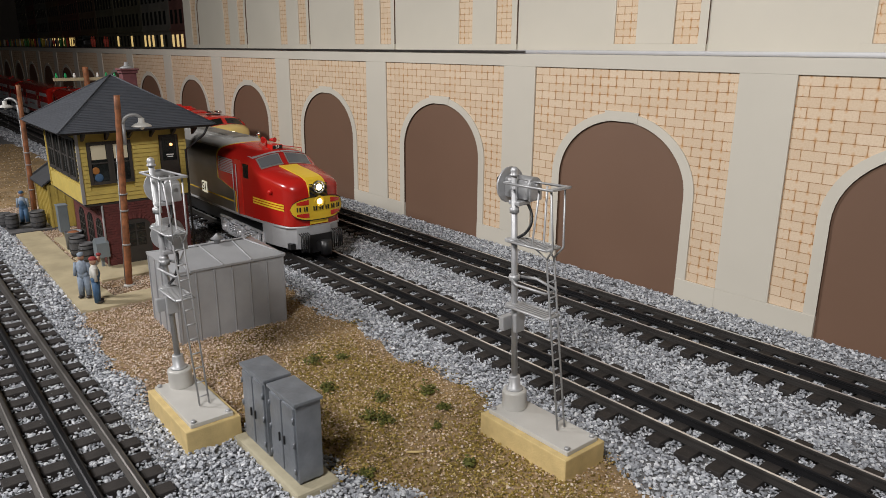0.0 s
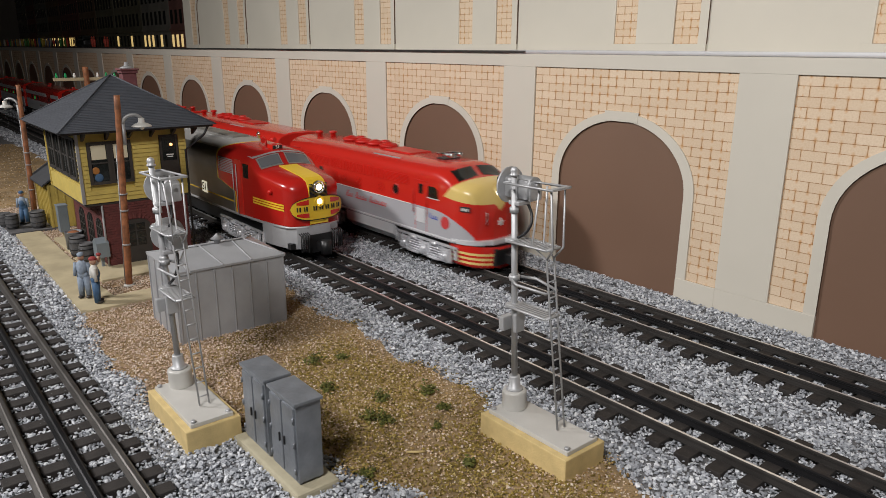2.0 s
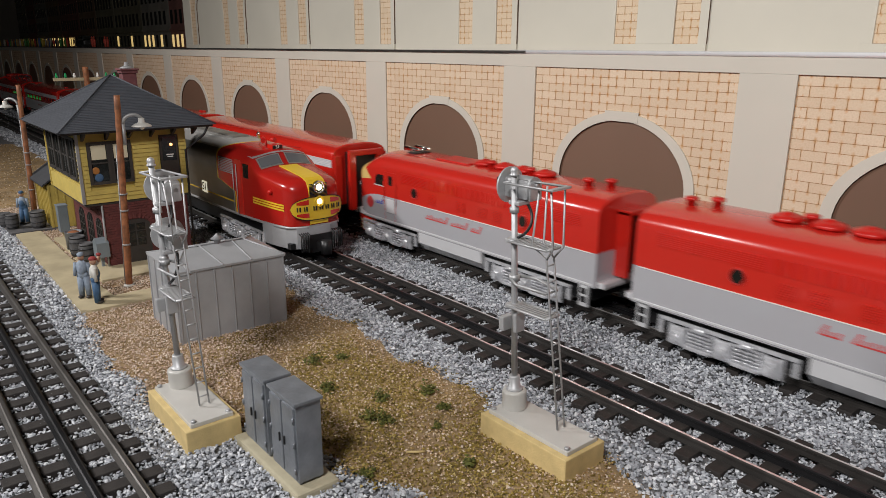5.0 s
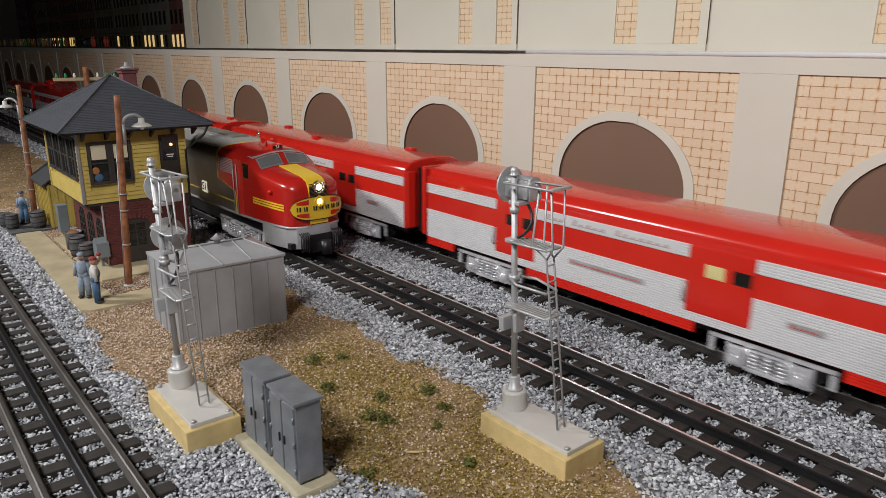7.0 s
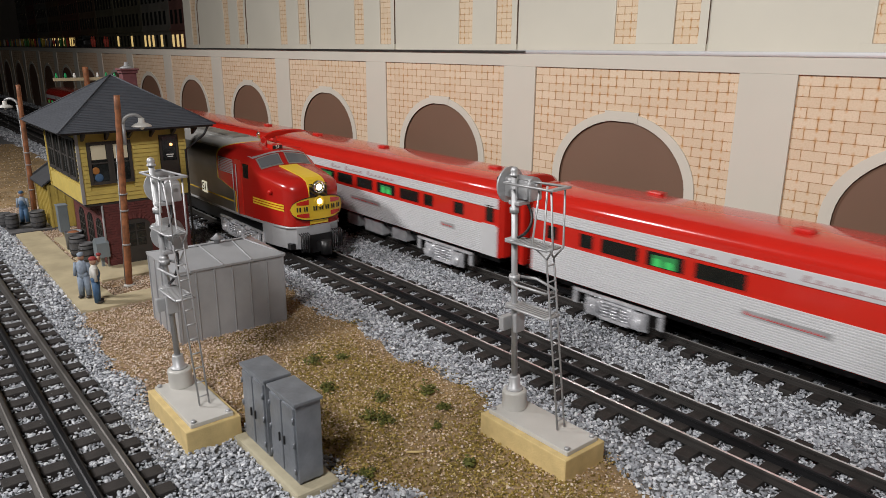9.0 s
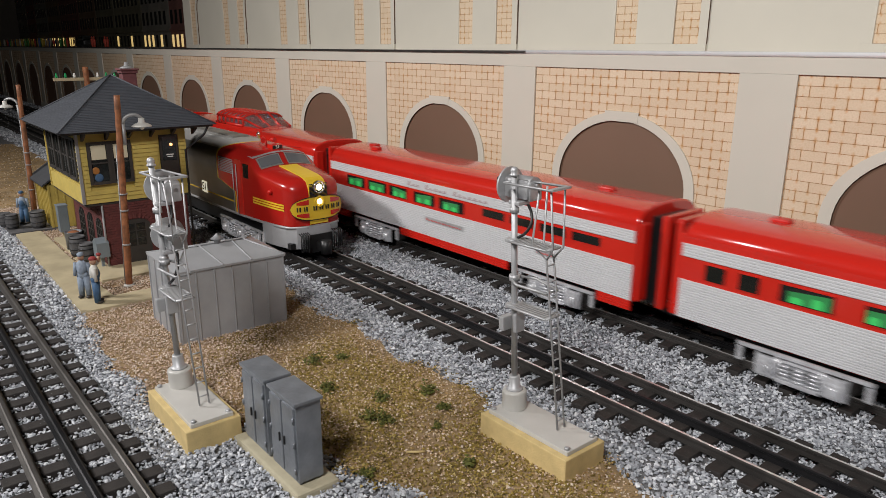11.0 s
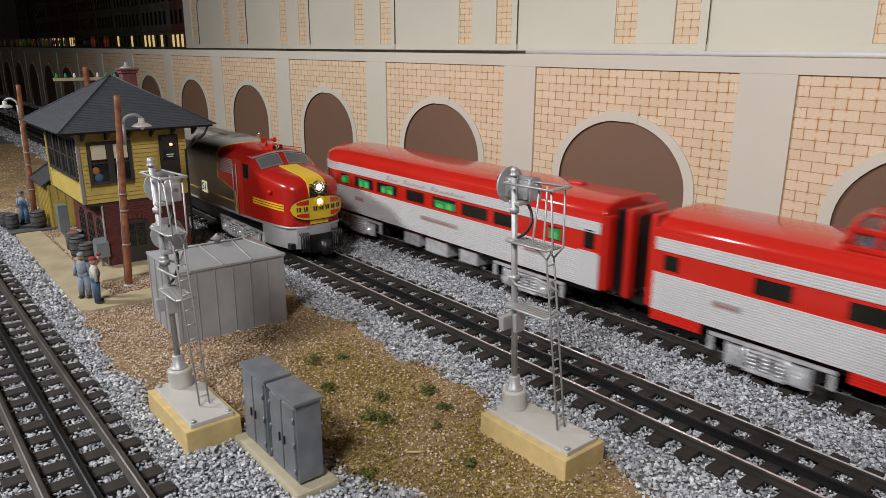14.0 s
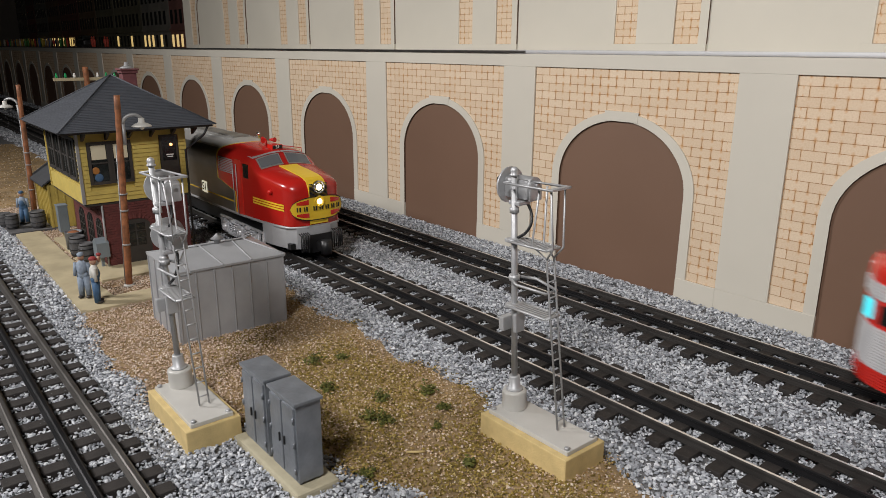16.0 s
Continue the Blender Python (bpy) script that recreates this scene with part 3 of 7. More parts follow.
def truck(parent, xc, length, axles, style):
    """A wheel truck: side frames with springs, journal boxes and links, and its wheelsets."""
    xs = [xc + length * (i - (axles - 1) / 2) / axles * 1.02 for i in range(axles)]
    for s in (-1, 1):
        bm = bmesh.new()
        y = s * 0.0300
        ya, yb = sorted((y, y + s * 0.0022))
        xa, xb = xc - length / 2, xc + length / 2
        # cast side frame: top rail, pedestals, lower tie bar
        box(bm, xa, xb, ya, yb, 0.0230, 0.0252, bev=0.0005)
        for e in (-1, 1):
            x = xc + e * (length / 2 - 0.0016)
            box(bm, x - 0.0016, x + 0.0016, ya, yb, 0.0140, 0.0225, bev=0.0005)
        for x in xs:
            for d in (-1, 1):
                box(bm, x + d * 0.0054 - 0.0009, x + d * 0.0054 + 0.0009, ya, yb, 0.0112, 0.0224, bev=0.0004)
            box(bm, x - 0.0048, x + 0.0048, ya - (0.0022 if s < 0 else 0.0), yb + (0.0022 if s > 0 else 0.0), 0.0100, 0.0218, bev=0.0014)
            cyl(bm, (x, y, 0.0156), (x, y + s * 0.0062, 0.0156), 0.0046, 0.0036, 14)
            cyl(bm, (x, y + s * 0.0060, 0.0156), (x, y + s * 0.0070, 0.0156), 0.0026, 0.0020, 12)
            box(bm, x - 0.0026, x + 0.0026, ya - (0.0016 if s < 0 else 0), yb + (0.0016 if s > 0 else 0), 0.0180, 0.0192, bev=0.0003)
            box(bm, x - 0.0064, x + 0.0064, ya, yb, 0.0098, 0.0114, bev=0.0004)
        for a, c in zip(xs, xs[1:]):
            mid = (a + c) / 2
            half = max(0.004, (c - a) / 2 - 0.0066)
            n = 3 if half > 0.0055 else 2
            for j in range(n):
                d = (j - (n - 1) / 2) * half * 2 / n
                for k in range(4):
                    cyl(bm, (mid + d, y + s * 0.0014, 0.0122 + k * 0.0022), (mid + d, y + s * 0.0014, 0.0136 + k * 0.0022), half / n * 0.82, None, 9)
            box(bm, mid - half, mid + half, ya - (0.0026 if s < 0 else 0.0), yb + (0.0026 if s > 0 else 0.0), 0.0096, 0.0119, bev=0.0007)
            box(bm, mid - half * 0.9, mid + half * 0.9, ya - 0.0004, yb + 0.0004, 0.0208, 0.0222, bev=0.0005)
            if style == "diesel":
                cyl(bm, (mid - 0.004, y + s * 0.0034, 0.0236), (mid + 0.004, y + s * 0.0034, 0.0236), 0.0017, None, 10)
            else:
                for d in (-1, 1):
                    cyl(bm, (mid + d * half, y + s * 0.003, 0.0125), (mid + d * half, y + s * 0.003, 0.0235), 0.0009, None, 8)
        part("truck_frame", bm, M_TRUCK, parent, "silver sprung truck side frame")
    for x in xs:
        bm = bmesh.new()
        for s in (-1, 1):
            cyl(bm, (x, s * 0.0138, 0.0158), (x, s * 0.0178, 0.0158), 0.0078, 0.0078, 16)
            cyl(bm, (x, s * 0.0128, 0.0158), (x, s * 0.0140, 0.0158), 0.0088, 0.0088, 16)
        cyl(bm, (x, -0.02, 0.0158), (x, 0.02, 0.0158), 0.0016, None, 8)
        part("wheelset", bm, M_WHEEL, parent, "worn steel wheels on an axle")


def script_bars(parent, x0, x1, z, h, s, y, material, slant=0.4, seed=1, words=(3, 5, 7), name="lettering"):
    """Unreadable script as a run of slanted strokes in words."""
    rng = random.Random(seed)
    bm = bmesh.new()
    total = sum(words) + len(words) - 1
    step, x = (x1 - x0) / total, x0
    for w in words:
        start = x
        for i in range(w):
            hh = h if i == 0 else h * rng.uniform(0.45, 0.7)
            ya, yb = sorted((y, y + s * 0.0002))
            prism(bm, [(x, z), (x + step * 0.42, z), (x + step * 0.42 + slant * hh * s * -1, z + hh), (x + slant * hh * s * -1, z + hh)], "y", ya, yb)
            x += step
        ya, yb = sorted((y, y + s * 0.00015))
        prism(bm, [(start, z), (x - step * 0.3, z), (x - step * 0.3, z + h * 0.14), (start, z + h * 0.14)], "y", ya, yb)
        x += step
    return part(name, bm, material, parent, "faint script lettering")


def louvres(parent, x0, x1, z0, z1, n, s, y, material, vertical=False, name="louvre_panel"):
    bm = bmesh.new()
    for i in range(n):
        ya, yb = sorted((y, y + s * 0.0005))
        if vertical:
            a = x0 + (x1 - x0) * i / n
            box(bm, a, a + (x1 - x0) / n * 0.55, ya, yb, z0, z1)
        else:
            a = z0 + (z1 - z0) * i / n
            box(bm, x0, x1, ya, yb, a, a + (z1 - z0) / n * 0.55)
    return part(name, bm, material, parent)


def shell_top(st, x, y):
    """Height of a lofted shell over (x, y)."""
    for a, b in zip(st, st[1:]):
        if a[0] <= x <= b[0]:
            t = (x - a[0]) / (b[0] - a[0])
            _, w, zb, zs, zt, n = [p + (q - p) * t for p, q in zip(a, b)]
            k = min(1.0, abs(y) / w)
            return zs + (zt - zs) * max(0.0, 1 - k ** n) ** (1 / n)
    return 0.0


def shell_pane(st, y0, y1, x_back, x_front, low, high, lift, ny=10, nz=5):
    """A pane that lies on the sloped front of a lofted shell; low and high give its edges by width."""
    bm = bmesh.new()
    grid = []
    for j in range(ny + 1):
        y = y0 + (y1 - y0) * j / ny
        row = []
        for i in range(nz + 1):
            z = low(abs(y)) + (high(abs(y)) - low(abs(y))) * i / nz
            a, b = x_back, x_front
            for _ in range(30):
                m = (a + b) / 2
                if shell_top(st, m, y) > z:
                    a = m
                else:
                    b = m
            row.append(bm.verts.new((a + lift * 0.8, y + math.copysign(lift * 0.3, y), z + lift * 0.5)))
        grid.append(row)
    for p, q in zip(grid, grid[1:]):
        for i in range(nz):
            f = bm.faces.new((p[i], q[i], q[i + 1], p[i + 1]))
            f.smooth = True
    bmesh.ops.recalc_face_normals(bm, faces=bm.faces)
    return bm


W_DIESEL = 0.0325


def diesel_body(parent, cab):
    st = [(-0.314, 0.0322, 0.0285, 0.078, 0.0900, 2.6), (-0.312, W_DIESEL, 0.0285, 0.078, 0.0915, 2.6)]
    if cab:
        for x in (-0.25, -0.18, -0.12, -0.09, -0.065, -0.056):
            st.append((x, W_DIESEL, 0.0285, 0.078, 0.0915, 2.6))
        for u in (0.0, 0.12, 0.24, 0.36, 0.48, 0.6, 0.7, 0.78, 0.85, 0.90, 0.94, 0.965, 0.982, 0.993, 1.0):
            x = -0.050 + 0.0395 * u
            w = W_DIESEL * max(0.05, 1 - u ** 3.6) ** 0.44
            if x < -0.0335:
                t = (x + 0.050) / 0.0165
                zt = 0.0908 - 0.0093 * t * t * (3 - 2 * t)
            else:
                t = (x + 0.0335) / 0.0230
                zt = 0.0815 - 0.0060 * t ** 2 - 0.0150 * t ** 7
            zs = min(0.076, zt - 0.007 - 0.007 * u)
            st.append((x, w, 0.0285, zs, zt, 2.5 - 0.3 * u))
    else:
        st += [(x, W_DIESEL, 0.0285, 0.078, 0.0915, 2.6) for x in (-0.2, -0.1, -0.012)] + [(-0.010, 0.0322, 0.0285, 0.078, 0.0900, 2.6)]
    smart(part("body", loft(st, 12, 10), M_DIESEL if cab else M_BOOSTER, parent, "red over grey body shell with gloss"), 0.5)
    return st


def plain_coat():
    m, nt, b = mat("red_over_grey_livery")
    x, y, z = coords(nt)
    c = mix_col(nt, math_node(nt, "LESS_THAN", z, 0.0530), (0.57, 0.020, 0.012), (0.41, 0.42, 0.445))
    n = noise_tex(nt, 40, 3)
    link(nt, mix_col(nt, math_node(nt, "MULTIPLY", n, 0.12), c, (0.25, 0.06, 0.05)), b.inputs["Base Color"])
    b.inputs["Roughness"].default_value = 0.25
    b.inputs["Coat Weight"].default_value = 0.5
    return m


M_BOOSTER = plain_coat()


def diesel(cab, label):
    root = empty("diesel_locomotive", label, "locomotive", group="red streamlined train")
    st = diesel_body(root, cab)
    for s in (-1, 1):
        y = s * W_DIESEL
        for x in (-0.113, -0.245):
            p = part("porthole", cylm((x, y - s * 0.001, 0.0625), (x, y + s * 0.0005, 0.0625), 0.0042, None, 18), M_GLASSDARK, root, "round dark porthole")
            bm = bmesh.new()
            revolve(bm, [(0.0042, 0), (0.0050, 0), (0.0050, 0.0007), (0.0042, 0.0007)], 18, cap=False)
            bmesh.ops.transform(bm, matrix=Matrix.Translation((x, y, 0.0625)) @ Matrix.Rotation(radians(-90 * s), 4, "X"), verts=bm.verts)
            part("porthole_rim", bm, M_FAN, p)
        part("grille_backing", boxm(-0.298, -0.094 if cab else -0.04, *sorted((y - s * 0.0004, y + s * 0.00012)), 0.0688, 0.0777), M_FAN, root)
        louvres(root, -0.225, -0.130, 0.0690, 0.0775, 16, s, y, M_RED, True, "grille")
        louvres(root, -0.130, -0.094 if cab else -0.04, 0.0690, 0.0775, 7, s, y, M_RED, False, "grille")
        louvres(root, -0.298, -0.230, 0.0690, 0.0775, 7, s, y, M_RED, False, "grille")
        for x in (-0.222, -0.205, -0.180, -0.142):
            louvres(root, x, x + 0.010, 0.0565, 0.0655, 7, s, y, M_RED, False, "louvre_panel")
        script_bars(root, -0.198, -0.128, 0.0430, 0.0062, s, y, M_REDTEXT, 0.5, 3)
        bm = bmesh.new()
        ya, yb = sorted((y - s * 0.001, y + s * 0.0006))
        box(bm, -0.312, -0.03 if cab else -0.012, ya, yb, 0.0296, 0.0312, bev=0.0003)
        part("sill", bm, M_SILVER_CAR, root, "silver side sill")
        part("upper_belt", boxm(-0.31, -0.092 if cab else -0.012, *sorted((y, y + s * 0.0004)), 0.0524, 0.0530), M_WHITE, root, "thin pale belt line")
        # skirts, steps and tank between the trucks
        prof = [(s * 0.0310, 0.0292), (s * 0.0325, 0.0292), (s * 0.0318, 0.0190), (s * 0.0240, 0.0115), (s * 0.020, 0.0115)]
        part("fuel_tank_side", prism(bmesh.new(), prof, "x", -0.200, -0.118), M_SILVER_CAR, root, "grey rounded fuel tank side")
        bm = bmesh.new()
        for x in ((-0.3085,) if cab else (-0.3085, -0.018)):
            box(bm, x, x + 0.0075, *sorted((y - s * 0.002, y)), 0.0135, 0.0290)
            for z in (0.0165, 0.0225):
                box(bm, x + 0.0012, x + 0.0063, *sorted((y - s * 0.0005, y + s * 0.0004)), z, z + 0.0042, idx=1)
        part("step_ladder", bm, [M_SILVER_CAR, M_BLACK], root, "grey side steps with dark openings")
    part("underframe", boxm(-0.305, -0.03, -0.024, 0.024, 0.0150, 0.0288), M_BLACK, root)
    truck(root, -0.2488, 0.0875, 3, "diesel")
    truck(root, -0.0715 if cab else -0.066, 0.0850, 3, "diesel")
    # roof: fans, stacks, panels
    for x in (-0.236, -0.213, -0.192, -0.169):
        bm = bmesh.new()
        revolve(bm, [(0.0080, 0), (0.0080, 0.0016), (0.0094, 0.0020), (0.0090, 0.0036), (0.0064, 0.0050), (0.0030, 0.0056), (0.0028, 0.0062), (0.0006, 0.0063)], 20, (x, 0, 0.0904))
        part("roof_fan", bm, M_FAN, root, "round red roof fan")
    for x, y in ((-0.294, -0.005), (-0.282, 0.005), (-0.2245, 0.004), (-0.1805, 0.004)):
        bm = bmesh.new()
        revolve(bm, [(0.0030, 0), (0.0028, 0.0042), (0.0042, 0.0046), (0.0042, 0.0064), (0.0024, 0.0070)], 14, (x, y, 0.0902))
        part("exhaust_stack", bm, M_FAN, root)
    part("roof_vent", boxm(-0.160, -0.118, -0.0245, -0.0195, 0.0870, 0.0892), M_SILVER, root, "long grey roof vent")
    part("roof_hatch", boxm(-0.160, -0.118, -0.012, 0.012, 0.0905, 0.0925, bev=0.0006), M_FAN, root)
    # tail gangway and coupler
    ends = [-0.314] if cab else [-0.314, -0.010]
    for x in ends:
        d = -1 if x < -0.1 else 1
        bm = bmesh.new()
        for y in (-0.0125, 0.0095):
            box(bm, *sorted((x, x + d * 0.0105)), y, y + 0.003, 0.034, 0.080, bev=0.0005)
        box(bm, *sorted((x, x + d * 0.0105)), -0.0125, 0.0125, 0.0775, 0.081, bev=0.0005)
        part("gangway_frame", bm, M_RED, root)
        part("gangway_door", boxm(*sorted((x + d * 0.0002, x + d * 0.002)), -0.0095, 0.0095, 0.034, 0.0775), M_BLACK, root)
        part("buffer_plate", boxm(*sorted((x, x + d * 0.006)), -0.030, 0.030, 0.0285, 0.0325, bev=0.0006), M_SILVER_CAR, root)
        part("coupler", cyl(boxm(*sorted((x, x + d * 0.012)), -0.004, 0.004, 0.0165, 0.0225, bev=0.001), (x + d * 0.012, 0, 0.015), (x + d * 0.012, 0, 0.024), 0.004, None, 10), M_BLACK, root)
        part("tail_lamp", cylm((x + d * 0.0002, -0.02, 0.05), (x + d * 0.0015, -0.02, 0.05), 0.002, None, 10), M_FAN, root)
    if not cab:
        return root
    # cab windows, doors
    for s in (-1, 1):
        y = s * W_DIESEL
        ya, yb = sorted((y - s * 0.0005, y + s * 0.00035))
        part("door_window", boxm(-0.0795, -0.0735, ya, yb, 0.0640, 0.0725, bev=0.0004), M_GLASSDARK, root)
        w = part("cab_window", prism(bmesh.new(), [(-0.0660, 0.0625), (-0.0525, 0.0625), (-0.0535, 0.0700), (-0.0570, 0.0722), (-0.0660, 0.0722)], "y", ya, yb), M_GLASSDARK, root)
        part("window_frame", boxm(-0.0665, -0.0520, ya, yb + (0.0003 if s > 0 else 0), 0.0616, 0.0625), M_SILVER_CAR, w)
        bm = bmesh.new()
        for x in (-0.0845, -0.0685):
            box(bm, x, x + 0.0004, *sorted((y, y + s * 0.0002)), 0.0310, 0.0760)
        box(bm, -0.0845, -0.0681, *sorted((y, y + s * 0.0002)), 0.0755, 0.0760)
        part("door_seam", bm, M_FAN, root)
        bm = bmesh.new()
        for x in (-0.0860, -0.0672):
            cyl(bm, (x, y + s * 0.0012, 0.046), (x, y + s * 0.0012, 0.067), 0.0004, None, 6)
        part("grab_rail", bm, M_RED, root)
        part("access_panel", boxm(-0.0835, -0.0705, *sorted((y, y + s * 0.0006)), 0.0385, 0.0510, bev=0.0005), M_SILVER_CAR, root)
        script_bars(root, -0.0640, -0.0520, 0.0445, 0.0048, s, y, M_BLUETEXT, 0.0, 5, (4,), "blue_mark")
        part("round_emblem", cylm((-0.0435, y - s * 0.0002, 0.0440), (-0.0435, y + s * 0.0002, 0.0440), 0.0055, None, 20), M_REDTEXT, root, "round red emblem")
        high = lambda v: 0.0890 - 4.5 * v * v
        low = lambda v: 0.0822 - 6.5 * v * v
        w = part("windshield", shell_pane(st, s * 0.0028, s * 0.0245, -0.056, -0.034, low, high, 0.0005), M_GLASSDARK, root, "dark slanted windshield pane")
        # number board and nose rails
        bm = boxm(-0.0045, 0.0045, -0.0005, 0.0007, -0.0022, 0.0022, bev=0.0003)
        bmesh.ops.transform(bm, matrix=pose(-0.0225, s * 0.0287, 0.0585, 0, 0, -s * 28), verts=bm.verts)
        nb = part("number_board", bm, M_BLACK, root, "black number board with white digits")
        bm = bmesh.new()
        for k in range(4):
            box(bm, -0.0028 + k * 0.0015, -0.0018 + k * 0.0015, *sorted((s * 0.0007, s * 0.0009)), -0.0011, 0.0011)
        bmesh.ops.transform(bm, matrix=pose(-0.0225, s * 0.0287, 0.0585, 0, 0, -s * 28), verts=bm.verts)
        part("digits", bm, M_WHITE, nb)
        tube_pts = [(-0.0130, s * 0.0150, 0.0460), (-0.0105, s * 0.0155, 0.0460), (-0.0105, s * 0.0155, 0.0560), (-0.0130, s * 0.0150, 0.0560)]
        part("nose_grab_iron", tube(bmesh.new(), tube_pts, 0.0006, 6), M_CHROME, root)
    bm = bmesh.new()
    star = []
    for i in range(10):
        r = 0.0036 if i % 2 == 0 else 0.0015
        star.append((r * math.sin(i * math.pi / 5), 0.0465 + r * math.cos(i * math.pi / 5)))
    prism(bm, star, "x", -0.0125, -0.0093)
    part("star", bm, M_WHITE, root, "small white star on the nose")
    lamp = part("headlamp", cylm((-0.026, 0, 0.0710), (-0.0122, 0, 0.0710), 0.0052, 0.0044, 18), M_CREAMNOSE, root, "cream headlamp barrel")
    part("lens", sphere(bmesh.new(), (-0.0122, 0, 0.0710), 0.0028, 0.35, 1, 1), M_LAMPLIT, lamp, "lit round lens")
    # pilot with stripes
    st = []
    for u in (0, 0.3, 0.55, 0.75, 0.88, 0.96, 1.0):
        st.append((-0.040 + 0.040 * u, 0.031 * max(0.1, 1 - u ** 3) ** 0.45))
    plan = st + [(x, -w) for x, w in st[::-1]]
    bm = bmesh.new()
    levels = [(0.0285, 0.97), (0.0250, 0.965), (0.0225, 0.96), (0.0205, 0.955), (0.0185, 0.95), (0.0165, 0.94), (0.0145, 0.93), (0.0125, 0.925), (0.0100, 0.91)]
    rows = [[bm.verts.new((-0.020 + (x + 0.020) * (k if x > -0.02 else 1), w * k, z)) for x, w in plan] for z, k in levels]
    for j, (a, b2) in enumerate(zip(rows, rows[1:])):
        for i in range(len(plan)):
            f = bm.faces.new((a[i], a[(i + 1) % len(plan)], b2[(i + 1) % len(plan)], b2[i]))
            f.material_index = 1 if j in (2, 4, 6) else 0
            f.smooth = True
    bm.faces.new(rows[-1])
    bmesh.ops.recalc_face_normals(bm, faces=bm.faces)
    part("pilot", bm, [M_RED, M_CREAMNOSE], root, "red pilot with cream stripes")
    band = [(-0.040 + (x + 0.040) * 0.82 + 0.0012, w + 0.0012) for x, w in st]
    part("nose_band", prism(bmesh.new(), band + [(x, -w) for x, w in band[::-1]], "z", 0.0290, 0.0325), M_SILVER_CAR, root, "silver band round the nose foot")
    part("coupler", cyl(boxm(-0.006, 0.008, -0.005, 0.005, 0.014, 0.0225, bev=0.001), (0.008, 0, 0.0135), (0.008, 0, 0.024), 0.0045, None, 10), M_BLACK, root)
    part("coupler_pocket", boxm(-0.014, -0.0006, -0.0135, 0.0135, 0.0120, 0.0268, bev=0.001), M_BLACK, root, "dark coupler pocket in the pilot")
    bm = bmesh.new()
    for y in (-0.006, 0.006):
        cyl(bm, (-0.086, y, 0.0955), (-0.066, y, 0.0955), 0.0012, 0.0022, 10)
        cyl(bm, (-0.078, y, 0.0905), (-0.078, y, 0.0955), 0.0010, None, 8)
    part("air_horn", bm, M_CHROME, root, "pair of chrome air horns")
    part("horn_base", boxm(-0.084, -0.072, -0.009, 0.009, 0.0905, 0.0925, bev=0.0005), M_BLACK, root)
    return root


W_COACH = 0.033
Z_SKIRT, Z_SIL0, Z_SIL1, Z_BAND0, Z_BAND1 = 0.0222, 0.0285, 0.0528, 0.0668, 0.0750
LEN = 0.3705
Z_FLOOR = 0.0282


def fluted(parent, name, x0, x1, z0, z1, s, w, material, label=""):
    """A ribbed metal band on a car side."""
    n = max(2, round((z1 - z0) / 0.00155))
    h = (z1 - z0) / n
    pts = [(s * (w - 0.0012), z0)]
    for i in range(n):
        pts += [(s * (w + 0.0003), z0 + i * h), (s * (w + 0.0008), z0 + (i + 0.22) * h), (s * (w + 0.0008), z0 + (i + 0.76) * h), (s * (w + 0.0003), z0 + (i + 0.98) * h)]
    pts.append((s * (w - 0.0012), z1))
    return part(name, prism(bmesh.new(), pts, "x", x0, x1), material, parent, label)


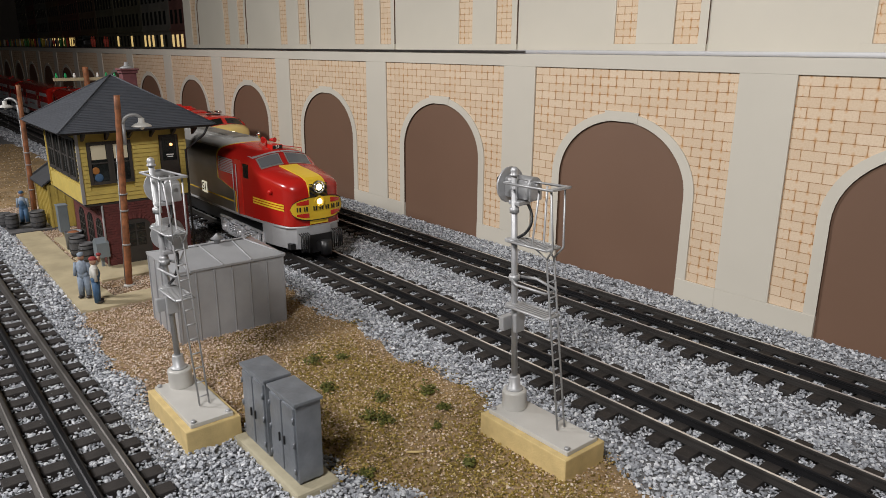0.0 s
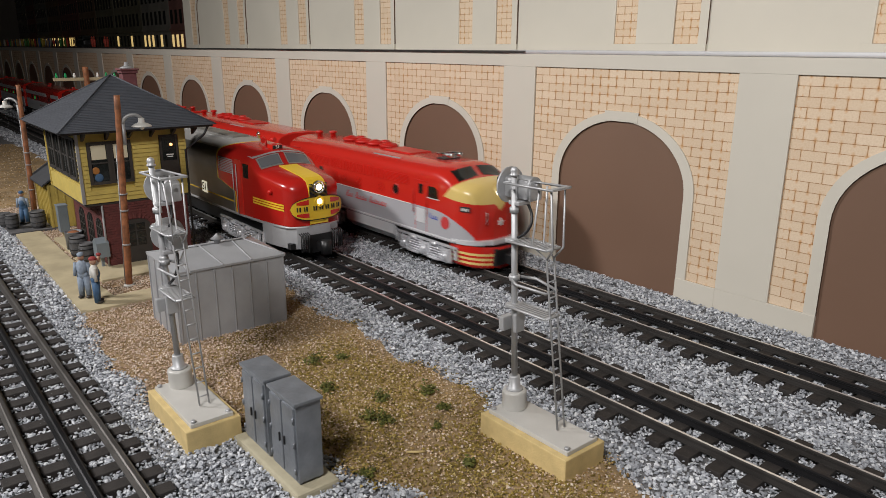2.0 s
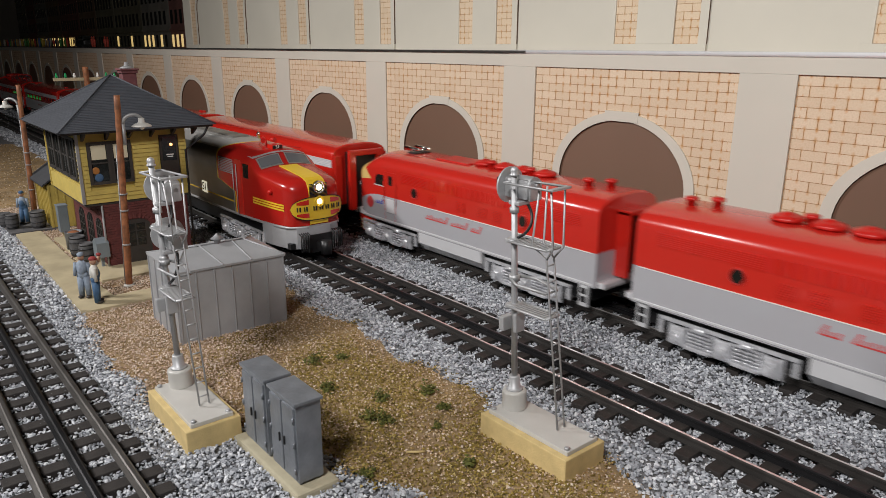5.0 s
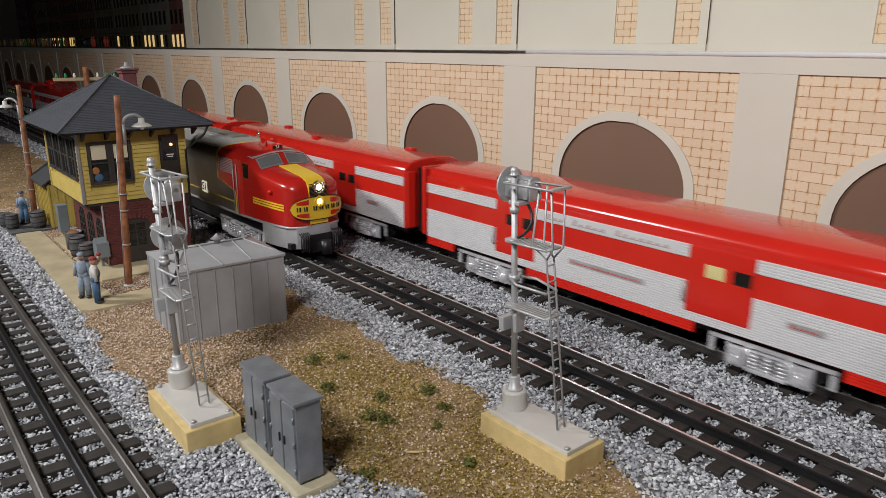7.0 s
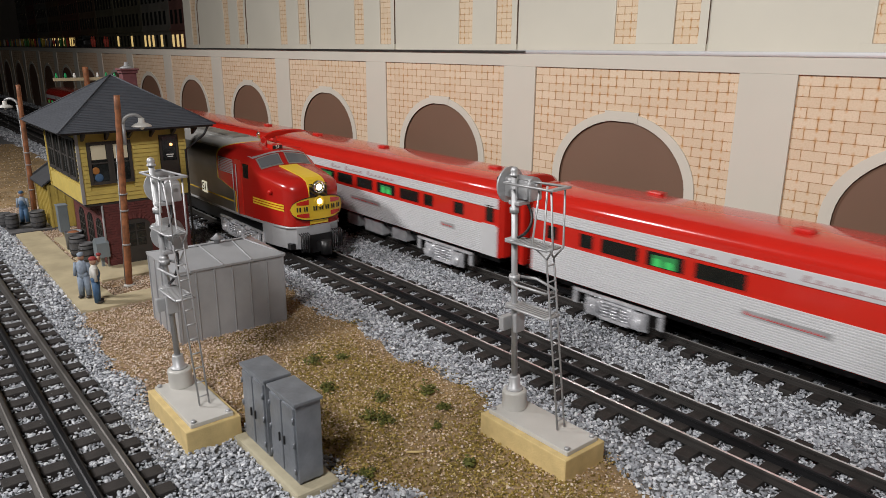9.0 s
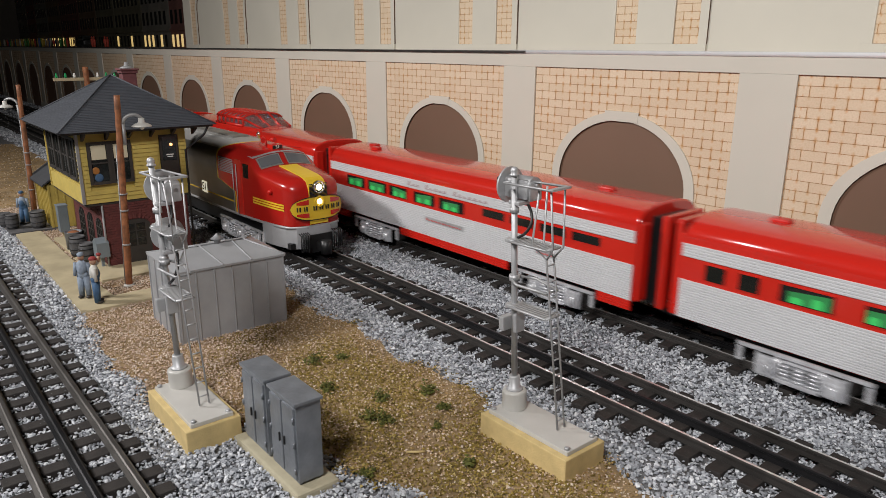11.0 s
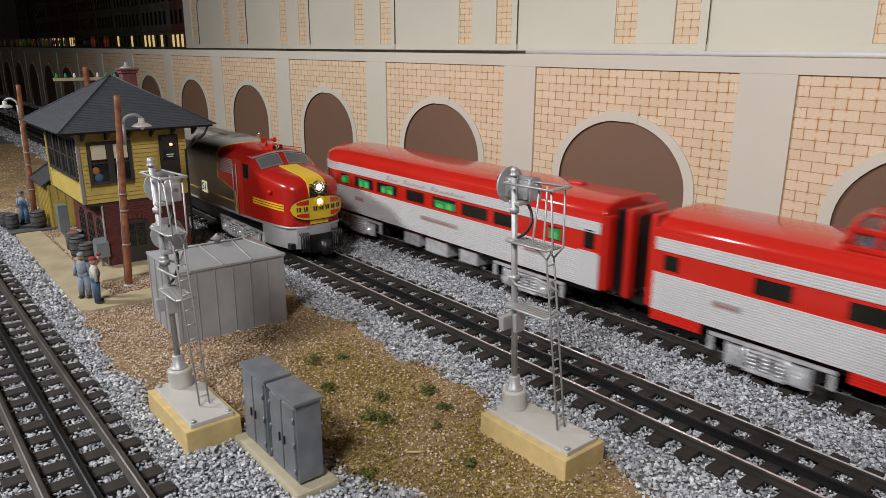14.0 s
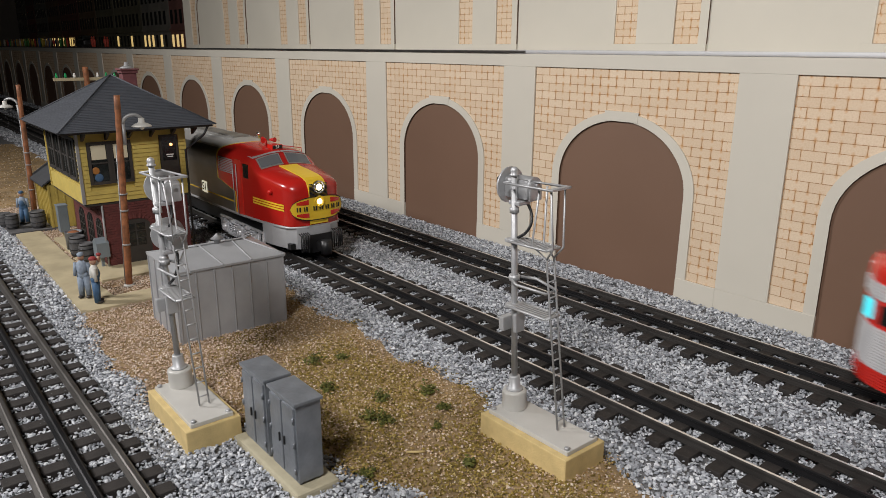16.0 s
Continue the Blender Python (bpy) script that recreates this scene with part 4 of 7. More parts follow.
def coach(label, windows, doors=(), skirt=True, lit=(), slits=(), dome=False, tail=False, vestibule=False, vents=(), blind=(), letters=(-0.225, -0.13), plates=(), boxes=True):
    root = empty("passenger_car", label, "railway car", group="red streamlined train")
    end = -LEN if not tail else -0.330
    st = [(0.0, W_COACH - 0.0006, Z_FLOOR, 0.0775, 0.0893, 2.5), (-0.0015, W_COACH, Z_FLOOR, 0.0780, 0.0905, 2.5)]
    for x in (-0.06, -0.12, -0.18, -0.24, -0.30):
        st.append((x, W_COACH, Z_FLOOR, 0.0780, 0.0905, 2.5))
    if tail:
        for u in (0.0, 0.2, 0.4, 0.55, 0.7, 0.8, 0.88, 0.94, 0.98, 1.0):
            w = W_COACH * max(0.05, 1 - u ** 2.6) ** 0.45
            st.append((-0.330 - 0.045 * u, w, Z_FLOOR, 0.0780 - 0.002 * u, 0.0905 - 0.006 * u ** 2.5, 2.5))
    else:
        st += [(-LEN + 0.0015, W_COACH, Z_FLOOR, 0.0780, 0.0905, 2.5), (-LEN, W_COACH - 0.0006, Z_FLOOR, 0.0775, 0.0893, 2.5)]
    smart(part("body", loft(st, 12, 4), M_RED, root, "glossy red body shell with rounded roof"), 0.5)
    for s in (-1, 1):
        y = s * W_COACH
        # ribbed bands, broken by the doors
        cuts = sorted(doors, reverse=True)
        a = -0.0015
        for d0, d1 in cuts:
            fluted(root, "letter_band", d1, a, Z_BAND0, Z_BAND1, s, W_COACH, M_SILVER_CAR)
            fluted(root, "side_fluting", d1, a, Z_SIL0 + 0.0055, Z_SIL1, s, W_COACH, M_SILVER_CAR)
            a = d0
        fluted(root, "letter_band", end, a, Z_BAND0, Z_BAND1, s, W_COACH, M_SILVER_CAR, "silver ribbed letter band")
        fluted(root, "side_fluting", end, a, Z_SIL0 + 0.0055, Z_SIL1, s, W_COACH, M_SILVER_CAR, "silver ribbed side panel")
        fluted(root, "side_fluting", end, -0.0015, Z_SIL0, Z_SIL0 + 0.0055, s, W_COACH, M_SILVER_CAR)
        if skirt:
            for x0, x1 in ((-0.252, -0.114), (-0.028, -0.0015), (end, -0.336)):
                if x0 < x1:
                    fluted(root, "skirt", x0, x1, Z_SKIRT - 0.0006, Z_SIL0, s, W_COACH, M_RED, "red ribbed skirt")
        for i, (x0, x1) in enumerate(windows):
            slit = (x0, x1) in slits
            z0, z1 = (0.0588, 0.0648) if slit else (0.0553, 0.0648)
            w = part("window", boxm(x0, x1, *sorted((y - s * 0.0008, y + s * 0.0002)), z0, z1, bev=0.0004), M_GLASSDARK, root)
            t = 0.0004
            bm = bmesh.new()
            ya, yb = sorted((y - s * 0.0002, y + s * 0.0005))
            box(bm, x0 - t, x1 + t, ya, yb, z1, z1 + t)
            box(bm, x0 - t, x1 + t, ya, yb, z0 - t, z0)
            box(bm, x0 - t, x0, ya, yb, z0, z1)
            box(bm, x1, x1 + t, ya, yb, z0, z1)
            part("window_frame", bm, M_RED, w)
            # glowing shapes laid on the dark pane stand in for the green-lit interior
            if i in lit:
                rng = random.Random(i * 7 + len(windows))
                width, tall = x1 - x0, z1 - z0
                yy = y + s * 0.00022
                m0, m1 = rng.uniform(0.03, 0.22), rng.uniform(0.78, 0.97)
                wall = prism(bmesh.new(), [(x0 + width * m0, z0 + 0.0006), (x0 + width * m1, z0 + 0.0006), (x0 + width * m1, z1 - tall * rng.uniform(0.08, 0.3)), (x0 + width * m0, z1 - tall * rng.uniform(0.08, 0.3))], "y", *sorted((yy, yy + s * 0.00005)))
                part("lit_cabin", wall, M_GREENDIM, w, "dim green glowing patch on the pane for cabin light")
                bm = bmesh.new()
                yy += s * 0.00008
                seats = 1 if width < 0.02 else 2
                for k in range(seats):
                    a = x0 + width * (m0 + (m1 - m0) * (k + rng.uniform(0.08, 0.2)) / seats)
                    b = a + width * (m1 - m0) / seats * rng.uniform(0.45, 0.7)
                    ht = z0 + tall * rng.uniform(0.42, 0.66)
                    prism(bm, [(a, z0 + 0.0006), (b, z0 + 0.0006), (b, ht - 0.0012), (b - (b - a) * 0.2, ht), (a + (b - a) * 0.25, ht), (a, ht - 0.0010)], "y", *sorted((yy, yy + s * 0.00006)))
                part("lit_seat", bm, M_GREENLIT, w, "green glowing seat shapes on the pane for cabin light")
        for d0, d1 in doors:
            d = part("baggage_door", boxm(d0 + 0.0006, d1 - 0.0006, *sorted((y - s * 0.0005, y + s * 0.0008)), Z_SIL0 + 0.0062, Z_BAND1, bev=0.0005), M_RED, root, "red sliding baggage door")
            for k, (u0, u1) in enumerate(((d0 + 0.0115, d0 + 0.0235), (d0 + 0.0285, d0 + 0.0395))):
                pale = (d0, k) in blind
                w = part("window", boxm(u0, u1, *sorted((y, y + s * 0.00095)), 0.0575, 0.0655, bev=0.0004), M_WARMPANE if pale else M_GLASSDARK, d)
                bm = bmesh.new()
                for z in (0.0571, 0.0655):
                    box(bm, u0 - 0.0004, u1 + 0.0004, *sorted((y, y + s * 0.0012)), z, z + 0.0004)
                for x in (u0 - 0.0004, u1):
                    box(bm, x, x + 0.0004, *sorted((y, y + s * 0.0012)), 0.0571, 0.0659)
            h = [(d0 - 0.0008, y, 0.0400), (d0 - 0.0008, y + s * 0.0022, 0.0400), (d0 - 0.0008, y + s * 0.0022, 0.0520), (d0 - 0.0008, y, 0.0520)]
            part("door_handle", tube(bmesh.new(), h, 0.0008, 6), M_SILVER, d, "silver vertical handle")
        if vestibule:
            part("vestibule_panel", boxm(-0.0190, -0.0035, *sorted((y, y + s * 0.0009)), Z_SIL0, Z_SIL1 + 0.001, bev=0.0003), M_SILVER_CAR, root, "plain silver vestibule door panel")
            part("vestibule_window", boxm(-0.0150, -0.0065, *sorted((y, y + s * 0.0008)), 0.0560, 0.0690, bev=0.0006), M_GLASSDARK, root)
        # lettering on the band and the name plate on the side
        yl = y + s * 0.00082
        part("letter_board", boxm(letters[0], letters[1], *sorted((yl - s * 0.0004, yl + s * 0.0001)), Z_BAND0 + 0.0012, Z_BAND1 - 0.0006), M_SILVER_CAR, root)
        script_bars(root, letters[0] + 0.005, letters[1] - 0.005, Z_BAND0 + 0.0024, 0.0038, s, yl + s * 0.0001, M_FADED, 0.5, 9)
        for x0, x1 in plates:
            p = part("name_plate", boxm(x0, x1, *sorted((yl - s * 0.0003, yl + s * 0.0001)), 0.0415, 0.0455, bev=0.0002), M_SILVER, root, "grey plate with red bars of lettering")
            script_bars(p, x0 + 0.002, x1 - 0.002, 0.0426, 0.0018, s, yl + s * 0.0001, M_REDTEXT, 0.0, 11, (max(3, round((x1 - x0) / 0.004)),), "lettering")
    # underframe boxes and trucks
    part("underframe", boxm(end + 0.01, -0.01, -0.022, 0.024, 0.0205, 0.0290), M_BLACK, root)
    for x in (-0.068, -0.295):
        truck(root, x, 0.072, 2, "coach")
    if boxes and not skirt:
        for x0, x1, z in ((-0.150, -0.128, 0.013), (-0.196, -0.166, 0.0115), (-0.228, -0.206, 0.0125)):
            part("equipment_box", boxm(x0, x1, -0.0275, 0.0275, z, 0.0240, bev=0.0012), M_TRUCK, root, "grey underfloor equipment box")
    # ends
    for x, d in ((0.0, 1), (-LEN, -1)):
        if tail and d < 0:
            continue
        bm = bmesh.new()
        for s in (-1, 1):
            box(bm, *sorted((x + d * 0.0085, x + d * 0.0135)), *sorted((s * 0.0130, s * 0.0205)), 0.0235, 0.0835, bev=0.0008)
        box(bm, *sorted((x + d * 0.0087, x + d * 0.0133)), -0.0203, 0.0203, 0.0790, 0.0850, bev=0.0012)
        part("diaphragm", bm, M_RED, root, "red diaphragm face plate at the car end")
        bm = bmesh.new()
        for k in range(4):
            box(bm, *sorted((x + d * 0.0021 * k, x + d * (0.0021 * k + 0.0014))), -0.0178, 0.0178, 0.0245, 0.0825, bev=0.0003)
        box(bm, *sorted((x, x + d * 0.0086)), -0.0165, 0.0165, 0.0250, 0.0815)
        part("bellows", bm, M_BLACK, root, "black folded bellows between cars")
        for s in (-1, 1):
            part("end_post", boxm(*sorted((x, x + d * 0.0030)), *sorted((s * 0.0225, s * 0.0315)), 0.0285, 0.0800, bev=0.001), M_RED, root)
        part("coupler", boxm(*sorted((x, x + d * 0.017)), -0.004, 0.004, 0.0150, 0.0205, bev=0.001), M_BLACK, root)
    for x, y in vents:
        bm = bmesh.new()
        box(bm, x - 0.0055, x + 0.0055, y - 0.0035, y + 0.0035, 0.0855 if abs(y) > 0.012 else 0.0890, 0.0895 if abs(y) > 0.012 else 0.0925, bev=0.0012)
        part("roof_vent", bm, M_FAN, root, "small red roof ventilator")
    if dome:
        st = [(-0.278, 0.020, 0.080, 0.0840, 0.0895, 2.4), (-0.270, 0.0285, 0.080, 0.0870, 0.0925, 2.6), (-0.180, 0.0285, 0.080, 0.0870, 0.0925, 2.6), (-0.150, 0.0250, 0.080, 0.0850, 0.0915, 2.4), (-0.130, 0.016, 0.080, 0.0830, 0.0900, 2.2)]
        smart(part("dome_base", loft(st, 10, 3), M_RED, root, "red fairing under the dome"), 0.7)
        st = [(-0.2685, 0.0235, 0.0885, 0.0940, 0.1000, 2.6), (-0.2650, 0.0258, 0.0885, 0.0965, 0.1045, 2.6), (-0.1860, 0.0258, 0.0885, 0.0965, 0.1045, 2.6), (-0.1500, 0.0205, 0.0885, 0.0900, 0.0915, 2.4)]
        smart(part("dome_glass", loft(st, 10, 2), M_DOMEGLASS, root, "tinted glass of the observation dome"), 0.7)
        for i in range(7):
            x = -0.2650 + 0.079 * i / 6
            pts = [(x, 0.0262, 0.0890)]
            for k in range(13):
                a = math.pi * k / 12
                pts.append((x, 0.0262 * math.copysign(abs(math.cos(a)) ** (2 / 2.6), math.cos(a)), 0.0965 + 0.0083 * math.sin(a) ** (2 / 2.6)))
            part("dome_rib", tube(bmesh.new(), pts + [(x, -0.0262, 0.0890)], 0.0016, 6), M_RED, root, "red rib of the dome")
        bm = bmesh.new()
        for yy, z, r in ((0.0255, 0.0992, 0.0019), (-0.0255, 0.0992, 0.0019), (0.0268, 0.0902, 0.0020), (-0.0268, 0.0902, 0.0020)):
            cyl(bm, (-0.2665, yy, z), (-0.1850, yy, z), r, None, 8)
        box(bm, -0.2660, -0.1850, -0.0095, 0.0095, 0.1040, 0.1055, bev=0.0006)
        for q in (-1, -0.35, 0.35, 1):
            cyl(bm, (-0.1860, q * 0.0245, 0.0985 if abs(q) > 0.5 else 0.1046), (-0.1500, q * 0.0200, 0.0905), 0.0014, None, 6)
            cyl(bm, (-0.2650, q * 0.0245, 0.0985 if abs(q) > 0.5 else 0.1046), (-0.2695, q * 0.0230, 0.0905), 0.0014, None, 6)
        part("dome_frame", bm, M_RED, root, "red rails of the dome")
        for i in range(6):
            for yy in (-0.015, 0.015):
                x = -0.2570 + 0.0132 * i
                part("dome_seat", boxm(x - 0.0035, x + 0.0025, yy - 0.006, yy + 0.006, 0.0885, 0.0975, bev=0.001), M_BLUESEAT if (i + (yy > 0)) % 3 == 0 else M_FAN, root, "moulded seat under the dome")
    if tail:
        # ribbed bands and windows carried round the rounded tail
        for name, z0, z1, material, grow in (("tail_band", Z_BAND0, Z_BAND1, M_SILVER_CAR, 0.0006), ("tail_fluting", Z_SIL0 + 0.003, Z_SIL1, M_SILVER_CAR, 0.0006), ("tail_skirt", Z_SKIRT, Z_SIL0 + 0.003, M_RED, 0.0004)):
            plan = []
            for u in (-0.02, 0.2, 0.4, 0.55, 0.7, 0.8, 0.88, 0.94, 0.98, 1.0):
                w = W_COACH * max(0.05, 1 - max(0, u) ** 2.6) ** 0.45 + grow
                plan.append((-0.330 - (0.045 + grow) * u, w))
            n = max(2, round((z1 - z0) / 0.00155))
            bm = bmesh.new()
            for i in range(n):
                h = (z1 - z0) / n
                prism(bm, plan + [(x, -w) for x, w in plan[::-1]], "z", z0 + i * h, z0 + (i + 0.75) * h)
            part(name, bm, material, root)
        for s in (-1, 1):
            for u, lit_m in ((0.60, M_GLASSDARK), (0.86, M_TEALLIT)):
                w = W_COACH * (1 - u ** 2.6) ** 0.45
                x = -0.330 - 0.045 * u
                slope = math.degrees(math.atan2(0.045, W_COACH * 0.45 * 2.6 * u ** 1.6 * (1 - u ** 2.6) ** -0.55))
                ang = s * (90 - slope)
                bm = boxm(-0.0042, 0.0042, -0.0010, 0.0002, 0.0553, 0.0648, bev=0.0002)
                bmesh.ops.transform(bm, matrix=pose(x, s * w, 0, 0, 0, ang), verts=bm.verts)
                part("tail_window", bm, lit_m, root)
        for s in (-1, 1):
            bm = bmesh.new()
            sphere(bm, (-0.342, s * 0.0285, 0.0795), 0.0030, 1.6, 1, 1)
            part("marker_lamp", bm, M_FAN, root, "small red marker lamp housing")
        part("tail_lamp", sphere(bmesh.new(), (-0.366, 0, 0.0855), 0.003, 1, 1, 1), M_FAN, root)
    return root


M_BLUESEAT = surface("blue_seat_moulding", (0.06, 0.10, 0.32), 0.5, var=0.2, relief=0.0)


def dome_pane():
    m, nt, b = mat("dome_glass")
    b.inputs["Base Color"].default_value = (0.75, 0.72, 0.70, 1)
    b.inputs["Roughness"].default_value = 0.06
    b.inputs["Transmission Weight"].default_value = 0.9
    b.inputs["IOR"].default_value = 1.15
    return m


M_DOMEGLASS = dome_pane()


M_NUMLIT = glow("lit_number_panel", (1.0, 0.93, 0.70), 0.55)


def alco():
    """The standing red-nosed passenger diesel on the middle track."""
    root = empty("warbonnet_locomotive", "parked red and silver model diesel locomotive with yellow nose stripe", "locomotive", -0.5305, TRACK_Y["middle"], 0)
    W = 0.0312
    floor = lambda x: 0.0335 + 0.0032 * min(1.0, max(0.0, (x + 0.12) / 0.12))
    st = [(-0.435, W, floor(-0.435), 0.082, 0.0985, 2.3)]
    for x, zt in ((-0.30, 0.099), (-0.20, 0.099), (-0.16, 0.0985), (-0.12, 0.0975), (-0.10, 0.0965), (-0.09, 0.0960), (-0.080, 0.0955), (-0.0735, 0.0950)):
        st.append((x, W, floor(x), 0.080, zt, 2.3))
    for u in (0.0, 0.06, 0.12, 0.18, 0.24, 0.30, 0.45, 0.6, 0.7, 0.78, 0.85, 0.90, 0.94, 0.97, 0.99, 1.0):
        x = -0.070 + 0.070 * u
        w = W * (1 - 0.20 * u ** 1.8) * max(0.10, 1 - u ** 15) ** 0.40
        if u < 0.24:
            t = u / 0.24
            zt = 0.0945 - 0.0125 * t * t * (3 - 2 * t)
        else:
            t = (u - 0.24) / 0.76
            zt = 0.0820 - 0.0055 * t - 0.0080 * t ** 14
        zs = min(0.080, zt - 0.005 - 0.006 * u)
        st.append((x, w, floor(x), zs, zt, 2.3 + 0.2 * u))
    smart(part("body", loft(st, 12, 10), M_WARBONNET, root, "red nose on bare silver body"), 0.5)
    part("body_sill", loft([(x + (0.0008 if x > -0.001 else 0), w + 0.0008, zb - 0.0022, zb - 0.0006, zb + 0.0002, 3.0) for x, w, zb, *_ in st], 4, 2), M_SILVER, root, "grey sill line")
    # yellow stripe down the nose
    bm = bmesh.new()
    prof = [(x, shell_top(st, x, 0.0)) for x in (-0.0525, -0.045, -0.035, -0.025, -0.015, -0.009, -0.005, -0.002)] + [(0.0006, 0.0700), (0.0010, 0.0660), (0.0012, 0.0375)]
    rows = [[bm.verts.new((x, s * 0.0088, z + 0.0004)) for s in (-1, 1)] for x, z in prof]
    low = [[bm.verts.new((x - 0.0030, s * 0.0088, z - 0.0030)) for s in (-1, 1)] for x, z in prof]
    for a, b, c, d in zip(rows, rows[1:], low, low[1:]):
        bm.faces.new((a[0], a[1], b[1], b[0]))
        for k in (0, 1):
            bm.faces.new((a[k], b[k], d[k], c[k]))
    bmesh.ops.recalc_face_normals(bm, faces=bm.faces)
    part("nose_stripe", bm, M_YELLOWPAINT, root, "yellow stripe over the nose")
    bm = bmesh.new()
    for k in range(11):
        z = 0.0615 + k * 0.0011
        box(bm, 0.0010, 0.0018, -0.0086, 0.0086, z, z + 0.0005)
    part("lamp_grille", bm, M_BLACK, root, "fine dark louvres behind the lamp")
    # headlamps
    for z, r in ((0.0700, 0.0046), (0.0575, 0.0040)):
        bm = bmesh.new()
        revolve(bm, [(r, 0), (r + 0.0010, 0.0), (r + 0.0010, 0.0030), (r, 0.0034), (r * 0.9, 0.0022)], 20, cap=False)
        bmesh.ops.transform(bm, matrix=Matrix.Translation((0.0004, 0, z)) @ Matrix.Rotation(radians(90), 4, "Y"), verts=bm.verts)
        lamp = part("headlamp", bm, M_CHROME if z > 0.06 else M_YELLOWPAINT, root, "round headlamp housing")
        part("lens", sphere(bmesh.new(), (0.0030, 0, z), r * 0.62, 0.3, 1, 1), M_LAMPLIT, lamp, "lit round lens")
    # nose herald: yellow wings with black letter strokes
    bm = bmesh.new()
    R = 0.0255
    def bend(y):
        return 0.0026 - (abs(y) / 0.030) ** 4 * 0.0115
    n = 36
    up, lo = [], []
    for i in range(n + 1):
        y = -R + 2 * R * i / n
        h = 0.0098 * (1 - (abs(y) / R) ** 3.2) ** 0.5
        up.append(bm.verts.new((bend(y), y, 0.0520 + h)))
        lo.append(bm.verts.new((bend(y), y, 0.0520 - h)))
    for i in range(n):
        bm.faces.new((lo[i], lo[i + 1], up[i + 1], up[i]))
    herald = part("nose_emblem", bm, M_YELLOWPAINT, root, "yellow oval nose emblem with dark strokes")
    for s in (-1, 1):
        for z0, z1 in ((0.0558, 0.0600), (0.0443, 0.0483)):
            bm = bmesh.new()
            vs = []
            for k in range(7):
                y = s * (0.0105 + 0.0105 * k / 6)
                f = 1 - (k / 6) ** 2 * 0.55
                mid = (z0 + z1) / 2 - (0.0008 * k / 6 if z0 > 0.05 else -0.0008 * k / 6)
                vs.append((y, mid - (z1 - z0) / 2 * f, mid + (z1 - z0) / 2 * f))
            for a, b in zip(vs, vs[1:]):
                q = [bm.verts.new((bend(y) + 0.0005, y, z)) for y, z in ((a[0], a[1]), (b[0], b[1]), (b[0], b[2]), (a[0], a[2]))]
                bm.faces.new(q)
            bmesh.ops.remove_doubles(bm, verts=bm.verts, dist=1e-6)
            part("emblem_field", bm, M_RED, herald)
    bm = bmesh.new()
    for i in range(n):
        y0, y1 = -R + 2 * R * i / n, -R + 2 * R * (i + 1) / n
        for sg in (-1, 1):
            ring = []
            for y in (y0, y1):
                h = 0.0098 * (1 - (abs(y) / R) ** 3.2) ** 0.5
                ring.append((y, 0.0520 + sg * h, 0.0520 + sg * (h + 0.0007)))
            bm.faces.new([bm.verts.new((bend(y) + 0.0004, y, z)) for y, z in ((ring[0][0], ring[0][1]), (ring[1][0], ring[1][1]), (ring[1][0], ring[1][2]), (ring[0][0], ring[0][2]))])
    part("emblem_outline", bm, M_BLACK, herald, "thin black outline")
    bm = bmesh.new()
    for i in range(7):
        y = 0.0205 - i * 0.0059 - (0.003 if i > 4 else 0)
        for dy, w in ((0, 0.0010), (0.0024, 0.0006)):
            x = bend(y - dy) + 0.0009
            box(bm, x - 0.001, x, y - dy - w, y - dy, 0.0502, 0.0540)
    part("emblem_strokes", bm, M_BLACK, herald, "black block strokes")
    # side stripes running back from the emblem
    for s in (-1, 1):
        bm = bmesh.new()
        for k in range(3):
            z = 0.0482 + k * 0.0022
            rows = []
            for i in range(10):
                x = -0.062 + 0.050 * i / 9
                u = (x + 0.070) / 0.070
                w = W * (1 - 0.20 * u ** 1.8) * max(0.10, 1 - u ** 15) ** 0.40 + 0.0005
                rows.append([bm.verts.new((x, s * w, z + dz + 0.0012)) for dz in (0, 0.0015)])
            for p, q in zip(rows, rows[1:]):
                bm.faces.new((p[0], q[0], q[1], p[1]))
        part("side_stripe", bm, M_YELLOWPAINT, root, "three yellow side stripes")
        y = s * W
        part("cab_door", boxm(-0.0985, -0.0835, *sorted((y - s * 0.0004, y + s * 0.0003)), 0.0335, 0.0850, bev=0.0003), M_RED, root)
        bm = bmesh.new()
        for x in (-0.1000, -0.0925):
            cyl(bm, (x, y + s * 0.0016, 0.034), (x, y + s * 0.0016, 0.0810), 0.0004, None, 6)
        part("handrail", bm, M_SILVER, root, "thin silver handrail")
        part("cab_side_window", boxm(-0.0800, -0.0690, *sorted((y - s * 0.0004, y + s * 0.0004)), 0.0700, 0.0830, bev=0.0006), M_GLASSDARK, root)
        bm = bmesh.new()
        for i in range(14):
            for j in range(9):
                box(bm, -0.1350 + i * 0.0024, -0.1335 + i * 0.0024, *sorted((y, y + s * 0.0005)), 0.0700 + j * 0.0016, 0.0709 + j * 0.0016)
        part("side_grille", bm, M_SILVER, root, "silver mesh side grille")
        # windshield pane
        high = lambda v: 0.0910 - 6.0 * v * v
        low = lambda v: 0.0836 - 4.0 * v * v
        w = part("windshield", shell_pane(st, s * 0.0034, s * 0.0240, -0.078, -0.054, low, high, 0.0006), M_PANE, root, "windshield pane with its pale grey reflection put into the colour")
        part("window_frame", shell_pane(st, s * 0.0024, s * 0.0252, -0.079, -0.0535, lambda v: low(v) - 0.0009, lambda v: high(v) + 0.0009, 0.0003), M_WINDRIM, w, "grey windshield rim")
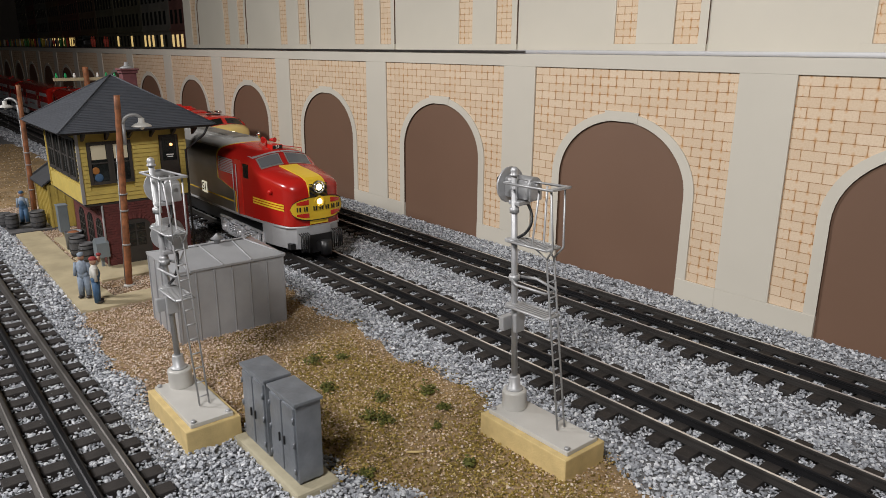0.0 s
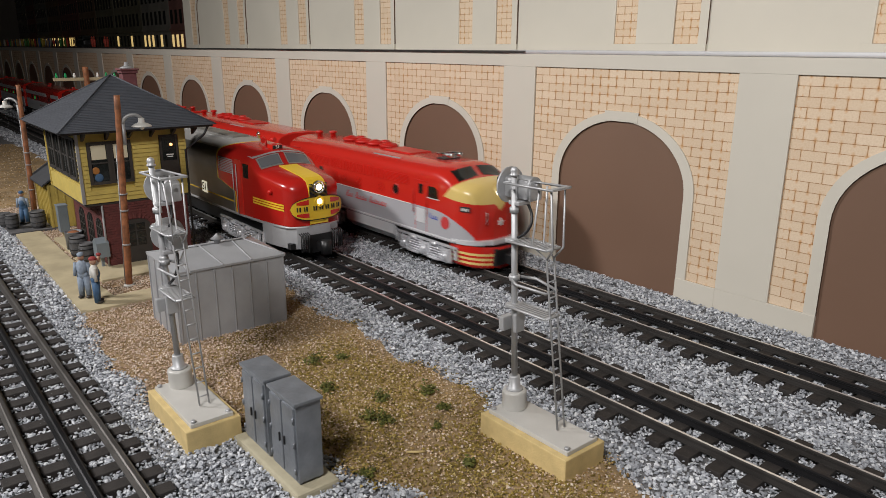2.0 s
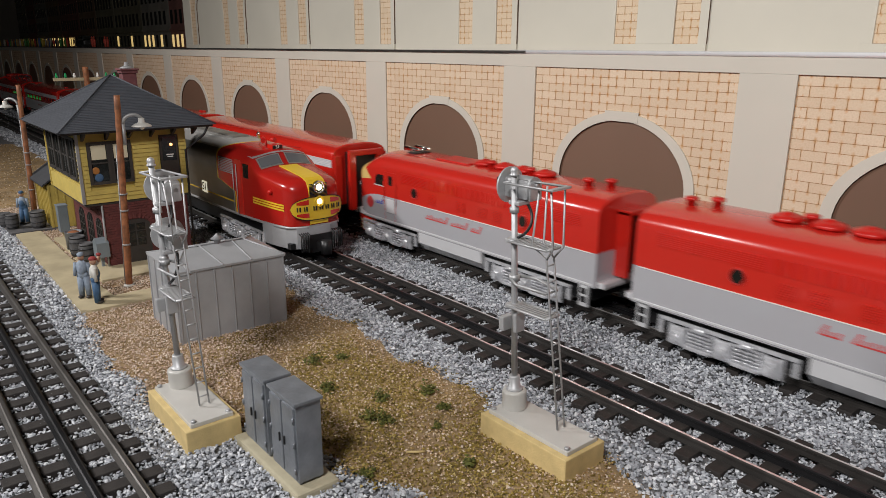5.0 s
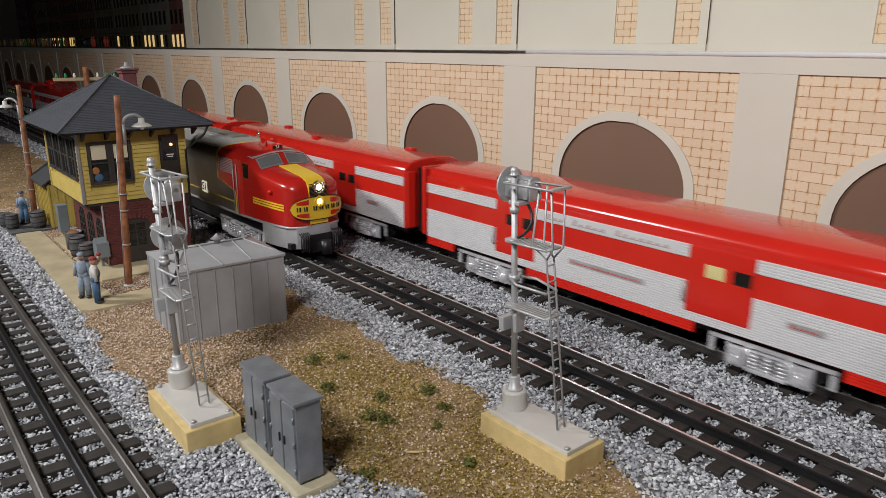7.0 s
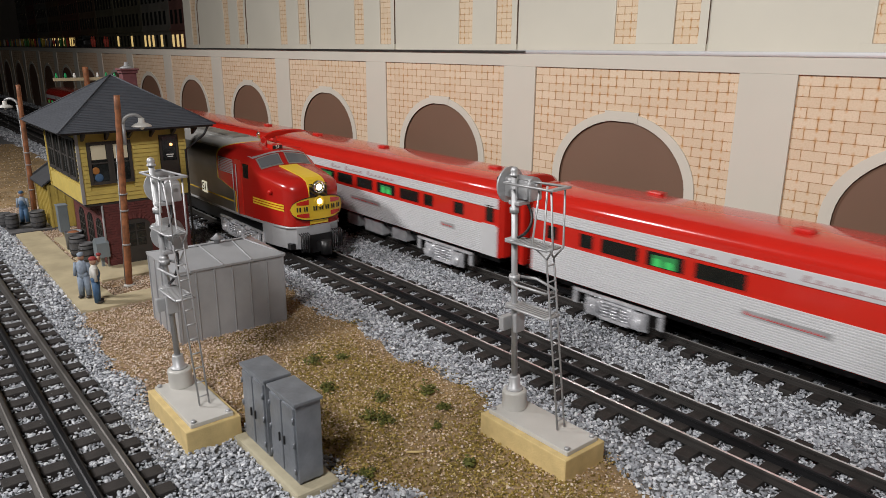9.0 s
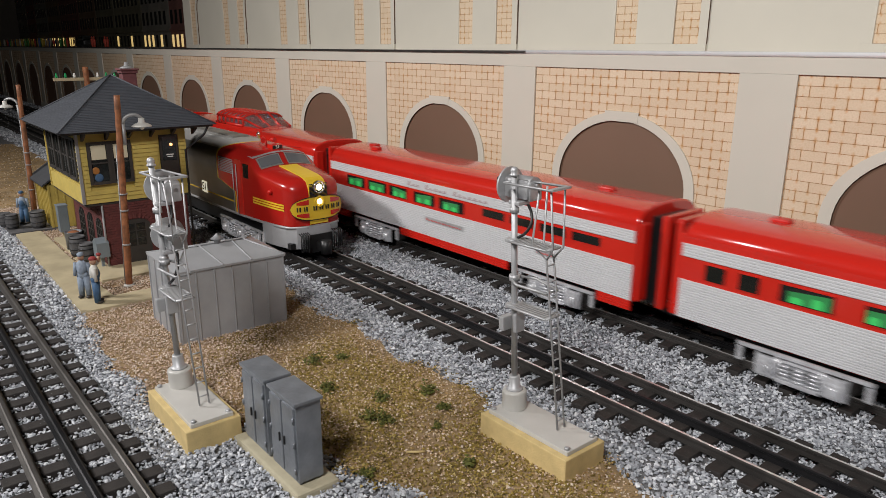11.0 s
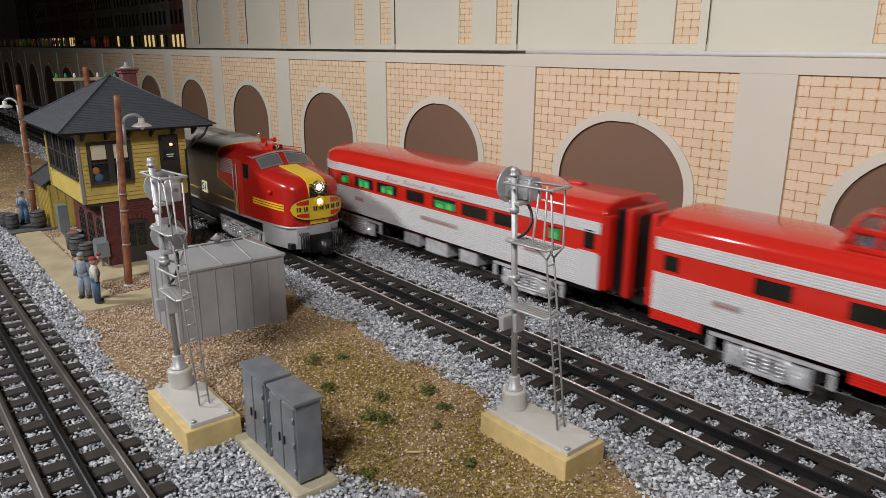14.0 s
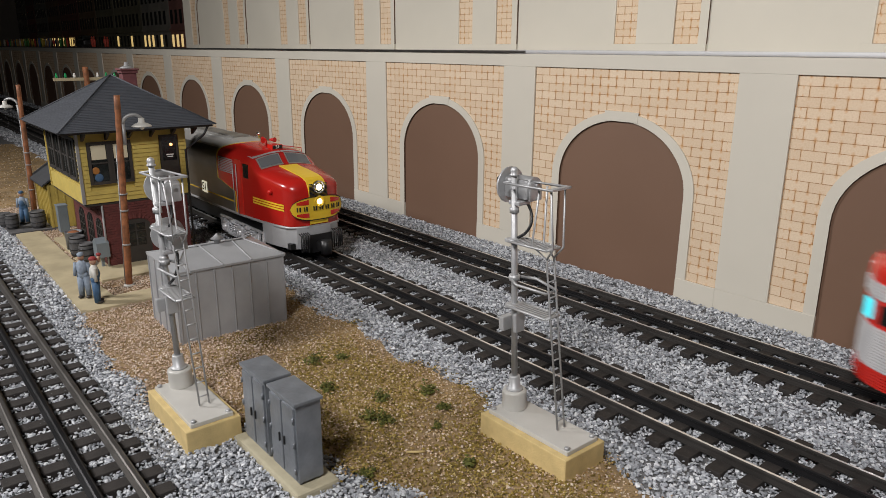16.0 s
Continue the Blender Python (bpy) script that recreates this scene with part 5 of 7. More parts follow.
        part("windshield_trim", shell_pane(st, s * 0.0002, s * 0.0268, -0.080, -0.0535, lambda v: high(v) + 0.0014, lambda v: high(v) + 0.0024, 0.0005, 10, 2), M_SILVER, w, "silver trim over the windshield")
        part("class_lamp", sphere(bmesh.new(), (-0.030, s * (W - 0.0012), 0.0640), 0.0022, 1, 1, 1), M_FAN, root)
        # number plate on the flank
        p = part("number_panel", boxm(-0.1830, -0.1705, *sorted((y, y + s * 0.0004)), 0.0415, 0.0530), M_NUMLIT, root, "lit number panel on the side")
    txt = bpy.data.curves.new("number", "FONT")
    txt.body, txt.size, txt.extrude = "51", 0.0110, 0.0002
    txt.align_x, txt.align_y = "CENTER", "CENTER"
    txt.materials.append(M_BLACK)
    t = new("number", txt)
    t.parent = root
    t.matrix_basis = pose(-0.1765, -W - 0.0006, 0.0472, 90, 0, 0)
    # roof: silver panels, horns, number box, whistle
    part("number_box", boxm(-0.081, -0.071, -0.0055, 0.0055, 0.0940, 0.0987, bev=0.0008), M_RED, root)
    txt2 = bpy.data.curves.new("number", "FONT")
    txt2.body, txt2.size, txt2.extrude = "51", 0.0040, 0.0002
    txt2.align_x, txt2.align_y = "CENTER", "CENTER"
    txt2.materials.append(M_WHITE)
    part("number_face", boxm(-0.0715, -0.0707, -0.0045, 0.0045, 0.0949, 0.0980), M_BLACK, root)
    t = new("number", txt2)
    t.parent = root
    t.matrix_basis = pose(-0.0705, 0, 0.0965, 90, 0, 90)
    bm = bmesh.new()
    for y, d in ((-0.004, 1), (0.004, 1), (0.0, -1)):
        cyl(bm, (-0.094, y, 0.1005), (-0.094 + d * 0.0065, y * 1.5, 0.1010), 0.0008, 0.0023, 12)
    cyl(bm, (-0.094, 0, 0.094), (-0.094, 0, 0.1005), 0.0013, None, 8)
    part("air_horn", bm, M_FAN, root, "red cluster of air horns")
    part("bell_stack", revolve(bmesh.new(), [(0.0012, 0), (0.0012, 0.003), (0.0024, 0.0034), (0.0008, 0.0065)], 10, (-0.118, 0.004, 0.0995)), M_CHROME, root)
    bm = bmesh.new()
    for i in range(60):
        x = -0.125 - i * 0.004
        for y in (-0.014, 0.014):
            sphere(bm, (x, y, 0.0976), 0.0006, 1, 1, 1, 6, 4)
    part("roof_rivets", bm, M_SILVER, root)
    for k in range(7):
        x = -0.150 - 0.040 * k
        part("roof_panel", boxm(x - 0.037, x, -0.0085, 0.0085, 0.0980, 0.0996, bev=0.0005), M_ROOFSILVER, root, "silver roof panel")
    bm = bmesh.new()
    tube(bm, [(-0.066, 0.022, 0.0880), (-0.066, 0.022, 0.0945), (-0.074, -0.002, 0.0985)], 0.0004, 5)
    part("cab_rail", bm, M_FAN, root)
    # pilot
    plan = [(-0.046, 0.0312), (-0.030, 0.0298), (-0.012, 0.0260), (-0.003, 0.0200), (0.001, 0.010), (0.0014, 0.0)]
    part("pilot", prism(bmesh.new(), plan + [(x, -w) for x, w in plan[::-1] if w], "z", 0.0165, 0.0352), M_PILOT, root, "grey pilot below the nose")
    part("coupler_opening", boxm(-0.010, 0.0024, -0.0115, 0.0115, 0.0125, 0.0285), M_BLACK, root)
    part("coupler", cyl(boxm(0.0, 0.012, -0.0045, 0.0045, 0.0145, 0.0225, bev=0.001), (0.011, 0, 0.0125), (0.011, 0, 0.0245), 0.0048, None, 10), M_BLACK, root)
    for s in (-1, 1):
        bm = bmesh.new()
        for k in range(5):
            y = s * (0.0135 + k * 0.0022)
            tube(bm, [(0.001, y * 0.9, 0.0310), (0.0045, y * 0.9, 0.0295), (0.0045, y * 0.9, 0.0150)], 0.0007, 5)
        part("brake_hose", bm, M_BLACK, root, "black hanging air hoses")
        part("step_opening", boxm(-0.0095, -0.0040, *sorted((s * 0.0215, s * 0.0262)), 0.0165, 0.0215), M_BLACK, root)
    part("underframe", boxm(-0.42, -0.035, -0.024, 0.024, 0.015, 0.0300), M_BLACK, root)
    truck(root, -0.092, 0.096, 3, "diesel")
    truck(root, -0.340, 0.096, 3, "diesel")
    return root


def pane_glass():
    m, nt, b = mat("grey_reflection_pane")
    # opaque grey: the pale reflection on the glass is mixed into this colour
    b.inputs["Base Color"].default_value = (0.13, 0.137, 0.147, 1)
    b.inputs["Roughness"].default_value = 0.08
    return m


M_PANE = pane_glass()
M_WINDRIM = surface("dull_silver_window_rim", (0.36, 0.35, 0.34), 0.35, metal=0.5, var=0.1, relief=0.0)
M_ROOFSILVER = surface("dull_silver_roof", (0.33, 0.32, 0.30), 0.4, metal=0.7, var=0.12, relief=0.0)
M_PILOT = surface("grey_pilot_paint", (0.42, 0.43, 0.45), 0.4, metal=0.25, var=0.1, relief=0.0)


# ---- island between the tracks ----
M_GRIT = island("tan_soil_grit", [(0.0, (0.20, 0.115, 0.035)), (0.3, (0.38, 0.245, 0.09)), (0.65, (0.52, 0.36, 0.17)), (0.88, (0.66, 0.52, 0.37)), (1.0, (0.82, 0.73, 0.60))])
M_PALEGRIT = island("pale_pinkish_grit", [(0.0, (0.30, 0.20, 0.13)), (0.3, (0.56, 0.41, 0.30)), (0.65, (0.72, 0.56, 0.44)), (0.88, (0.82, 0.68, 0.56)), (1.0, (0.86, 0.78, 0.69))])
M_TURF = island("brown_turf_flock", [(0.0, (0.12, 0.080, 0.012)), (0.4, (0.24, 0.168, 0.028)), (0.75, (0.36, 0.255, 0.050)), (1.0, (0.56, 0.44, 0.18))])
M_TUFT = island("green_flock", [(0.0, (0.055, 0.065, 0.010)), (0.6, (0.13, 0.135, 0.022)), (1.0, (0.25, 0.23, 0.05))])
M_SHINGLE = surface("black_sheet_roof", (0.035, 0.037, 0.042), 0.7, var=0.2)
M_BARREL = surface("weathered_barrel_wood", (0.085, 0.083, 0.085), 0.75, var=0.35, scale=150, relief=0.0004)
M_HOOP = surface("dark_iron_hoop", (0.04, 0.04, 0.042), 0.5, metal=0.6, var=0.2)
M_GREYBOX = surface("blue_grey_box_paint", (0.17, 0.20, 0.22), 0.55, var=0.15)

M_SIGN = surface("white_sign_board", (0.62, 0.58, 0.55), 0.6, var=0.06, relief=0.0)
M_GLASSGREEN = surface("green_glass_insulator", (0.02, 0.30, 0.10), 0.15, var=0.1, relief=0.0)
M_CONDUIT = surface("grey_conduit", (0.30, 0.30, 0.30), 0.5, metal=0.3, var=0.15)
M_BRASS = surface("shade_cloth", (0.55, 0.50, 0.36), 0.7, var=0.08, relief=0.0)


def soil_cover():
    rng = np.random.default_rng(8)
    for name, n, x0, x1, size, material, label, lift in (
            ("soil_grit", 64000, -0.95, -0.10, 0.00068, M_GRIT, "fine tan and cream soil grit", 0.0012),
            ("pale_grit", 90000, -0.95, -0.10, 0.00068, M_PALEGRIT, "fine pale pinkish beige soil grit", 0.0017),
            ("far_grit", 16000, -1.6, -0.95, 0.0012, M_GRIT, "tan soil grit beyond the tower", 0.0012),
            ("turf", 60000, -0.60, -0.10, 0.00075, M_TURF, "brown and olive flock turf on the soil", 0.0014)):
        x, y = rng.uniform(x0, x1, n), rng.uniform(0.09, 0.25, n)
        keep = soil(x, y + rng.normal(0, 0.004, n))
        # turf thickens toward the open middle, grit lies round the edges and by the shed
        patch = np.sin(x * 37 + 1.3) * np.sin(y * 52 + x * 9) + 0.6 * np.sin(x * 88 + y * 70) + np.clip((x + 0.375) * 12, -2.2, 1.0) - 1.6 * np.exp(-((y - 0.232) / 0.012) ** 2)
        chance = 1 / (1 + np.exp(-3 * patch))
        pale = 1 / (1 + np.exp(45 * (x + 0.352 - 1.6 * (0.144 - y) + 0.012 * np.sin(x * 71 + y * 40))))
        if name == "turf":
            keep &= rng.uniform(0, 1, n) < chance * (1.0 - 0.85 * pale)
        elif name == "pale_grit":
            keep &= rng.uniform(0, 1, n) < pale + 0.16
        else:
            keep &= rng.uniform(0, 1, n) < (1.0 - 0.45 * chance) * (1.0 - 0.8 * pale)
        v, f = grains(np.stack([x[keep], y[keep]], 1), rng.uniform(0, 0.0009, keep.sum()) + lift, rng.uniform(0.5, 1.3, keep.sum()) * size, rng)
        tagged(new(name, raw_mesh(name, v, f, [material], 3)), label, "ground cover", kind="stuff")
    # low flock tufts
    for x, y, r in ((-0.3508, 0.1897, 0.006), (-0.3149, 0.1782, 0.006), (-0.2863, 0.1946, 0.006), (-0.273, 0.1784, 0.0065), (-0.266, 0.183, 0.006), (-0.258, 0.2148, 0.004), (-0.2331, 0.150, 0.004), (-0.2772, 0.2194, 0.006), (-0.245, 0.200, 0.003), (-0.345, 0.206, 0.004), (-0.21, 0.19, 0.004)):
        n = 110
        d = rng.normal(size=(n, 3)) * np.array([r * 0.36, r * 0.36, r * 0.34])
        v, f = grains(np.stack([x + d[:, 0], y + d[:, 1]], 1), 0.0022 + np.abs(d[:, 2]), rng.uniform(0.5, 1.2, n) * 0.0009, rng)
        tagged(new("grass_tuft", raw_mesh("grass_tuft", v, f, [M_TUFT], 3)), "small olive green flock grass tuft on soil", "grass", "grass tufts", "stuff")
    bm = bmesh.new()
    tube(bm, [(-0.2355, 0.1735, 0.0030), (-0.232, 0.1765, 0.0034), (-0.2302, 0.1805, 0.0030)], 0.0006, 6)
    tagged(part("twig", bm, M_YBLOCK), "short pale dry twig lying on turf", "twig")


def relay_cabinet(x0, seed):
    root = empty("relay_cabinet", "weathered grey metal trackside relay cabinet with double doors", "cabinet", x0, 0.1205, 0.004, group="relay cabinets on the pad")
    w, d, h = 0.0240, 0.0122, 0.0395
    part("body", boxm(0.0003, w - 0.0003, 0.0003, d, 0.0012, h - 0.0012, bev=0.0003), M_CABINET, root)
    bm = bmesh.new()
    box(bm, -0.0008, w + 0.0008, -0.0008, d + 0.0008, h - 0.0015, h, bev=0.0004)
    part("lid", bm, M_CABINET, root, "overhanging sheet lid")
    for k in (0, 1):
        a = 0.0013 + k * (w / 2 - 0.0006)
        door = part("door", boxm(a, a + w / 2 - 0.0019, -0.0006, 0.0006, 0.0028, h - 0.0030, bev=0.0003), M_CABINET, root)
        bm = bmesh.new()
        for z in (0.0060, 0.0185, 0.0300):
            cyl(bm, (a + (0 if k == 0 else w / 2 - 0.0019), -0.0008, z), (a + (0 if k == 0 else w / 2 - 0.0019), -0.0008, z + 0.0026), 0.0005, None, 6)
        part("hinge", bm, M_CABINET, door)
        xx = a + (w / 2 - 0.0035 if k == 0 else 0.0014)
        part("latch", boxm(xx - 0.0003, xx + 0.0003, -0.0013, -0.0005, 0.0165, 0.0205), M_HOOP, door)
    bm = bmesh.new()
    for x in (0.0015, w - 0.0025):
        for y in (0.0012, d - 0.0020):
            box(bm, x, x + 0.0012, y, y + 0.0012, -0.0005, 0.0014)
    part("foot", bm, M_CABINET, root)
    return root


def pad_and_cabinets():
    tagged(part("concrete_pad", boxm(-0.299, -0.2355, 0.1165, 0.1375, -0.001, 0.004, bev=0.0014), M_PAD), "pale olive concrete pad under relay cabinets", "pad")
    relay_cabinet(-0.2930, 1)
    relay_cabinet(-0.2648, 2)


def metal_shed():
    root = empty("metal_shed", "grey ribbed sheet metal trackside shed with roof vent", "shed", -0.4275, 0.1380, 0.0, -2)
    w, d, h = 0.0580, 0.0730, 0.0490
    part("wall_shell", boxm(-w, 0, 0, d, -0.002, h), M_GREYSHED, root)
    for i in range(7):
        y = 0.0008 + (d - 0.0016) * i / 6
        part("rib", boxm(-0.0002, 0.0005, y - 0.0004, y + 0.0004, 0.0, h - 0.0005, bev=0.0002), M_GREYSHED, root)
    for i in range(5):
        x = -w + 0.0008 + (w - 0.0016) * i / 4
        part("rib", boxm(x - 0.0005, x + 0.0005, -0.0008, 0.0002, 0.0, h - 0.0005, bev=0.0002), M_GREYSHED, root)
    # low hipped roof, ridge along the length
    o, hip = 0.0008, 0.0170
    ridge = h + 0.0068
    xe, xw, ys, yn, xm = o, -w - o, -o, d + o, -w / 2
    ra, rb = (xm, ys + hip, ridge), (xm, yn - hip, ridge)
    corners = [(xe, ys, h), (xe, yn, h), (xw, yn, h), (xw, ys, h)]
    for pts in ([corners[0], corners[1], rb, ra], [corners[2], corners[3], ra, rb], [corners[3], corners[0], ra], [corners[1], corners[2], rb]):
        bm = bmesh.new()
        up = [bm.verts.new((x, y, z + 0.0008)) for x, y, z in pts]
        dn = [bm.verts.new((x, y, z - 0.0006)) for x, y, z in pts]
        bm.faces.new(up)
        bm.faces.new(dn[::-1])
        for i in range(len(pts)):
            k = (i + 1) % len(pts)
            bm.faces.new((dn[i], dn[k], up[k], up[i]))
        slope = part("roof_slope", bm, M_GREYSHED, root, "sheet metal roof slope")
        if len(pts) == 4:
            e0, e1, r1, r0 = [Vector(q) for q in pts]
            lift = Vector((0, 0, 0.0009))
            for q0, q1 in ((e0, r0), (e1, r1), (r0, r1), (e0.lerp(e1, 0.42), r0.lerp(r1, 0.24)), (e0.lerp(e1, 0.68), r0.lerp(r1, 0.80))):
                part("roof_seam", tube(bmesh.new(), [q0 + lift, q1 + lift], 0.0006, 6), M_GREYSHED, slope)
    bm = bmesh.new()
    revolve(bm, [(0.0022, -0.002), (0.0022, 0.0034), (0.0030, 0.0036), (0.0044, 0.0038), (0.0006, 0.0068), (0.0003, 0.0076)], 16, (-w / 2 - 0.001, d * 0.53, ridge))
    part("roof_ventilator", bm, M_GREYSHED, root, "mushroom roof ventilator")
    return root


def signal(x, y, heads, label, lean):
    root = empty("signal_mast", label, "railway signal", x, y, 0, group="searchlight signals")
    part("base_block", boxm(-0.0085, 0.0465, -0.0150, 0.0120, -0.001, 0.0122, bev=0.0006), M_YBLOCK, root, "yellow painted board base block")
    plate = part("base_plate", boxm(-0.0062, 0.0445, -0.0118, 0.0092, 0.0122, 0.0144, bev=0.0004), M_PLATE, root, "pale grey plastic base plate")
    for px, py in ((-0.0045, -0.0098), (-0.0045, 0.0072), (0.0425, -0.0098), (0.0425, 0.0072)):
        part("bolt", revolve(bmesh.new(), [(0.0013, 0), (0.0013, 0.0008), (0.0007, 0.0012)], 8, (px, py, 0.0144)), M_SILVER, plate)
    part("pedestal", revolve(bmesh.new(), [(0.0061, 0), (0.0061, 0.0003), (0.0060, 0.0084), (0.0060, 0.0088), (0.0056, 0.0094), (0.0046, 0.0097), (0.0044, 0.0097), (0.0030, 0.0097)], 28, (0, 0, 0.0144)), M_PLATE, root, "pale grey plastic pedestal")
    part("collar", revolve(bmesh.new(), [(0.0042, 0), (0.0042, 0.0008), (0.0040, 0.0009), (0.0030, 0.0014), (0.0028, 0.0070), (0.0027, 0.0072), (0.0021, 0.0076)], 20, (0, 0, 0.0240)), M_SILVER, root, "silver mast collar")
    part("mast", cylm((0, 0, 0.030), (0, 0, 0.1310), 0.0015, 0.0014, 16), M_SILVER, root, "silver painted mast tube")
    part("finial", revolve(bmesh.new(), [(0.0022, 0), (0.0022, 0.0007), (0.0016, 0.0011), (0.0019, 0.0022), (0.0015, 0.0036), (0.0005, 0.0041)], 16, (0, 0, 0.1300)), M_SILVER, root)
    top = 0.1272
    for zh in heads:
        hy = 0.0062
        head = part("target", cylm((-0.0112, hy, zh), (-0.0100, hy, zh), 0.0101, None, 32), M_SILVER, root, "round silver target disc")
        bm = bmesh.new()
        box(bm, -0.0100, 0.0075, hy - 0.0052, hy + 0.0052, zh - 0.0060, zh + 0.0050, bev=0.0012)
        cyl(bm, (-0.0095, hy, zh + 0.0012), (0.0082, hy, zh + 0.0012), 0.0052, None, 16)
        box(bm, 0.0075, 0.0092, hy - 0.0046, hy + 0.0046, zh - 0.0066, zh + 0.0040, bev=0.0008)
        cyl(bm, (0.0088, hy, zh + 0.002), (0.0108, hy, zh + 0.002), 0.0012, None, 8)
        part("lamp_case", bm, M_SILVER, head, "ribbed silver lamp case")
        part("hood", cylm((-0.0185, hy, zh + 0.0015), (-0.0112, hy, zh + 0.0015), 0.0030, 0.0030, 14), M_BLACK, head, "short black hood")
        shrink = Matrix.Translation((0, hy, zh)) @ Matrix.Diagonal((0.84, 0.84, 0.84, 1)) @ Matrix.Translation((0, -hy, -zh))
        for ob in (head, *head.children):
            ob.data.transform(shrink)
        bm = bmesh.new()
        box(bm, -0.003, 0.004, -0.001, hy, zh - 0.0075, zh - 0.0055, bev=0.0005)
        cyl(bm, (0, 0, zh - 0.0110), (0, 0, zh - 0.0085), 0.0022, None, 14)
        part("head_bracket", bm, M_SILVER, head)
        bm = bmesh.new()
        pts = []
        for k in range(9):
            a = k / 8
            pts.append((0.0068 * math.sin(a * math.pi) ** 0.7 + 0.002 * a, hy * (1 - a) + 0.0002, zh - 0.0062 - 0.0165 * a))
        tube(bm, pts, 0.0007, 6)
        part("cable", bm, M_BLACK, head, "black cable loop")
    # platforms and hoops
    for z, kind in ((top, "rail"), (top - 0.0270, "grid"), (top - 0.0455, "hoop"), (top - 0.0590, "grid")):
        bm = bmesh.new()
        if kind == "grid":
            x0, x1, y0, y1 = 0.0005, 0.0240, -0.0045, 0.0045
            for yy in (y0, y1):
                cyl(bm, (x0, yy, z), (x1, yy, z), 0.0006, None, 6)
            for xx in (x0, x1):
                cyl(bm, (xx, y0, z), (xx, y1, z), 0.0006, None, 6)
            box(bm, -0.0030, 0.0030, -0.0035, 0.0035, z - 0.0012, z + 0.0008, bev=0.0004)
            deck = part("service_platform", bm, M_SILVER, root, "small slatted silver platform")
            first = None
            for k in range(13):
                xx = x0 + (x1 - x0) * (k + 0.5) / 13
                if first is None:
                    first = part("slat", boxm(-0.0005, 0.0005, y0, y1, -0.0003, 0.0004), M_SILVER, deck)
                    sl = first
                else:
                    sl = new("slat", first.data)
                    sl.parent = deck
                sl.location = (xx, 0, z)
        elif kind == "hoop":
            tube(bm, [(0.0005, -0.0030, z), (0.0065, -0.0052, z - 0.001), (0.0225, -0.0030, z - 0.002), (0.0225, 0.0045, z - 0.002), (0.0085, 0.0058, z), (0.0005, 0.0030, z)], 0.0007, 6)
            cyl(bm, (0, 0, z - 0.0014), (0, 0, z + 0.0014), 0.0026, None, 12)
            part("hoop", bm, M_SILVER, root)
        else:
            tube(bm, [(-0.0018, -0.0050, z), (0.0270, -0.0050, z), (0.0270, 0.0070, z), (-0.0018, 0.0050, z), (-0.0018, -0.0050, z)], 0.0006, 6)
            box(bm, 0.0245, 0.0275, -0.0050, 0.0068, z - 0.0004, z + 0.0004)
            part("top_frame", bm, M_SILVER, root)
    # ladder with its flared cage
    bm = bmesh.new()
    za, zb = 0.0144, top - 0.0320
    xa, xb = 0.0295, 0.0215
    for s in (-1, 1):
        yo = 0.0008 + s * 0.0024
        tube(bm, [(xa, yo, za), (xb, yo, zb), (xb - 0.0060, yo + s * 0.0014 - 0.0016, zb + 0.0060), (xb - 0.0035, yo - 0.0010, top)], 0.00048, 6)
        tube(bm, [(xb, yo, zb), (xb + 0.0045, yo + s * 0.0010, zb + 0.0055), (xb + 0.0040, yo + s * 0.002, top)], 0.00048, 6)
    part("ladder_rail", bm, M_SILVER, root)
    for k in range(11):
        t = (k + 0.6) / 11
        xx, zz = xa + (xb - xa) * t, za + (zb - za) * t
        part("rung", cylm((xx, -0.0018, zz), (xx, 0.0034, zz), 0.0004, None, 6), M_SILVER, root)
    part("relay_box", boxm(-0.0045, -0.0012, -0.0062, 0.0005, top - 0.0715, top - 0.0645, bev=0.0006), M_SILVER, root, "small silver box on the mast")
    part("relay_box", boxm(0.0018, 0.0040, -0.0030, 0.0030, top - 0.0720, top - 0.0625, bev=0.0006), M_SILVER, root)
    # the mast stands a little out of plumb on its plate
    foot = Matrix.Translation((0, 0, 0.0144))
    tilt = foot @ Matrix.Rotation(radians(lean), 4, Vector((0.77, -0.638, 0))) @ foot.inverted()
    for ob in root.children:
        if not ob.name.startswith("base_"):
            ob.matrix_basis = tilt @ ob.matrix_basis
    return root


def barrel(x, y, s=1.0, lie=False):
    root = empty("barrel", "weathered grey wooden barrel with iron hoops", "barrel", x, y, 0.004, group="barrels by the tower")
    prof = [(0.0062, 0), (0.0072, 0.005), (0.0074, 0.009), (0.0070, 0.014), (0.0062, 0.0178), (0.0054, 0.0178), (0.0053, 0.0168)]
    part("barrel_body", revolve(bmesh.new(), [(r * s, z * s) for r, z in prof], 18), M_BARREL, root)
    for z, r in ((0.002, 0.0067), (0.006, 0.00745), (0.0122, 0.00735), (0.0160, 0.0068)):
        part("hoop", revolve(bmesh.new(), [(r * s, z * s), (r * s + 0.0002, z * s), (r * s + 0.0002, (z + 0.001) * s), (r * s, (z + 0.001) * s)], 18, cap=False), M_HOOP, root)
    return root


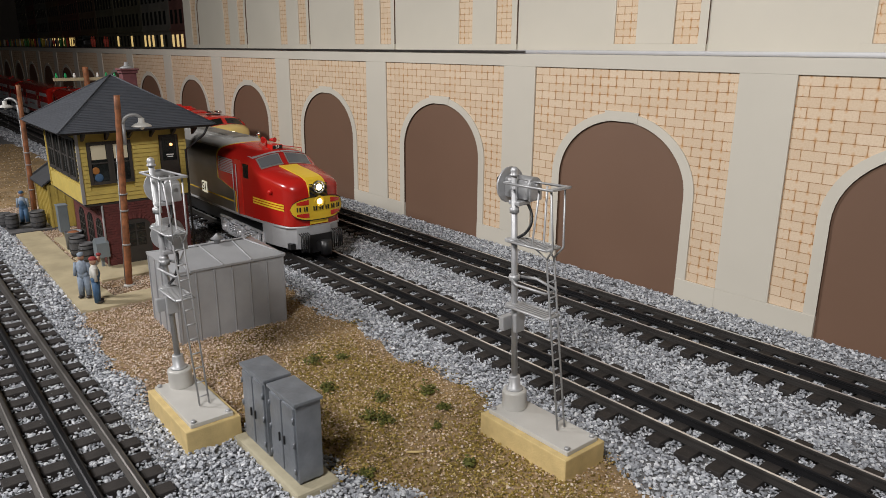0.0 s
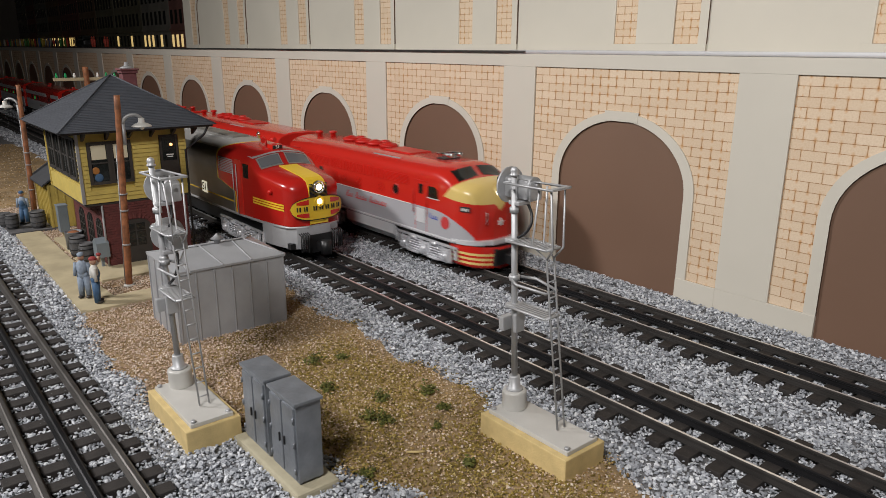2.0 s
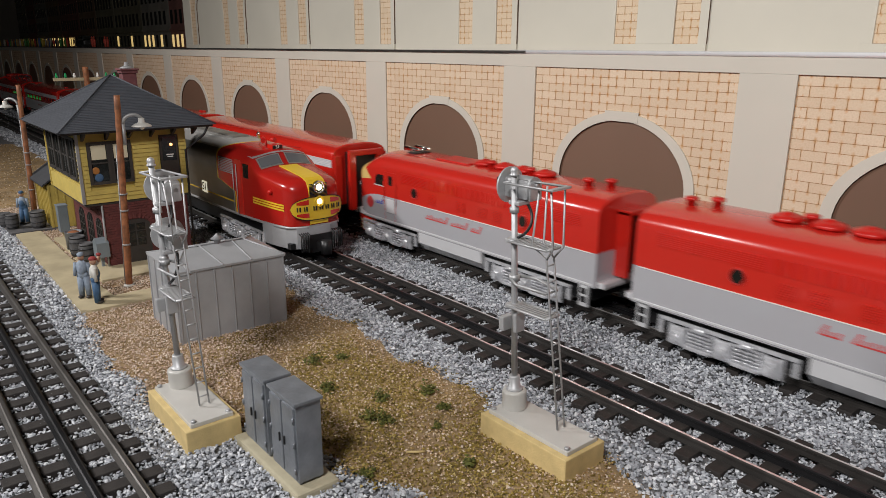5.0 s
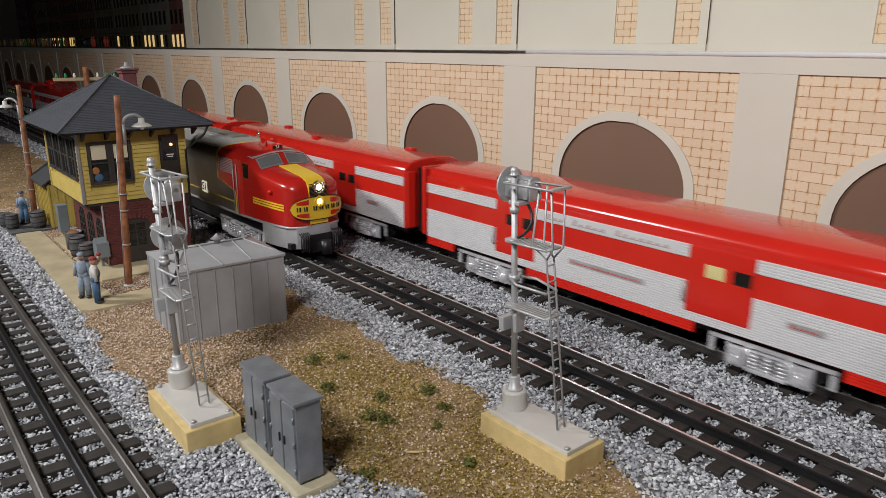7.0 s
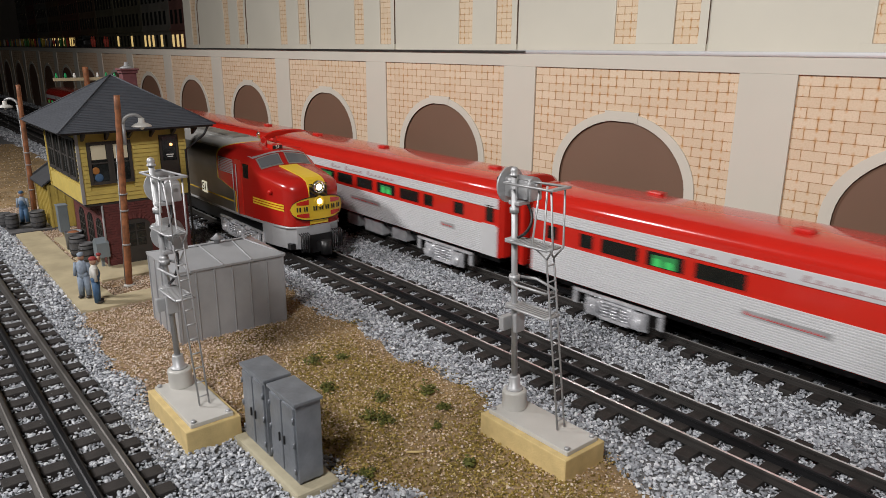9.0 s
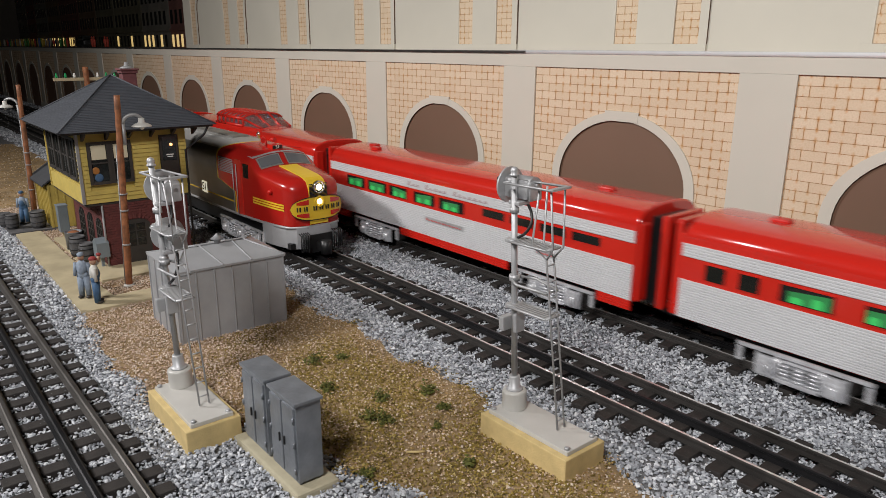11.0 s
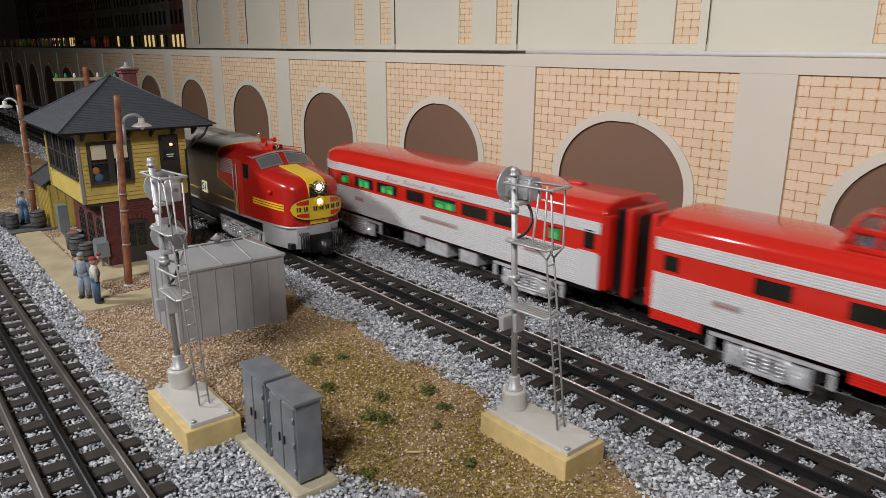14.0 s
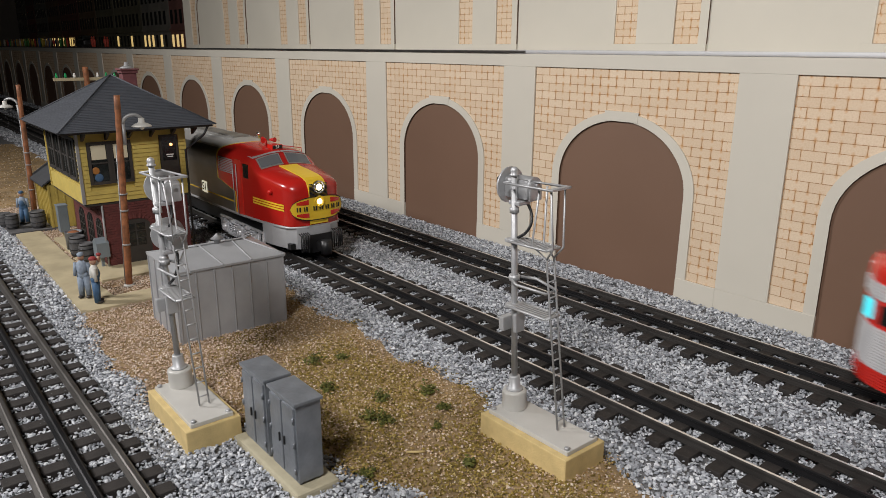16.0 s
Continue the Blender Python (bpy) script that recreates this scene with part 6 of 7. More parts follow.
def figure(x, y, rz, coat, legs, hat, label, arm):
    """A painted figurine, one plain mesh."""
    bm = bmesh.new()
    def blob(c, r, sx, sy, sz, i):
        before = set(bm.faces)
        sphere(bm, c, r, sx, sy, sz, 10, 7)
        for f in set(bm.faces) - before:
            f.material_index = i
    def limb(a, b, r0, r1, i):
        before = set(bm.faces)
        cyl(bm, a, b, r0, r1, 8)
        for f in set(bm.faces) - before:
            f.material_index = i
    for s in (-1, 1):
        limb((s * 0.0028, 0, 0.001), (s * 0.0022, 0, 0.0165), 0.0021, 0.0028, 1)
        blob((s * 0.0030, -0.0012, 0.0012), 0.002, 1.0, 1.6, 0.6, 4)
    blob((0, 0, 0.0180), 0.0042, 1.05, 0.75, 0.9, 1)
    blob((0, 0, 0.0235), 0.0045, 1.05, 0.75, 1.3, 0)
    blob((0, -0.0012, 0.0222), 0.0036, 0.95, 0.75, 1.35, 1)
    limb((-0.0046, 0, 0.0272), (-0.0058, -0.0008, 0.0175), 0.0016, 0.0012, 0)
    if arm:
        limb((0.0046, 0, 0.0272), (0.0068, -0.003, 0.0290), 0.0016, 0.0013, 0)
        limb((0.0068, -0.003, 0.0290), (0.0066, -0.004, 0.0340), 0.0012, 0.0010, 2)
        blob((0.0066, -0.004, 0.0348), 0.0018, 1, 1, 0.7, 3)
    else:
        limb((0.0046, 0, 0.0272), (0.0060, -0.0008, 0.0175), 0.0016, 0.0012, 0)
    blob((0, 0, 0.0318), 0.0025, 1, 1, 1.15, 2)
    blob((0, 0, 0.0336), 0.0026, 1.05, 1.1, 0.7, 3)
    blob((0, -0.0018, 0.0330), 0.0017, 1, 1, 0.3, 3)
    ob = part("figurine", bm, [coat, legs, M_FLESH, hat, M_TRIM])
    ob.data.transform(Matrix.Diagonal((0.94, 1.0, 1.0, 1)))
    ob.matrix_basis = pose(x, y, 0.0036, 0, 0, rz)
    return tagged(ob, label, "figurine", "painted figurines")


M_FLESH = surface("painted_flesh_tone", (0.42, 0.24, 0.16), 0.6, var=0.1, relief=0.0)
M_DENIM = surface("painted_denim_blue", (0.045, 0.105, 0.20), 0.7, var=0.25, scale=300, relief=0.0)
M_PALEDENIM = surface("painted_pale_denim", (0.24, 0.29, 0.36), 0.7, var=0.2, scale=300, relief=0.0)
M_CAPRED = surface("painted_red_cap", (0.27, 0.03, 0.03), 0.7, var=0.15, relief=0.0)
M_SHIRT = surface("painted_white_shirt", (0.55, 0.54, 0.50), 0.7, var=0.1, relief=0.0)


def utility_pole(x, y, h, lean, label, lamp_side=None, arm=False, thick=1.0):
    root = empty("utility_pole", label, "pole", x, y, 0.0, group="wooden poles")
    bm = bmesh.new()
    rng = random.Random(int(abs(x) * 1000))
    rows = []
    n = 14
    for j in range(22):
        z = h * j / 21
        r = (0.0027 - 0.0005 * j / 21) * thick
        rows.append([bm.verts.new((r * math.cos(6.2832 * i / n) * rng.uniform(0.93, 1.05), lean * z + r * math.sin(6.2832 * i / n) * rng.uniform(0.93, 1.05), z)) for i in range(n)])
    for a, b in zip(rows, rows[1:]):
        for i in range(n):
            bm.faces.new((a[i], a[(i + 1) % n], b[(i + 1) % n], b[i])).smooth = True
    bm.faces.new(rows[-1])
    part("shaft", bm, M_WOODPOLE, root, "red-brown stained wooden shaft")
    part("foot_ring", revolve(bmesh.new(), [(0.0032, 0), (0.0044, 0.0002), (0.0038, 0.0014), (0.0028, 0.0018)], 16, (0, 0, 0.0015)), M_PLATE, root)
    if lamp_side is not None:
        dx, dy = lamp_side
        zt = h * 0.86
        bm = bmesh.new()
        by = lean * zt
        off = Vector((dx, dy, 0)).normalized()
        p0 = Vector((0, by, 0)) + off * 0.0030
        cyl(bm, p0 + Vector((0, 0, zt - 0.016)), p0 + Vector((0, 0, zt)), 0.0014, None, 8)
        pts = [p0 + Vector((0, 0, zt))]
        for k in range(1, 9):
            a = math.pi * k / 10
            pts.append(p0 + off * (0.0072 * (1 - math.cos(a))) + Vector((0, 0, zt + 0.0065 * math.sin(a))))
        tube(bm, pts, 0.0013, 8)
        arm_ob = part("lamp_arm", bm, M_CONDUIT, root, "curved grey gooseneck arm")
        e = pts[-1]
        shade = part("lamp_shade", revolve(bmesh.new(), [(0.0072, 0.0), (0.0074, 0.0005), (0.0050, 0.0022), (0.0022, 0.0032), (0.0022, 0.0062), (0.0012, 0.0068)], 20, (e.x, e.y, e.z - 0.0065)), M_PLATE, root, "pale enamel lamp shade")
        part("bulb", sphere(bmesh.new(), (e.x, e.y, e.z - 0.0070), 0.0019), M_WHITE, shade, "small unlit white bulb")
        q = Vector((-0.0014, -0.0026, 0))
        part("conduit", tube(bmesh.new(), [q, q + Vector((0.0004, lean * (zt - 0.016), zt - 0.016))], 0.0005, 6), M_CONDUIT, root, "thin grey cable conduit")
        for z in (0.035, 0.062, 0.075):
            part("clamp", revolve(bmesh.new(), [(0.0024, 0), (0.0032, 0), (0.0032, 0.0011), (0.0024, 0.0011)], 14, (0, lean * z, z), cap=False), M_CONDUIT, root)
    if arm:
        part("crossarm", boxm(-0.0018, 0.0018, -0.045, 0.045, h - 0.020, h - 0.0155, bev=0.0004), M_PLATFORM, root)
        for y in (-0.040, -0.028, -0.016, 0.016, 0.028, 0.040):
            part("insulator", revolve(bmesh.new(), [(0.0018, 0), (0.0020, 0.003), (0.0012, 0.0042), (0.0014, 0.006), (0.0006, 0.0068)], 10, (0, y, h - 0.0155)), M_GLASSGREEN if abs(y) > 0.02 else M_WHITE, root, "glass insulator")
    return root


def sash(parent, u0, u1, z0, z1, face, at, out, cols=1, blind=False):
    """A two-pane sash window set in a wall face on plane x or y."""
    def b(bm, a0, a1, c0, c1, d0, d1):
        lo, hi = sorted((at + out * d0, at + out * d1))
        if face == "x":
            box(bm, lo, hi, a0, a1, c0, c1)
        else:
            box(bm, a0, a1, lo, hi, c0, c1)
    bm = bmesh.new()
    b(bm, u0, u1, z0, z1, -0.0012, 0.0002)
    w = part("window", bm, M_GLASSDARK, parent)
    t = 0.0016
    bm = bmesh.new()
    b(bm, u0 - t, u0 + t * 0.5, z0 - t, z1 + t, 0, 0.0013)
    b(bm, u1 - t * 0.5, u1 + t, z0 - t, z1 + t, 0, 0.0013)
    b(bm, u0 + t * 0.5, u1 - t * 0.5, z1 - t * 0.5, z1 + t, 0, 0.0013)
    b(bm, u0 + t * 0.5, u1 - t * 0.5, z0 - t, z0 + t * 0.5, 0, 0.0018)
    part("window_frame", bm, M_TRIM, w, "dark brown window frame")
    bm = bmesh.new()
    zm = (z0 + z1) / 2
    b(bm, u0, u1, zm - 0.0006, zm + 0.0006, 0, 0.0008)
    for k in range(1, cols):
        u = u0 + (u1 - u0) * k / cols
        b(bm, u - 0.0004, u + 0.0004, z0, z1, 0, 0.0008)
    part("sash_bar", bm, M_TRIM, w)
    if blind:
        bm = bmesh.new()
        b(bm, u0 + 0.0015, u1 - 0.0015, zm + 0.003, z1 - 0.0012, 0.0001, 0.0005)
        part("blind", bm, M_BRASS, w, "cream window blind half lowered")
    return w


def tower():
    X0, X1, Y0, Y1 = -0.7415, -0.6260, 0.1353, 0.2230
    Z0, Z1 = 0.0595, 0.1195
    root = empty("signal_tower", "two-storey railway signal tower, mustard clapboard over red brick, slate roof", "tower")
    BX0, BX1, BY0, BY1 = -0.7300, -0.6270, 0.1490, 0.2200
    part("lower_wall", boxm(BX0, BX1, BY0, BY1, 0.003, Z0), M_BRICKRED, root, "dark red brick lower storey")
    part("upper_wall", boxm(X0 + 0.0012, X1 - 0.0012, Y0 + 0.0012, Y1 - 0.0012, Z0, Z1), M_YELLOW, root, "mustard upper storey")
    part("floor_band", boxm(X0 + 0.0005, X1 - 0.0005, Y0 + 0.0005, Y1 - 0.0005, Z0 - 0.0022, Z0), M_TRIM, root)
    # clapboards, lapped
    n = 17
    h = (Z1 - Z0) / n
    wins_x = [(0.1418, 0.1765, 0.0742, 0.1095), (0.1995, 0.2165, 0.0780, 0.1140)]
    wins_y = [(-0.7355, -0.6320, 0.0775, 0.1135)]
    def spans(a, b, z, wins):
        cut = [(u0, u1) for u0, u1, w0, w1 in wins if w0 - h < z < w1]
        out, p = [], a
        for u0, u1 in sorted(cut):
            out.append((p, u0))
            p = u1
        out.append((p, b))
        return [(u, v) for u, v in out if v - u > 0.001]
    for i in range(n):
        z = Z0 + i * h
        for u, v in spans(Y0, Y1, z + h * 0.5, wins_x):
            prism(bm := bmesh.new(), [(X1 - 0.0012, z), (X1 + 0.0006, z), (X1 - 0.0002, z + h), (X1 - 0.0012, z + h)], "y", u, v)
            part("clapboard", bm, M_YELLOW, root)
        for u, v in spans(X0, X1, z + h * 0.5, wins_y):
            prism(bm := bmesh.new(), [(Y0 + 0.0012, z), (Y0 - 0.0006, z), (Y0 + 0.0002, z + h), (Y0 + 0.0012, z + h)], "x", u, v)
            part("clapboard", bm, M_YELLOW, root)
    part("corner_board", boxm(X1 - 0.001, X1 + 0.0012, Y0 - 0.0012, Y0 + 0.001, Z0, Z1), M_CONDUIT, root, "grey corner downpipe")
    part("corner_board", boxm(X0 - 0.0012, X0 + 0.001, Y0 - 0.0012, Y0 + 0.001, Z0, Z1), M_YELLOW, root)
    # upper windows
    sash(root, 0.1435, 0.1578, 0.0765, 0.1085, "x", X1, 1, 1, True)
    sash(root, 0.1608, 0.1748, 0.0765, 0.1085, "x", X1, 1, 1, True)
    for k in range(4):
        a = -0.7335 + k * 0.0255
        sash(root, a, a + 0.0225, 0.0795, 0.1118, "y", Y0, -1, 2)
    bm = bmesh.new()
    sphere(bm, (X1 + 0.0004, 0.1470, 0.0865), 0.0030, 0.12, 1, 1)
    tagged(part("orange_lamp_shape", bm, surface("dim_orange_shape", (0.35, 0.14, 0.03), 0.6, relief=0.0), root))
    bm = bmesh.new()
    sphere(bm, (X1 + 0.0004, 0.1490, 0.0805), 0.0035, 0.12, 1, 1)
    part("blue_interior_shape", bm, M_DENIM, root)
    # upper door with a bulb behind the glass
    d = part("upper_door", boxm(X1 - 0.001, X1 + 0.0006, 0.2002, 0.2158, 0.0740, 0.1120), M_TRIM, root, "dark glazed upper door")
    part("pane", boxm(X1, X1 + 0.0009, 0.2022, 0.2138, 0.0900, 0.1105), M_GLASSDARK, d)
    part("bulb", sphere(bmesh.new(), (X1 + 0.0016, 0.2095, 0.1035), 0.0014), M_BULB, d, "glowing orange bulb")
    bm = bmesh.new()
    for k, w in enumerate((0.0062, 0.0048)):
        box(bm, X1 + 0.0009, X1 + 0.0012, 0.2082 - w / 2, 0.2082 + w / 2, 0.0945 - k * 0.0018, 0.0954 - k * 0.0018)
    part("lettering", bm, M_WHITE, d, "two short bars of white lettering")
    # lower storey: brick courses, arched door and windows
    bm = bmesh.new()
    rows = 26
    hh = (Z0 - 0.003) / rows
    rng = random.Random(3)
    for i in range(rows):
        z = 0.003 + i * hh
        y = BY0 - (0.0022 if i % 2 else 0)
        while y < BY1:
            a, b = max(y, BY0), min(y + 0.0042, BY1)
            if b - a > 0.0008 and not (0.1610 < (a + b) / 2 < 0.1860 and z < 0.042):
                box(bm, BX1 - 0.0004, BX1 + 0.0004, a, b, z, z + hh * 0.85)
            y += 0.0044
        x = BX0 - (0.0022 if i % 2 else 0)
        while x < BX1:
            a, b = max(x, BX0), min(x + 0.0042, BX1)
            if b - a > 0.0008:
                box(bm, a, b, BY0 - 0.0004, BY0 + 0.0004, z, z + hh * 0.85)
            x += 0.0044
    tagged(part("brickwork", bm, M_BRICKRED, root), kind="stuff")
    arch = arch_outline(0.1735, 0.0120, 0.036, 0.006, 0.004, 14)
    door = part("lower_door", prism(bmesh.new(), arch, "x", BX1 - 0.002, BX1 + 0.0005), M_TRIM, root, "dark arched lower door")
    bm = bmesh.new()
    for k in range(2):
        for j in range(3):
            box(bm, BX1 + 0.0004, BX1 + 0.0008, 0.1655 + k * 0.0085, 0.1725 + k * 0.0085, 0.0185 + j * 0.0068, 0.0243 + j * 0.0068)
    part("pane", bm, M_GLASSDARK, door)
    for k in range(13):
        a = math.pi * k / 12
        c, s = math.cos(a), math.sin(a)
        q = boxm(-0.0006, 0.0010, -0.0012, 0.0012, 0.0, 0.0042)
        bmesh.ops.transform(q, matrix=Matrix.Translation((BX1, 0.1735 - 0.0125 * c, 0.0360 + 0.0068 * s)) @ Matrix.Rotation(math.pi / 2 - a, 4, "X"), verts=q.verts)
        part("arch_brick", q, M_BRICKRED, root)
    for k in range(3):
        xc = -0.6440 - k * 0.0290
        w = part("lower_window", prism(bmesh.new(), arch_outline(xc, 0.0085, 0.038, 0.005, 0.014, 12), "y", BY0 - 0.0007, BY0 + 0.001), M_GLASSDARK, root, "arched dark window with bars")
        bm = bmesh.new()
        for u in (-0.0085, -0.003, 0.003, 0.0085):
            box(bm, xc + u - 0.0005, xc + u + 0.0005, BY0 - 0.0012, BY0, 0.014, 0.0385 if abs(u) > 0.005 else 0.0425)
        for z in (0.014, 0.021, 0.028, 0.035):
            box(bm, xc - 0.0085, xc + 0.0085, BY0 - 0.0011, BY0 - 0.0001, z - 0.0004, z + 0.0004)
        part("window_bars", bm, M_TRIM, w)
    # sign
    sg = part("warning_sign", boxm(BX1 + 0.0014, BX1 + 0.0021, 0.1868, 0.2005, 0.0265, 0.0360), M_SIGN, root, "white warning sign with red lettering")
    bm = bmesh.new()
    for k in range(3):
        box(bm, BX1 + 0.0020, BX1 + 0.0023, 0.1880, 0.1993, 0.0305 - k * 0.0016, 0.0312 - k * 0.0016)
    part("small_print", bm, M_FADED, sg)
    txt = bpy.data.curves.new("sign_word", "FONT")
    txt.body, txt.size, txt.extrude, txt.align_x = "WARNING", 0.0026, 0.0001, "CENTER"
    txt.materials.append(M_REDTEXT)
    t = new("sign_word", txt)
    t.parent = sg
    t.matrix_basis = pose(BX1 + 0.0023, 0.1936, 0.0327, 90, 0, 90)
    # hip roof in lapped courses
    E0, E1, F0, F1, EZ, AZ = -0.7570, -0.6110, 0.1195, 0.2460, 0.1195, 0.1605
    ax, ay = (E0 + E1) / 2, (F0 + F1) / 2
    part("soffit", boxm(E0 + 0.002, E1 - 0.002, F0 + 0.002, F1 - 0.002, EZ - 0.0016, EZ - 0.0002), M_TRIM, root)
    eave = [(E0, F0), (E1, F0), (E1, F1), (E0, F1)]
    nc = 36
    for k in range(4):
        (xa, ya), (xb, yb) = eave[k], eave[(k + 1) % 4]
        bm = bmesh.new()
        rows = []
        for i in range(nc + 1):
            t = i / nc
            for dz in (0.0002, 0.0005):
                rows.append([bm.verts.new((x + (ax - x) * t, y + (ay - y) * t, EZ + (AZ - EZ) * t + dz)) for x, y in ((xa, ya), (xb, yb))])
        for p, q in zip(rows, rows[1:-1]):
            bm.faces.new((p[0], p[1], q[1], q[0]))
        part("roof_slope", bm, M_ROOF, root, "slate grey hip roof slope in courses")
        c = part("hip_cap", tube(bmesh.new(), [(xa, ya, EZ + 0.0006), (ax, ay, AZ + 0.0006)], 0.0007, 6), M_ROOF, root)
    for k in range(6):
        y = F0 + 0.020 + k * 0.018
        part("eave_bracket", prism(bmesh.new(), [(X1, 0.1195), (X1 + 0.010, 0.1185), (X1 + 0.010, 0.1165), (X1, 0.1110)], "y", y - 0.001, y + 0.001), M_TRIM, root)
    part("downpipe", tube(bmesh.new(), [(E1 - 0.003, F1 - 0.006, EZ - 0.0005), (E1 - 0.004, F1 - 0.010, EZ - 0.008), (X1 + 0.001, Y1 - 0.001, EZ - 0.022), (X1 + 0.001, Y1 - 0.001, 0.004)], 0.0011, 6), M_BLACK, root, "black rain downpipe")
    # chimney
    bm = bmesh.new()
    box(bm, -0.738, -0.7255, 0.2050, 0.2175, 0.118, 0.1605)
    box(bm, -0.7392, -0.7243, 0.2038, 0.2187, 0.1605, 0.1632, bev=0.0004)
    box(bm, -0.7404, -0.7231, 0.2026, 0.2199, 0.1632, 0.1650, bev=0.0004)
    ch = part("chimney", bm, M_BRICKPURPLE, root, "purple-red brick chimney")
    part("chimney_cap", revolve(bmesh.new(), [(0.0076, 0), (0.0050, 0.0016), (0.0024, 0.0026), (0.0020, 0.0060), (0.0014, 0.0060)], 12, (-0.7318, 0.2112, 0.1650)), M_CONDUIT, ch, "pale mortar cap and pot")
    part("conduit", tube(bmesh.new(), [(BX1 + 0.001, BY0 - 0.001, 0.0570), (BX1 + 0.001, BY0 - 0.001, 0.003)], 0.0009, 6), M_CONDUIT, root, "grey conduit up the brick corner")
    return root


M_BRICKPURPLE = surface("purple_red_brick", (0.15, 0.050, 0.055), 0.8, var=0.25, scale=250)


def tower_surroundings():
    bm = bmesh.new()
    prism(bm, [(-0.800, 0.1065), (-0.529, 0.1025), (-0.524, 0.108), (-0.5240, 0.205), (-0.5480, 0.205), (-0.5480, 0.1300), (-0.575, 0.1285), (-0.800, 0.1290)], "z", -0.001, 0.0036)
    tagged(part("platform", bm, M_PLATFORM), "tan concrete walkway beside the tower", "platform", kind="structure")
    tagged(part("tower_footing", boxm(-0.760, -0.590, 0.1325, 0.235, -0.001, 0.0040, bev=0.0006), M_PLATFORM), "tan concrete footing under the tower", "footing", kind="structure")
    tagged(part("barrel_stand", boxm(-0.900, -0.803, 0.1030, 0.1520, -0.001, 0.0040, bev=0.0006), M_BARREL), "weathered grey board platform under barrels", "platform", kind="structure")
    barrel(-0.826, 0.1085, 0.85)
    barrel(-0.842, 0.1050, 0.80)
    barrel(-0.815, 0.1305, 1.0)
    barrel(-0.6790, 0.1370, 1.0)
    barrel(-0.6560, 0.1385, 0.9)
    b = empty("open_bin", "grey open-topped steel bin beside the tower", "bin", -0.705, 0.1395, 0.004)
    part("shell", revolve(bmesh.new(), [(0.0068, 0), (0.0074, 0.016), (0.0078, 0.0165), (0.0070, 0.0165), (0.0066, 0.004)], 18), M_CABINET, b)
    part("rubbish", sphere(bmesh.new(), (0.001, 0, 0.0155), 0.0052, 1, 1, 0.35), M_WOODPOLE, b, "brown rubbish in the bin")
    # tall box on a post
    r = empty("switch_box", "blue-grey switch box on a post", "box", -0.760, 0.1430, 0.0)
    part("post", boxm(-0.002, 0.002, -0.002, 0.002, 0.0, 0.016), M_PLATFORM, r)
    part("case", boxm(-0.0050, 0.0050, -0.0045, 0.0045, 0.0090, 0.0350, bev=0.0006), M_GREYBOX, r)
    part("lid", boxm(-0.0054, 0.0054, -0.0050, 0.0050, 0.0345, 0.0360, bev=0.0005), M_GREYBOX, r)
    r = empty("meter_box", "small grey meter box with sloped lid on a post", "box", -0.630, 0.1445, 0.003)
    part("post", boxm(-0.0012, 0.0012, -0.0012, 0.0012, 0, 0.012), M_GREYBOX, r)
    part("case", prism(bmesh.new(), [(-0.006, 0.010), (0.006, 0.010), (0.006, 0.0225), (0.0, 0.0265), (-0.006, 0.0225)], "y", -0.005, 0.005), M_GREYBOX, r)
    # small outhouse
    r = empty("outhouse", "small mustard board outhouse with black sheet roof", "shed", -0.8350, 0.1420, 0.003)
    part("wall_shell", boxm(-0.030, 0.030, 0, 0.034, 0, 0.046), M_YELLOW, r)
    for k in range(9):
        x = -0.030 + 0.060 * k / 8
        part("batten", boxm(x - 0.0008, x + 0.0008, -0.0012, 0.0002, 0, 0.046), M_YELLOW, r)
    for k in range(6):
        y = 0.034 * k / 5
        part("batten", boxm(0.0298, 0.0312, y - 0.0008, y + 0.0008, 0, 0.046), M_YELLOW, r)
    part("roof", prism(bmesh.new(), [(-0.006, 0.0445), (0.016, 0.0600), (0.040, 0.0445), (0.040, 0.0462), (0.016, 0.0617), (-0.006, 0.0462)], "x", -0.034, 0.034), M_SHINGLE, r, "black sheet gable roof")
    part("gable", prism(bmesh.new(), [(0.0, 0.0455), (0.034, 0.0455), (0.0165, 0.0585)], "x", -0.030, 0.030), M_YELLOW, r)
    figure(-0.556, 0.1125, 55, M_PALEDENIM, M_PALEDENIM, M_PALEDENIM, "painted figurine in pale overalls and cap on the walkway", False)
    figure(-0.5385, 0.1165, 165, M_SHIRT, M_DENIM, M_CAPRED, "painted figurine in blue overalls with red cap on the walkway", True)
    figure(-0.8440, 0.1230, 60, M_PALEDENIM, M_DENIM, M_DENIM, "painted figurine in blue overalls beside barrels", False)
    utility_pole(-0.5700, 0.1475, 0.1500, 0.05, "tall stained wooden pole with gooseneck lamp by the tower", (0.25, 1.0))
    utility_pole(-0.8640, 0.1360, 0.1460, 0.02, "stained wooden pole with lamp behind the outhouse", (-0.6, -0.8))
    utility_pole(-1.172, 0.2790, 0.1560, 0.0, "wooden pole with crossarm and glass insulators", None, True, 1.8)


